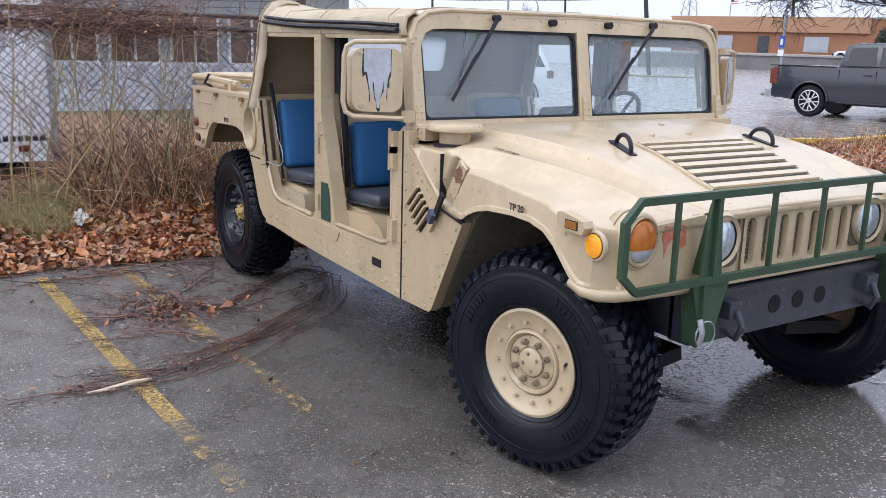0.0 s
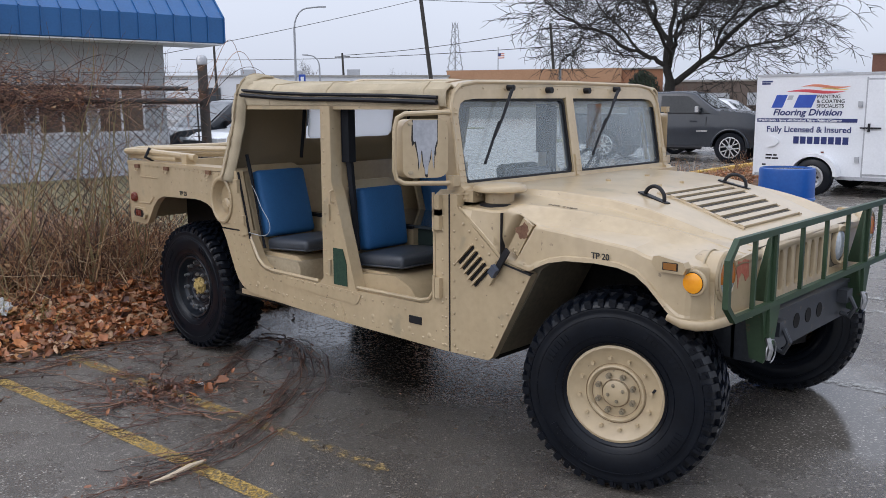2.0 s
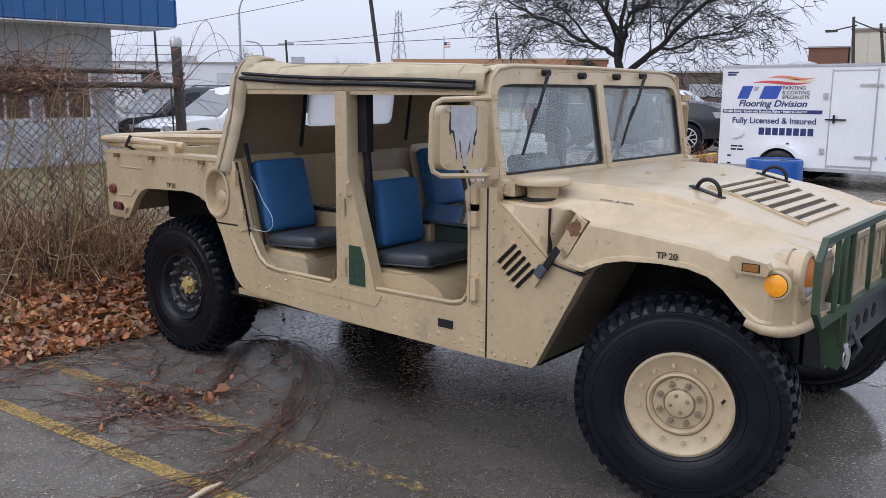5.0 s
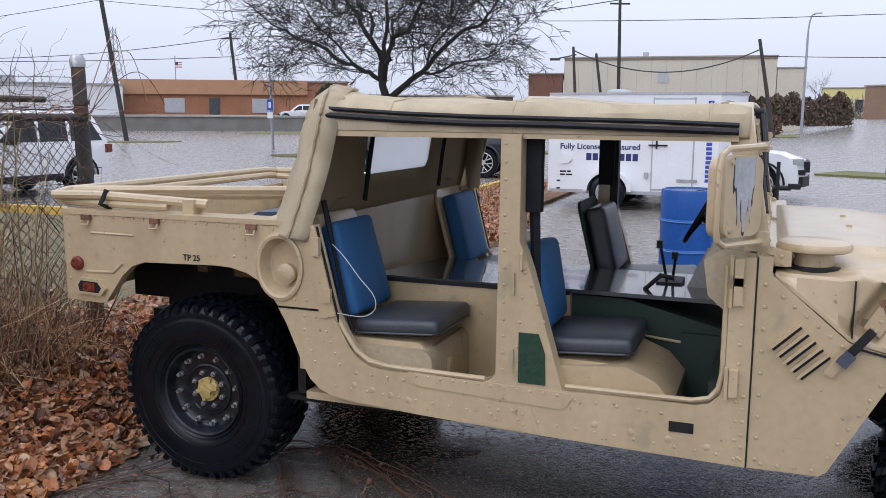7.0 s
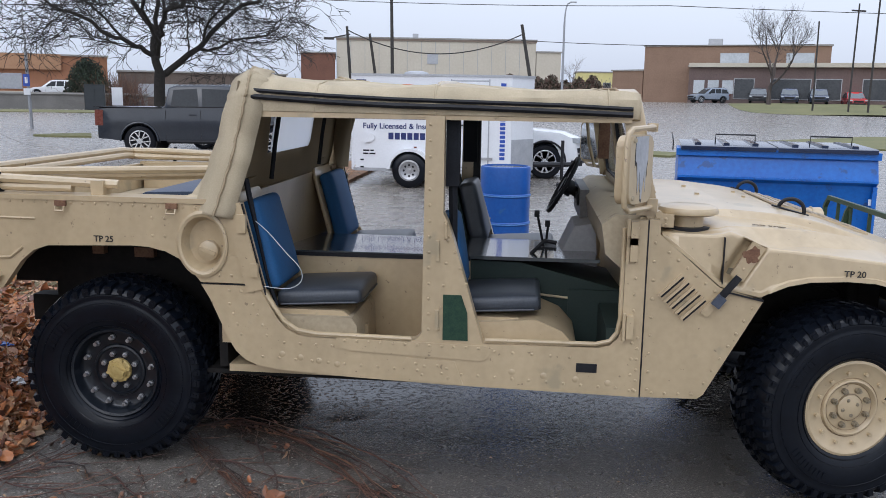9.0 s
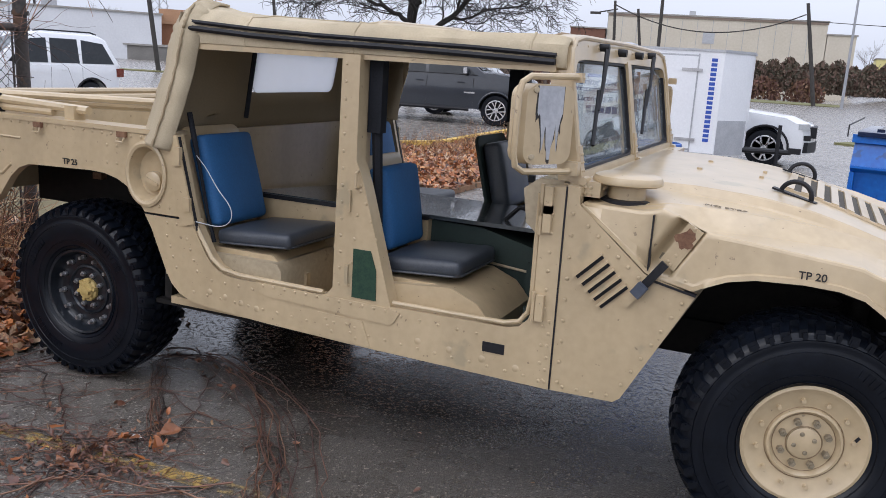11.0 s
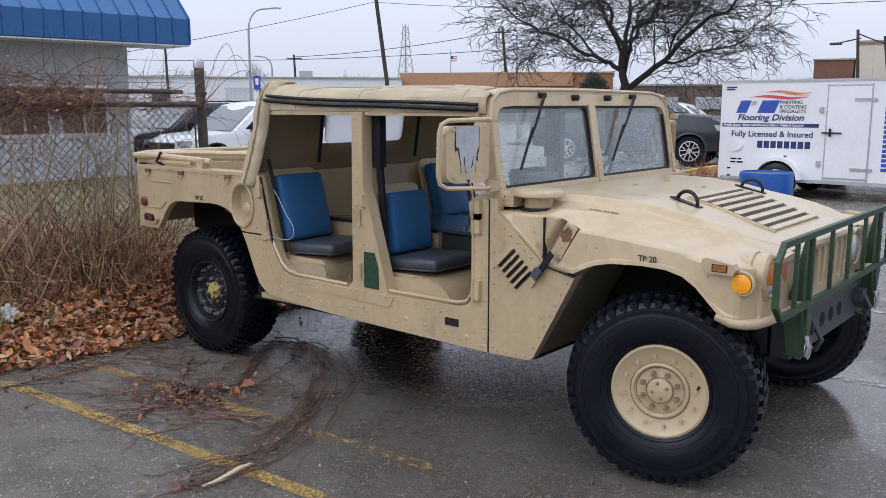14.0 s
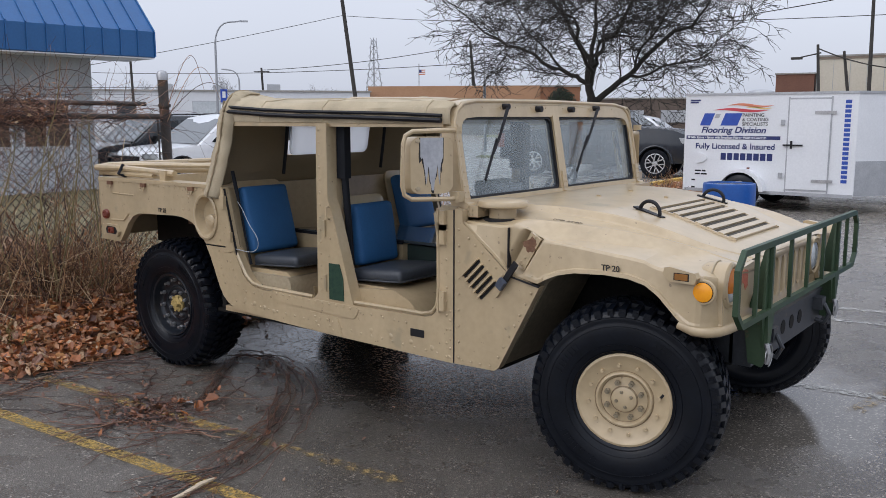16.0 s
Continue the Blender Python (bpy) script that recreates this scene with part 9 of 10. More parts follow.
suv("parked_suv", "white sport utility vehicle parked beyond the fence", (-12.75, 10.65, 0), 266, CAR_WHITE)
suv("parked_suv", "white sport utility vehicle parked behind the trailer", (-0.66, 15.25, 0), 0, CAR_WHITE)
suv("parked_suv", "dark grey vehicle parked by the building", (-15.7, 10.9, 0), 266, CAR_DARK)
suv("parked_suv", "white sport utility vehicle parked beside the pickup truck", (-8.6, 22.6, 0), 12, CAR_WHITE)

# white box trailer behind the fence
wb = thing("box_trailer", "plain white box trailer parked behind the fence", "trailer", (-3.45, -1.62, 0))
part("box_body", box(-5.5, 0, -2.4, 0, 0.40, 3.0), WHITE, wb, bevel=0.02)
part("corner_post", box(-0.03, 0.012, -0.06, 0.012, 0.38, 3.0), GREY_AL, wb)
part("tail_lamp", box(0.0, 0.02, -0.36, -0.26, 0.50, 0.56), RED_LENS, wb, "red tail lamp")
for i in range(8):
    part("lettering_bar", box(0.0, 0.006, -0.62 + 0.065 * i, -0.62 + 0.065 * i + 0.045, 0.60, 0.65), BLACK, wb)
for y in (-2.2, -0.3):
    part("wheel", lathe([(0.36, -0.12), (0.38, -0.08), (0.38, 0.08), (0.36, 0.12)], (-1.2, y, 0.38), "y", 20), RUBBER, wb)


# ---- buildings ----
BRICK = surface("orange_brown_brick", (0.26, 0.115, 0.06), (0.33, 0.155, 0.085), (0.8, 0.95), 0.6, 6, 0.1)
BRICK_TAN = surface("tan_parapet", (0.36, 0.20, 0.11), (0.42, 0.24, 0.14), (0.8, 0.95), 0.6, 6, 0.1)
BRICK_DARK = surface("dark_red_brick", (0.14, 0.065, 0.045), (0.19, 0.09, 0.06), (0.8, 0.95), 0.6, 6, 0.1)
OFFICE_BRICK = surface("brown_office_brick", (0.125, 0.088, 0.080), (0.175, 0.125, 0.112), (0.8, 0.95), 0.6, 6, 0.1)
OFFICE_TAN = surface("tan_office_brick", (0.225, 0.142, 0.096), (0.285, 0.185, 0.128), (0.8, 0.95), 0.6, 6, 0.1)
BEIGE = surface("beige_wall_panels", (0.50, 0.45, 0.36), (0.57, 0.52, 0.43), (0.7, 0.9), 0.3, 4, 0.05)
GREYWALL = surface("grey_stucco", (0.30, 0.32, 0.33), (0.37, 0.39, 0.40), (0.8, 0.95), 0.8, 20, 0.1)
ROOF_BLUE = surface("blue_standing_seam", (0.010, 0.085, 0.240), (0.016, 0.105, 0.290), (0.3, 0.45), 2, 20, 0.05)
DARK_GLASS = surface("dark_window", (0.03, 0.035, 0.04), (0.06, 0.065, 0.07), (0.08, 0.2), 0.5, 5, 0)
# brown and orange reflections are put into the pane colour
TAN_GLASS = surface("brown_reflecting_pane", (0.075, 0.052, 0.042), (0.19, 0.125, 0.075), (0.1, 0.25), 0.9, 5, 0)
PALE_GLASS = surface("pale_window", (0.42, 0.45, 0.47), (0.55, 0.58, 0.60), (0.15, 0.3), 0.5, 5, 0)
WHITE_WALL = surface("white_block_wall", (0.60, 0.61, 0.63), (0.67, 0.68, 0.70), (0.7, 0.9), 0.4, 5, 0.05)


def block(name, label, a, b, deep, z1, material, windows=(), extra=(), kind_="building"):
    """A building whose front runs from a to b on the ground, seen with a at the left; windows: (from, to, z0, z1, material) along the front in metres."""
    a, b = Vector((*a, 0)), Vector((*b, 0))
    length = (b - a).length
    ang = math.degrees(math.atan2(b.y - a.y, b.x - a.x))
    th = thing(name, label, kind_, a, ang)
    part("wall", box(0, length, 0, deep, -0.5, z1), material, th)
    part("roof", box(-0.15, length + 0.15, -0.15, deep + 0.15, z1, z1 + 0.18), CONCRETE, th)
    for u0, u1, w0, w1, m in windows:
        wd = part("window", box(u0 - 0.08, u1 + 0.08, -0.06, 0.0, w0 - 0.08, w1 + 0.08), GREY_AL, th)
        part("pane", box(u0, u1, -0.075, -0.06, w0, w1), m, wd)
    for u0, u1, y0, y1, w0, w1, m, nm in extra:
        part(nm, box(u0, u1, y0, y1, w0, w1), m, th)
    return th


# building with the blue awning roof beyond the fence
aw = thing("awning_building", "grey building with a blue standing-seam awning roof", "building", (-13.84, 6.7, 0), 83)
part("wall", box(-9, 0, 0, 6, 0, 3.15), GREYWALL, aw, "grey stucco wall")
part("stone_wainscot", box(-9, 0.02, -0.05, 0, 0, 1.05), surface("pale_block_wainscot", (0.42, 0.44, 0.47), (0.52, 0.54, 0.57), (0.8, 0.95), 2, 20, 0.1), aw)
prof = [(-0.80, 3.12), (-0.80, 3.69), (0.65, 5.09), (0.65, 3.16), (-0.78, 3.10)]
part("awning", prism([(y, z) for y, z in prof], -9, 1.20, "x"), ROOF_BLUE, aw, "blue standing-seam metal awning")
part("soffit", box(-9, 1.18, -0.78, 0.6, 3.07, 3.097), WHITE_WALL, aw)
for i in range(25):
    x = 1.19 - 0.41 * i
    part("seam", obox(pose(x, -0.075, 4.40, 44, 0, 0), 0.03, 2.02, 0.04), ROOF_BLUE, aw)
    part("seam", box(x - 0.015, x + 0.015, -0.83, -0.80, 3.12, 3.69), ROOF_BLUE, aw)
for i in range(6):
    x = -1.65 - 1.3 * i
    w = part("window", box(x, x + 1.1, -0.06, 0.0, 1.0, 2.15), WHITE_WALL, aw)
    part("pane", box(x + 0.06, x + 0.52, -0.07, -0.06, 1.08, 2.07), TAN_GLASS, w)
    part("pane", box(x + 0.58, x + 1.04, -0.07, -0.06, 1.08, 2.07), TAN_GLASS, w)

# low brick workshop across the road, behind a concrete wall
block("brick_workshop", "long low orange-brown brick workshop with a flat roof", (-64.0, 71.5), (-42.5, 83.1), 14, 5.3, BRICK,
      [(4.6, 6.6, 2.0, 3.4, GREY_AL), (14.0, 16.2, 2.0, 3.4, GREY_AL)],
      [(0, 20.0, -0.3, 0.0, 3.9, 5.45, BRICK_TAN, "parapet"), (9.3, 10.4, -0.1, 0.0, 1.6, 3.5, DARK_GLASS, "door"), (0, 20, -0.12, 0.0, 1.2, 1.7, BEIGE, "plinth")])
block("low_building", "long low dark brown building behind the trees", (-42.0, 84.5), (-26.0, 92.5), 10, 3.9, surface("dark_brown_wall", (0.10, 0.075, 0.06), (0.15, 0.115, 0.095), (0.8, 0.95), 0.6, 6, 0.1), [(2.0, 6.0, 1.4, 2.6, GREY_AL), (8.0, 12.0, 1.4, 2.6, GREY_AL)])
block("retaining_wall", "long grey concrete retaining wall by the road", (-66.0, 66.0), (-37.5, 81.5), 0.4, 1.45, surface("dark_concrete", (0.13, 0.125, 0.115), (0.21, 0.20, 0.185), (0.7, 0.9), 0.8, 10, 0.2), kind_="wall")
block("white_shed", "long white block building with roof units", (-83.0, 46.0), (-62.0, 69.5), 10, 4.7, WHITE_WALL,
      [(4, 6, 1.5, 3.5, DARK_GLASS), (12, 16, 0.2, 3.6, PALE_GLASS)], [(8, 9.5, 2, 4, 4.8, 5.6, GREY_AL, "roof_unit"), (20, 21.5, 2, 4, 4.8, 5.6, GREY_AL, "roof_unit"), (14, 15.2, 3, 4, 4.8, 5.5, GREY_AL, "roof_unit")])
block("white_shed", "far white shed with a dark gable", (-92, 34), (-84, 44), 10, 5.2, WHITE_WALL)
wh = block("beige_warehouse", "large beige panel warehouse with a flat roof", (-24.5, 111.5), (2.2, 115.0), 20, 9.4, BEIGE,
      [(12.3, 13.6, 6.2, 7.4, GREY_AL)], [(0, 27, -0.1, 0, 9.1, 9.55, surface("roof_band", (0.17, 0.13, 0.10), (0.22, 0.17, 0.13)), "roof_band"), (10.2, 11.0, 3, 4, 9.5, 10.3, GREY_AL, "roof_vent")])
for i in range(14):
    part("panel_joint", box(1.9 * i, 1.9 * i + 0.05, -0.03, 0.0, 0, 9.1), GREYWALL, wh)
block("beige_annex", "lower beige annex of the warehouse", (2.3, 115.0), (5.6, 115.6), 20, 7.9, BEIGE)
block("brick_annex", "red brick annex with a flat roof", (-29.0, 110), (-24.6, 111.0), 20, 7.3, BRICK_DARK)
b2 = block("brick_office", "brown brick office building with an upper storey", (21.0, 105.6), (64.0, 93.5), 22, 4.35, OFFICE_BRICK,
      [(u, v, 0.6, 2.9, DARK_GLASS) for u, v in ((5.4, 7.6), (9.5, 13.9), (14.5, 17.2), (19.5, 23.5), (25, 29), (31, 35))],
      [(0, 44.5, -0.5, 0.0, 4.3, 4.8, BEIGE, "fascia")])
for i in range(3):
    part("poster", box(0.62 + 1.68 * i, 1.9 + 1.68 * i, -0.12, -0.05, 1.15, 2.75), PALE_GLASS, b2, "white window poster")
for i in range(5):
    sw_ = part("window", box(-0.06, 0.0, 1.0 + 2.6 * i, 2.9 + 2.6 * i, 0.6, 2.9), GREY_AL, b2)
    part("pane", box(-0.075, -0.06, 1.1 + 2.6 * i, 2.8 + 2.6 * i, 0.7, 2.8), DARK_GLASS, sw_)
b3_ = block("brick_office_upper", "upper brick storey of the office building", (15.9, 108.6), (37.0, 103.6), 16, 6.9, OFFICE_TAN,
      [(9.2, 12.4, 4.9, 6.0, PALE_GLASS), (16.8, 19.8, 4.9, 6.0, PALE_GLASS)], [(7.5, 9.2, 3, 5, 7.0, 8.0, GREY_AL, "roof_unit")])
b4_ = block("brick_wing", "low brick side wing", (12.3, 112), (15.8, 108.7), 12, 3.9, OFFICE_TAN)
for ob_ in (b2, b3_, b4_):
    ob_.location.z = 1.55
block("yellow_shop", "far pale yellow shop building", (9.6, 150), (16.5, 150), 10, 6.4, surface("yellow_wall", (0.62, 0.55, 0.22), (0.68, 0.60, 0.27)), [(1, 2.2, 2.6, 4.6, DARK_GLASS), (2.8, 4.0, 2.6, 4.6, DARK_GLASS), (4.6, 5.8, 2.6, 4.6, DARK_GLASS)])

# grass islands and far kerbs
FAR_LAWN = surface("far_winter_lawn", (0.115, 0.120, 0.045), (0.19, 0.175, 0.078), (0.9, 1.0), 0.3, 6, 0.3, 0.02)


def island(name, pts, label):
    solo(name, prism(pts, 0.0, 0.06, "z"), FAR_LAWN, label, "lawn", smooth=0, kind="structure")


def oval(cx, cy, rx, ry, turn=0.0, k=28):
    c, s_ = math.cos(radians(turn)), math.sin(radians(turn))
    return [(cx + rx * math.cos(a) * c - ry * math.sin(a) * s_, cy + rx * math.cos(a) * s_ + ry * math.sin(a) * c) for a in [2 * math.pi * i / k for i in range(k)]]


island("lawn_2", oval(-14.2, 28.8, 3.6, 1.5, 25), "small grass island by the road")
island("lawn_8", oval(-35.3, 38.9, 3.4, 1.1, 30), "small grass island round the utility pole")
island("lawn_3", oval(-12.0, 34.5, 5.5, 2.2, 15), "grass island round the big tree")
island("lawn_4", [(-42, 62), (-8, 74), (2, 76), (7.5, 78), (8.0, 82), (4, 86), (-14, 84), (-46, 70)], "brown grass strip before the hedge")
lawn_rows = []
for y, xl in ((76.6, 27.0), (77.4, 24.2), (79, 22.4), (82, 22.0), (86, 22.3), (90, 22.8), (95, 23.6), (98, 24.6), (99, 26.0)):
    lawn_rows.append([(xl + (66 - xl) * j / 8, y - (2.5 * j / 8), rise(xl + (66 - xl) * j / 8, y - (2.5 * j / 8)) + (0.13 if 0 < j else 0.02)) for j in range(9)])
solo("lawn_5", grid(lawn_rows), FAR_LAWN, "green grass mound before the office", "lawn", smooth=60, kind="structure")
island("lawn_6", [(10.8, 33.5), (16.5, 28), (50, 42), (50, 54), (19, 42)], "grass verge by the drive")
island("lawn_7", [(3.6, 24), (6.2, 22.6), (7.2, 24.2), (4.6, 26.0)], "small grass patch by the drive")
kerb("kerb_3", [(-70, 64.5), (-36, 82.5)], CONCRETE, "pale concrete road kerb", 0.4, 0.14)


# ---- trees ----
def bare_tree(name, label, at, height, spread_, trunk_r, seed, levels=5, material=None, twig=None, low=0.28):
    """Trunk, limbs and twigs by repeated forking."""
    r_ = random.Random(seed)
    limbs, twigs = [], []

    def grow(p, d, length, r, lvl):
        k = 5 if lvl else 4
        pts, q, dd = [tuple(p)], Vector(p), Vector(d)
        for i in range(k):
            dd = (dd + Vector((r_.gauss(0, 0.10), r_.gauss(0, 0.10), r_.gauss(0.02, 0.07)))).normalized()
            q = q + dd * (length / k)
            pts.append(tuple(q))
        (limbs if lvl <= 1 else twigs).append((pts, r, r * 0.62))
        if lvl >= levels:
            return
        n_ = (4 if lvl == 0 else r_.randint(3, 5)) if lvl < levels - 1 else r_.randint(4, 6)
        for i in range(n_):
            t = 1.0 if i == 0 else r_.uniform(0.35, 1.0)
            base = Vector(pts[min(k, max(1, int(round(t * k))))])
            side = Vector((r_.gauss(0, 1), r_.gauss(0, 1), r_.gauss(0.1, 0.5)))
            side = (side - side.dot(dd) * dd).normalized()
            ang = r_.uniform(0.35, 0.95) if i else r_.uniform(0.1, 0.4)
            nd = (dd * math.cos(ang) + side * math.sin(ang) * spread_).normalized()
            nd.z = max(nd.z, -0.12)
            grow(base, nd, length * r_.uniform(0.58, 0.82), max(0.005, r * 0.62 * r_.uniform(0.6, 0.95)), lvl + 1)
    grow(Vector(at), Vector((0.02, 0.0, 1)), height * low, trunk_r, 0)
    th = thing(name, label, "tree", at, group="bare trees")
    for nm, ls, mt, sg in (("trunk", limbs, material or BARK, 8), ("crown", twigs, twig or TWIG, 3)):
        ls = [([tuple(Vector(p) - Vector(at)) for p in pts], a, b) for pts, a, b in ls]
        ob_ = new(nm, sticks(nm, ls, mt, sg))
        ob_.parent = th
        if nm == "crown":
            tagged(ob_, "bare spreading twigs", kind="stuff")
    return th


def oak(name, label, at, seed):
    """A low-forking crown: one limb reaching to each side, the leader splitting twice, sinuous boughs and drooping twigs."""
    r_ = random.Random(seed)
    limbs, twigs = [], []
    LEN = [0, 3.3, 2.5, 1.8, 1.25, 0.8]
    KIDS = [0, 7, 5, 5, 4, 0]
    across, away = Vector((0.916, 0.40, 0)), Vector((-0.40, 0.916, 0))

    def bough(p, d, lvl, r, size=1.0, wob=0.17):
        k = 7
        pts, q, dd = [tuple(p)], Vector(p), Vector(d).normalized()
        L = LEN[lvl] * size * r_.uniform(0.75, 1.2)
        for i in range(k):
            dd = (dd + Vector((r_.gauss(0, wob), r_.gauss(0, wob), r_.gauss(0.03 if lvl < 3 else -0.035, wob * 0.9)))).normalized()
            q = q + dd * (L / k)
            pts.append(tuple(q))
        (limbs if lvl <= 2 else twigs).append((pts, r, r * (0.55 if lvl < 3 else 0.40)))
        sprout(pts, r, lvl, size)

    def sprout(pts, r, lvl, size=1.0):
        if lvl >= 5:
            return
        k = len(pts) - 1
        for i in range(KIDS[lvl]):
            t = k if i == 0 else r_.randint(2, k)
            dd = (Vector(pts[t]) - Vector(pts[t - 1])).normalized()
            side = Vector((r_.gauss(0, 1), r_.gauss(0, 1), r_.gauss(0.15, 0.6)))
            side = (side - side.dot(dd) * dd).normalized()
            ang = r_.uniform(0.15, 0.45) if i == 0 else r_.uniform(0.5, 1.1)
            nd = dd * math.cos(ang) + side * math.sin(ang)
            nd.z = max(nd.z, -0.05 if lvl < 2 else -0.40)
            bough(pts[t], nd, lvl + 1, max(0.0175, r * (0.60 if i == 0 else 0.48) * r_.uniform(0.65, 1.0)), 0.5 + 0.5 * size, 0.19)

    def main(points, r0, r1, size=1.0):
        pts = [across * u + away * w + Vector((0, 0, z)) for u, w, z in points]
        bent = []
        for a, b in zip(pts, pts[1:]):
            bent += [a, a.lerp(b, 0.5) + Vector((r_.gauss(0, 0.10), r_.gauss(0, 0.10), r_.gauss(0, 0.10)))]
        bent = [tuple(p) for p in bent + [pts[-1]]]
        limbs.append((bent, r0 * 0.78, r1 * 0.8))
        sprout(bent, r1 * 1.1, 1, size)
    limbs.append(([tuple(across * u + Vector((0, 0, z))) for u, z in ((0.0, -0.05), (0.01, 0.5), (0.0, 1.3), (0.02, 2.2), (0.06, 2.75))], 0.30, 0.24))
    limbs.append(([tuple(across * u + Vector((0, 0, z))) for u, z in ((0.06, 2.6), (-0.10, 3.1), (-0.16, 3.7), (-0.12, 4.2))], 0.20, 0.17))
    main(((0.05, 0, 2.5), (0.6, 0.1, 2.85), (1.3, 0.2, 3.45), (2.1, 0.3, 4.1), (2.9, 0.3, 5.0), (3.8, 0.5, 5.8), (4.9, 0.6, 6.5)), 0.21, 0.085, 1.1)
    main(((-0.14, 0, 3.35), (-0.7, -0.1, 3.75), (-1.5, -0.2, 4.1), (-2.3, -0.4, 4.35), (-3.0, -0.4, 4.9), (-4.0, -0.6, 5.15), (-4.9, -0.6, 5.7)), 0.15, 0.065, 1.0)
    main(((-0.12, 0, 4.1), (-0.35, 0.2, 4.8), (-0.9, 0.4, 5.6), (-1.3, 0.5, 6.5), (-2.0, 0.6, 7.3), (-2.5, 0.9, 8.2)), 0.18, 0.07, 1.0)
    main(((-0.12, 0, 4.1), (0.2, -0.2, 4.7), (0.7, -0.3, 5.5), (1.4, -0.6, 6.2), (1.9, -0.8, 7.2), (2.7, -1.0, 8.0)), 0.18, 0.07, 1.0)
    main(((-0.12, 0, 4.0), (-0.05, 0.2, 5.0), (0.15, 0.3, 6.2), (0.1, 0.3, 7.3), (0.4, 0.5, 8.6)), 0.16, 0.06, 0.95)
    main(((0.0, 0.0, 3.3), (0.1, -0.9, 3.9), (-0.3, -2.0, 4.7), (-0.4, -3.0, 5.6), (-0.9, -4.0, 6.2)), 0.14, 0.06, 0.9)
    main(((0.0, 0.0, 3.5), (0.1, 1.0, 4.3), (0.4, 2.1, 5.2), (0.3, 3.2, 6.3), (0.9, 4.2, 7.0)), 0.15, 0.06, 0.95)
    main(((1.2, 0.2, 3.4), (2.2, 0.7, 3.7), (3.3, 0.9, 4.2), (4.4, 1.4, 4.4), (5.6, 1.6, 4.9)), 0.09, 0.045, 0.85)
    main(((-1.4, -0.2, 4.05), (-2.1, 0.5, 4.9), (-3.1, 0.9, 5.8), (-3.8, 1.2, 6.8)), 0.085, 0.045, 0.85)
    main(((2.0, 0.3, 4.0), (2.3, -0.4, 5.0), (3.1, -0.9, 5.9), (3.6, -1.2, 7.0)), 0.085, 0.045, 0.85)
    th = thing(name, label, "tree", at)
    ob_ = new("trunk", sticks("trunk", limbs, BARK, 8))
    ob_.parent = th
    ob_ = new("crown", sticks("crown", twigs, BARK, 3))
    ob_.parent = th
    tagged(ob_, "bare spreading twigs", kind="stuff")
    return th


oak("oak_tree", "large bare spreading oak tree", (-14.95, 33.35, 0), 4)
bare_tree("bare_tree", "bare grey tree before the office building", (27.3, 92.5, 1.4), 15.0, 0.85, 0.28, 8, 5, TWIG, TWIG)
k = 0
for x, y, h in ((-78, 95, 9), (-92, 80, 8), (-60, 112, 8.5), (-105, 60, 8), (-45, 120, 9), (-88, 62, 7.5), (-70, 110, 10), (-35, 118, 8), (-52, 100, 7.5), (-66, 92, 7), (-118, 42, 9), (66, 110, 11), (75, 96, 12), (8, 122, 10)):
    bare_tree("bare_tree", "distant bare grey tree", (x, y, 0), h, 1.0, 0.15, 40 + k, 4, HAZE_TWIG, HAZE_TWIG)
    k += 1
for x, y, h, sd in ((-86, 84, 10.5, 71), (-93, 74, 9.5, 72), (-96, 63, 8.5, 73)):
    bare_tree("bare_tree", "bare round-crowned tree behind the white shed", (x, y, 0), h, 1.0, 0.20, sd, 5, TWIG, TWIG)
lines = []
for i in range(5200):
    a = rng.uniform(1.35, 2.75)
    d = rng.uniform(128, 150)
    x, y = 2 + d * math.cos(a), -4 + d * math.sin(a)
    h = rng.uniform(2.0, 5.8)
    lines.append((wander((x, y, 0), (rng.gauss(0, 0.25), rng.gauss(0, 0.25), 1), h / 5, 5, 0.30), 0.065, 0.028))
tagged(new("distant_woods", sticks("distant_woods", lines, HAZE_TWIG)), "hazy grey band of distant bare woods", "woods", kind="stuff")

HEDGE = palette("evergreen_needles", [(0.075, 0.066, 0.046), (0.10, 0.082, 0.056), (0.15, 0.10, 0.074), (0.14, 0.085, 0.066)], 0.85)
HEDGE_RED = palette("russet_hedge", [(0.13, 0.06, 0.045), (0.16, 0.085, 0.055), (0.10, 0.05, 0.04), (0.20, 0.12, 0.07)], 0.85)


def shrub(name, label, at, rx, ry, rz, material, count, size, seed):
    """An uneven crown of small leaf clumps."""
    r_ = random.Random(seed)
    vs, fs = [], []
    for i in range(count):
        a, b = r_.uniform(0, 6.283), r_.uniform(-0.2, 1.0)
        rr = math.sqrt(max(0.0, 1 - b * b)) * r_.uniform(0.5, 1.0) * (0.8 + 0.3 * noise.noise(Vector((math.cos(a) * 2, math.sin(a) * 2, seed))))
        c = Vector((rx * rr * math.cos(a), ry * rr * math.sin(a), max(0.05, rz * (b + 0.2) / 1.2 * r_.uniform(0.85, 1.1))))
        m = Matrix.Translation(c) @ Euler((r_.uniform(0, 6), r_.uniform(0, 6), r_.uniform(0, 6))).to_matrix().to_4x4()
        s_ = size * r_.uniform(0.6, 1.3)
        k0 = len(vs)
        vs += [tuple(m @ Vector(p)) for p in ((-s_, 0, 0), (0, s_ * 0.5, s_ * 0.2), (s_, 0, 0), (0, -s_ * 0.5, s_ * 0.2))]
        fs.append((k0, k0 + 1, k0 + 2, k0 + 3))
    ob_ = new(name, mesh_of(name, vs, fs, material))
    ob_.location = at
    return tagged(ob_, label, "shrub")


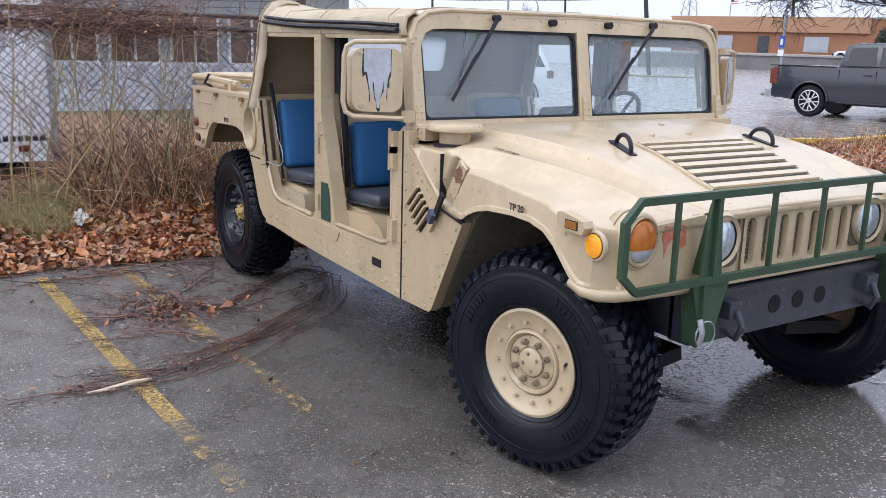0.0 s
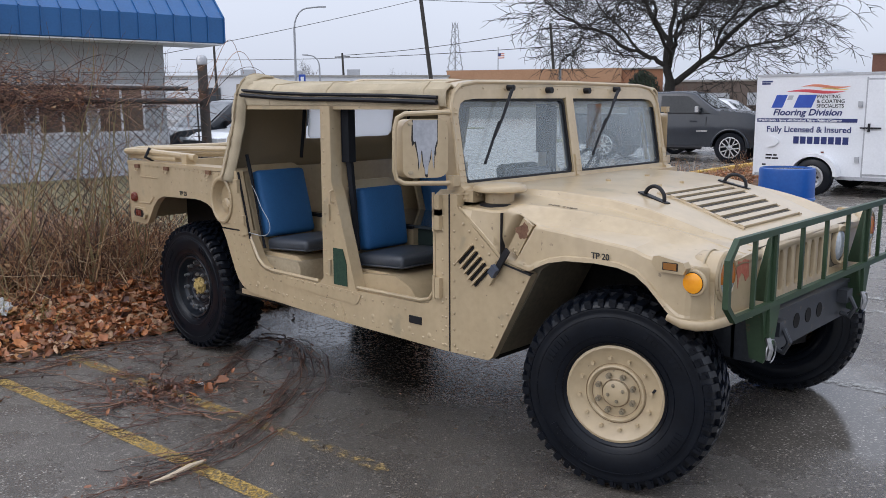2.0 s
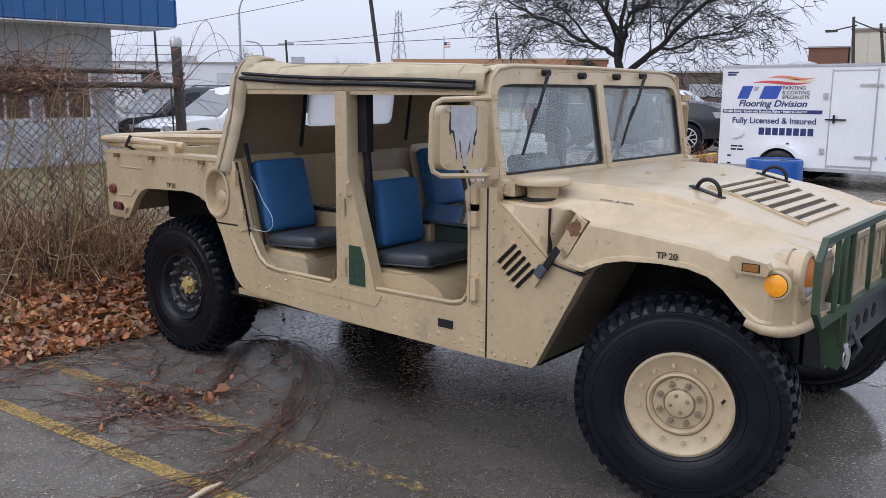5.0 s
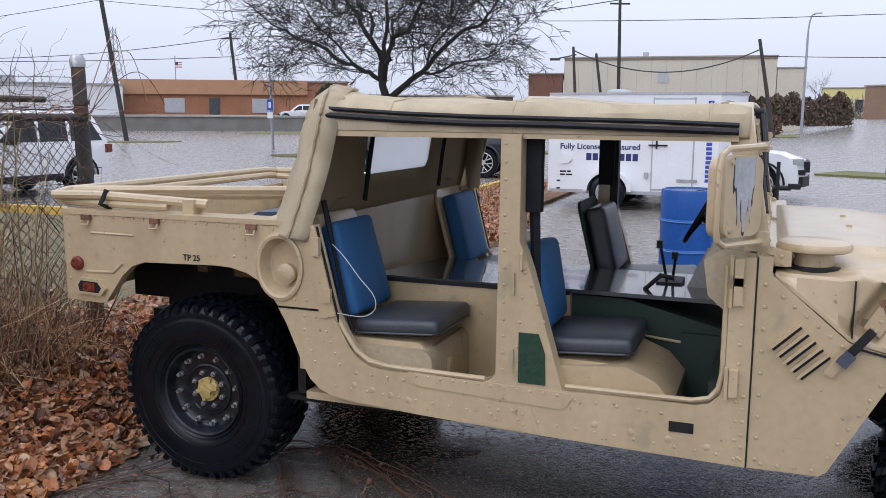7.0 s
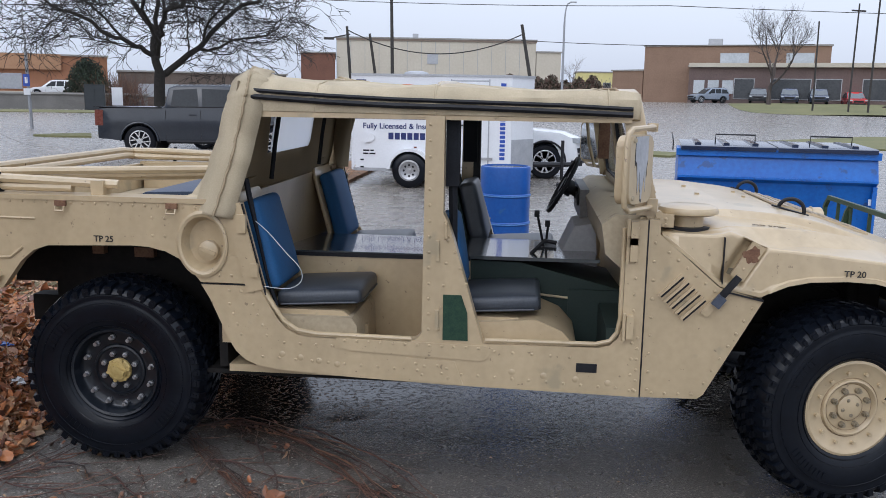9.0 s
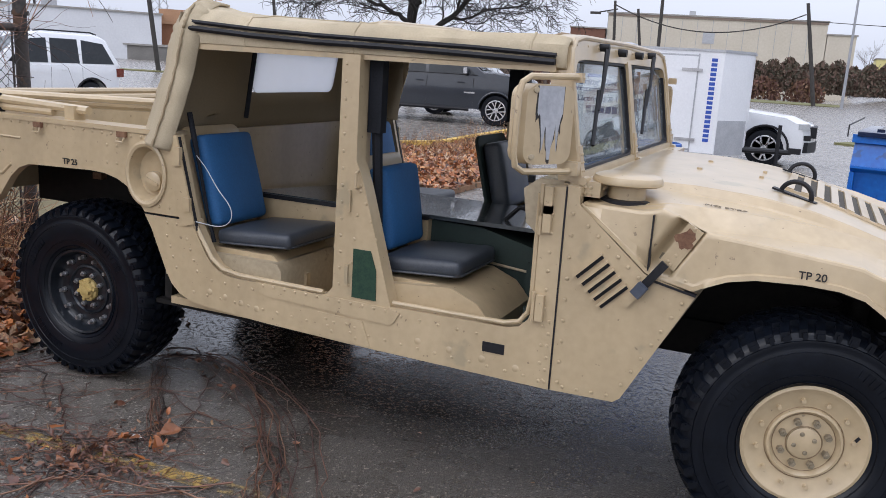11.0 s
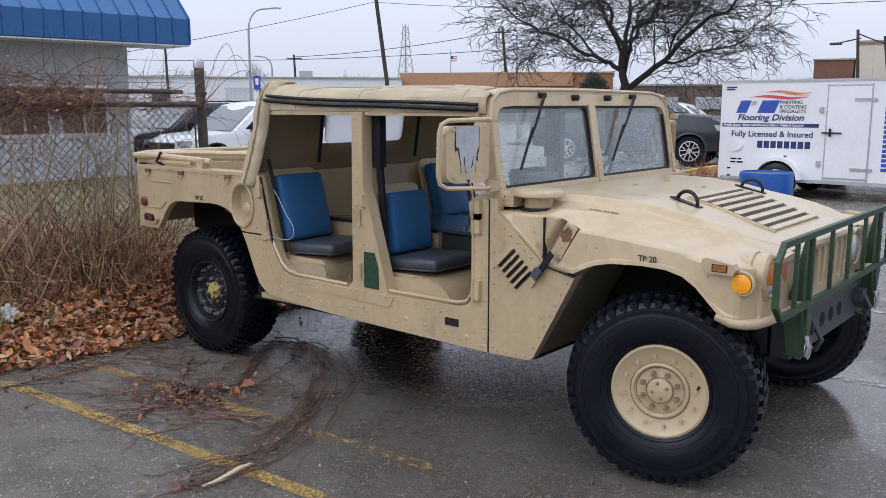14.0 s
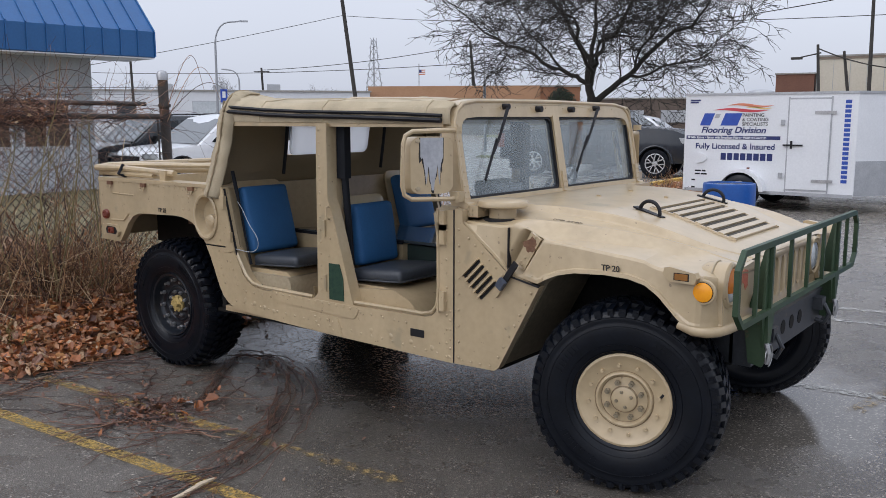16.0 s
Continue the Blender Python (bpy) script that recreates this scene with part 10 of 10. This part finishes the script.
for i in range(9):
    shrub("rounded_shrub", "rounded brown winter shrub before the warehouse", (-3.4 + 1.45 * i, 88 + 0.2 * i, 1.0), 1.6, 1.3, 2.75 + 0.25 * ((i * 7) % 3 - 1), HEDGE, 1300, 0.22, 60 + i)
for i in range(8):
    shrub("russet_hedge", "russet clipped hedge along the grass strip", (-26 + 3.9 * i, 84.5 + 0.35 * i, 0.1), 2.2, 0.9, 2.0, HEDGE_RED, 900, 0.22, 80 + i)
GREEN_LEAF = palette("dark_evergreen_leaves", [(0.022, 0.036, 0.022), (0.032, 0.050, 0.028), (0.045, 0.060, 0.036), (0.028, 0.034, 0.026)], 0.8)
shrub("evergreen_shrub", "dark green rounded evergreen shrub by the retaining wall", (-43.3, 80.3, 0.0), 3.3, 2.2, 4.7, GREEN_LEAF, 6500, 0.14, 95)
lines = []
for i in range(520):
    a_, r__ = rng.uniform(0, 6.283), abs(rng.gauss(0, 0.9))
    lines.append((wander((-40.4 + r__ * math.cos(a_) * 2.2, 80.6 + r__ * math.sin(a_), 0.0), (rng.gauss(0, 0.5), rng.gauss(0, 0.5), 1), rng.uniform(0.40, 0.75), 6, 0.22), 0.022, 0.010))
tagged(new("bare_shrub", sticks("bare_shrub", lines, HEDGE_RED)), "bare reddish-brown shrub beside the evergreen", "shrub", kind="stuff")
ub = thing("utility_cabinet", "dark green utility cabinet by the road", "cabinet", (-39.8, 75.0, 0), 24)
ub.scale = (1.75, 1.75, 1.35)
part("cabinet_body", box(-0.52, 0.52, -0.35, 0.35, 0.0, 1.80), surface("dark_cabinet_paint", (0.018, 0.022, 0.026), (0.03, 0.035, 0.04), (0.5, 0.7)), ub, bevel=0.03)
part("cabinet_door", box(-0.46, 0.0, -0.37, -0.35, 0.12, 1.70), surface("dark_cabinet_door", (0.022, 0.027, 0.032), (0.035, 0.04, 0.046), (0.5, 0.7)), ub, bevel=0.01)
part("cabinet_door", box(0.02, 0.46, -0.37, -0.35, 0.12, 1.70), surface("dark_cabinet_door", (0.022, 0.027, 0.032), (0.035, 0.04, 0.046), (0.5, 0.7)), ub, bevel=0.01)
for i in range(3):
    shrub("evergreen_shrub", "low clipped evergreen by the office", (38.5 + 4 * i, 88 - i, 0.0), 2.2, 1.2, 1.6, HEDGE, 700, 0.25, 110 + i)


# ---- poles, lamps, wires ----
POLE = surface("dark_utility_pole", (0.030, 0.027, 0.025), (0.055, 0.05, 0.045), (0.7, 0.9), 2, 20, 0.2)
PALE_POLE = surface("pale_lamp_pole", (0.28, 0.29, 0.31), (0.36, 0.37, 0.39), (0.5, 0.7), 2, 20, 0, metal=0.2)


def pole(name, label, foot, top, r, material, cross=0.0):
    th = thing(name, label, "pole", foot, group="utility poles")
    t = Vector(top) - Vector(foot)
    part("shaft", tube([(0, 0, 0), t * 0.5, t], [r, r * 0.9, r * 0.75], 10), material, th)
    if cross:
        part("crossarm", obox(Matrix.Translation(t * 0.94) @ pose(0, 0, 0, 0, 0, 25), cross, 0.12, 0.14), material, th)
    return th


def lamp_post(name, label, foot, height, reach, turn, r=0.09):
    th = thing(name, label, "street lamp", foot, turn, "street lamps")
    pts = [(0, 0, 0), (0, 0, height * 0.82)] + [(reach * 0.55 * (1 - math.cos(a)), 0, height * 0.82 + height * 0.17 * math.sin(a)) for a in [0.3, 0.6, 0.9, 1.2, 1.5]] + [(reach, 0, height * 1.0)]
    part("shaft", tube(pts, [r, r * 0.7] + [r * 0.5] * 6, 8), PALE_POLE, th)
    part("lamp_head", box(reach - 0.1, reach + 0.45, -0.11, 0.11, height - 0.05, height + 0.05), GREY_AL, th, bevel=0.03)
    return th


pole("utility_pole", "dark leaning wooden utility pole", (-35.5, 39.3, 0), (-36.9, 38.35, 13.6), 0.15, POLE)
pole("utility_pole", "distant dark utility pole with crossarm", (-58.3, 85.6, 0), (-59.1, 85.0, 11.4), 0.22, POLE, 2.2)
pole("utility_pole", "distant dark utility pole with crossarm", (-85.5, 74.4, 0), (-85.8, 74.2, 8.5), 0.18, POLE, 2.2)
pole("utility_pole", "distant thin dark pole", (-53.7, 33.8, 0), (-53.8, 33.7, 6.5), 0.11, POLE)
pole("utility_pole", "distant thin dark pole", (-14.4, 73.6, 0), (-14.9, 73.5, 7.9), 0.15, POLE)
pole("utility_pole", "distant leaning dark pole", (-11.9, 74.1, 0), (-12.9, 73.9, 7.3), 0.15, POLE)
pole("utility_pole", "tall distant dark utility pole", (-10.8, 74.25, 0), (-11.0, 74.2, 12.3), 0.17, POLE, 1.8)
pole("utility_pole", "leaning dark utility pole by the hedge", (2.3, 75.3, 0), (0.75, 75.2, 8.3), 0.19, POLE)
pole("utility_pole", "distant dark utility pole", (28.5, 81.3, 0), (28.4, 81.3, 9.3), 0.09, POLE)
pole("utility_pole", "distant dark utility pole with crossarm", (31.4, 80.3, 0), (31.5, 80.2, 10.8), 0.09, POLE, 1.6)
pole("utility_pole", "distant dark utility pole", (33.0, 79.8, 0), (33.1, 79.7, 11.5), 0.10, POLE)
lamp_post("street_lamp", "pale curved street lamp by the road", (-42.3, 32.6, 0), 8.1, 1.7, 52, 0.10)
lamp_post("street_lamp", "pale curved street lamp by the road", (-64.5, 52.8, 0), 6.6, -1.6, 52, 0.12)
lamp_post("street_lamp", "pale curved street lamp on the grass strip", (4.4, 70.9, 0), 9.8, 0.5, 0, 0.12)
sg_ = thing("street_sign", "pale pole with a small blue parking sign", "sign", (-21.5, 33.9, 0))
part("pole", tube([(0, 0, 0), (-0.08, 0, 3.7)], 0.075, 8), PALE_POLE, sg_)
part("pole_top", tube([(-0.08, 0, 3.7), (-0.12, 0, 5.4)], 0.035, 8), PALE_POLE, sg_)
part("sign_plate", box(-0.22, 0.10, -0.12, -0.09, 1.95, 2.50), BLUE_LET, sg_, "blue sign plate")
part("sign_plate", box(-0.22, 0.10, -0.12, -0.09, 1.55, 1.85), WHITE, sg_, "white sign plate")
part("sign_mark", box(-0.13, 0.01, -0.125, -0.12, 2.08, 2.36), WHITE, sg_)
s2 = thing("street_sign", "pale lamp pole with a blue sign", "sign", (-40.6, 31.8, 0))
part("sign_plate", box(-0.22, 0.22, -0.05, 0.0, 2.75, 3.6), BLUE_LET, s2, "blue sign plate")
part("sign_mark", box(-0.10, 0.10, -0.06, -0.05, 3.05, 3.45), WHITE, s2)
part("sign_plate", box(-0.22, 0.22, -0.05, 0.0, 2.0, 2.65), WHITE, s2, "white sign plate")
part("pole", tube([(0, 0.04, 0), (0, 0.04, 3.7)], 0.06, 8), PALE_POLE, s2)
for v_ in s2.children:
    v_.rotation_euler = (0, 0, radians(52))
s3 = thing("bank_sign", "white sign board on short posts by the trees", "sign", (-38.9, 77.7, 0))
part("sign_board", box(-0.54, 0.54, -0.05, 0.05, 0.45, 2.2), WHITE, s3)
part("post", tube([(0, 0, 0), (0, 0, 1.2)], 0.05, 6), PALE_POLE, s3)
# lattice tower far off
tw_ = thing("lattice_tower", "distant steel lattice transmission tower", "tower", (-195.3, 219, 0))
tb_ = bmesh.new()
for sx, sy in ((-1, -1), (1, -1), (1, 1), (-1, 1)):
    tube([(sx * 3.2, sy * 3.2, 0), (sx * 1.0, sy * 1.0, 20), (sx * 0.6, sy * 0.6, 28.5)], 0.16, 4, tb_)
for i in range(9):
    z, r = 3.0 * i + 2, 3.0 - 0.27 * i
    for (ax, ay), (bx, by) in (((-1, -1), (1, -1)), ((1, -1), (1, 1)), ((1, 1), (-1, 1)), ((-1, 1), (-1, -1))):
        tube([(ax * r, ay * r, z), (bx * r * 0.92, by * r * 0.92, z + 3)], 0.10, 4, tb_)
for z, r in ((17, 4.5), (21.5, 4.0), (26, 3.4)):
    tube([(-r, 0.8 * r, z), (r, -0.8 * r, z)], 0.13, 4, tb_)
# steel paled by distance haze put into its colour
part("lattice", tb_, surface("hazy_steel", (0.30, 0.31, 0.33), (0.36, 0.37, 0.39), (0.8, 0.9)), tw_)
# flag on the workshop
fg = thing("flag_pole", "small flag hanging on a thin roof pole", "flag", (-64.6, 81.6, 0))
part("pole", tube([(0, 0, 0), (0, 0, 8.6)], 0.06, 6), PALE_POLE, fg)
for i in range(5):
    part("stripe", box(0.05, 1.0, -0.02, 0.02, 7.2 + 0.13 * i, 7.33 + 0.13 * i), WHITE if i % 2 else RED_PAINT, fg)
part("canton", box(0.05, 0.45, -0.03, 0.03, 7.5, 7.86), NAVY, fg)

# overhead wires
def wire(a, b, sag, r=0.02):
    a, b = Vector(a), Vector(b)
    return [tuple(a.lerp(b, i / 24) - Vector((0, 0, 4 * sag * (i / 24) * (1 - i / 24)))) for i in range(25)], r, r


for nm, ls in (("overhead_wire", [wire((-36.55, 38.6, 8.56), (8.0, 37.0, 6.05), 0.72, 0.016)]), ("overhead_wire", [wire((-36.55, 38.6, 8.56), (-42, 12, 2.6), 0.25, 0.016)]),
               ("overhead_wire", [wire((8.0, 37.0, 6.05), (60, 52, 7.0), 0.3, 0.016)]),
               ("overhead_wire", [wire((-85.8, 74.2, 8.2), (-59.1, 85.0, 10.9), 0.5, 0.04)]), ("overhead_wire", [wire((-59.1, 85.0, 10.9), (-11.0, 74.2, 11.9), 0.8, 0.04)]),
               ("overhead_wire", [wire((-14.9, 73.5, 7.6), (0.75, 75.2, 7.4), 1.9, 0.05)]), ("overhead_wire", [wire((0.75, 75.2, 6.9), (28.2, 81.3, 7.2), 0.3, 0.03)]),
               ("overhead_wire", [wire((-120, 70, 8.8), (-58.5, 85, 8.6), 0.6, 0.04)])):
    tagged(new(nm, sticks(nm, ls, POLE, 4)), "thin dark overhead cable", "cable")
lh = thing("street_lamp", "dark lamp arm on a utility pole", "street lamp", (-14.6, 73.5, 0))
part("arm", tube([(0, 0, 7.2), (-1.6, 0, 6.9)], 0.06, 6), POLE, lh)
part("lamp_head", box(-2.4, -1.5, -0.15, 0.15, 6.72, 6.92), POLE, lh, bevel=0.03)
# cars before the office
CAR_SILVER = surface("silver_car_paint", (0.20, 0.24, 0.30), (0.26, 0.30, 0.36), (0.25, 0.35), 2, 30, 0, coat=0.5)
CAR_BLUE = surface("navy_car_paint", (0.020, 0.035, 0.075), (0.028, 0.045, 0.095), (0.2, 0.3), 2, 30, 0, coat=0.5)
CAR_RED = surface("red_car_paint", (0.42, 0.03, 0.03), (0.50, 0.04, 0.04), (0.2, 0.3), 2, 30, 0, coat=0.5)
suv("parked_suv", "distant silver car parked before the office", (24.0, 101.9, 1.55), 200, CAR_SILVER)
suv("parked_suv", "distant dark car parked before the office", (28.4, 101.2, 1.55), 255, CAR_DARK)
suv("parked_suv", "distant navy car parked before the office", (31.6, 100.2, 1.55), 255, CAR_BLUE)
suv("parked_suv", "distant navy car parked before the office", (34.6, 99.4, 1.55), 255, CAR_BLUE)
suv("parked_suv", "distant red car parked before the office", (38.4, 99.6, 1.25), 262, CAR_RED)
suv("parked_suv", "distant white car by the workshop", (-45.8, 81.1, 1.1), 200, CAR_WHITE)
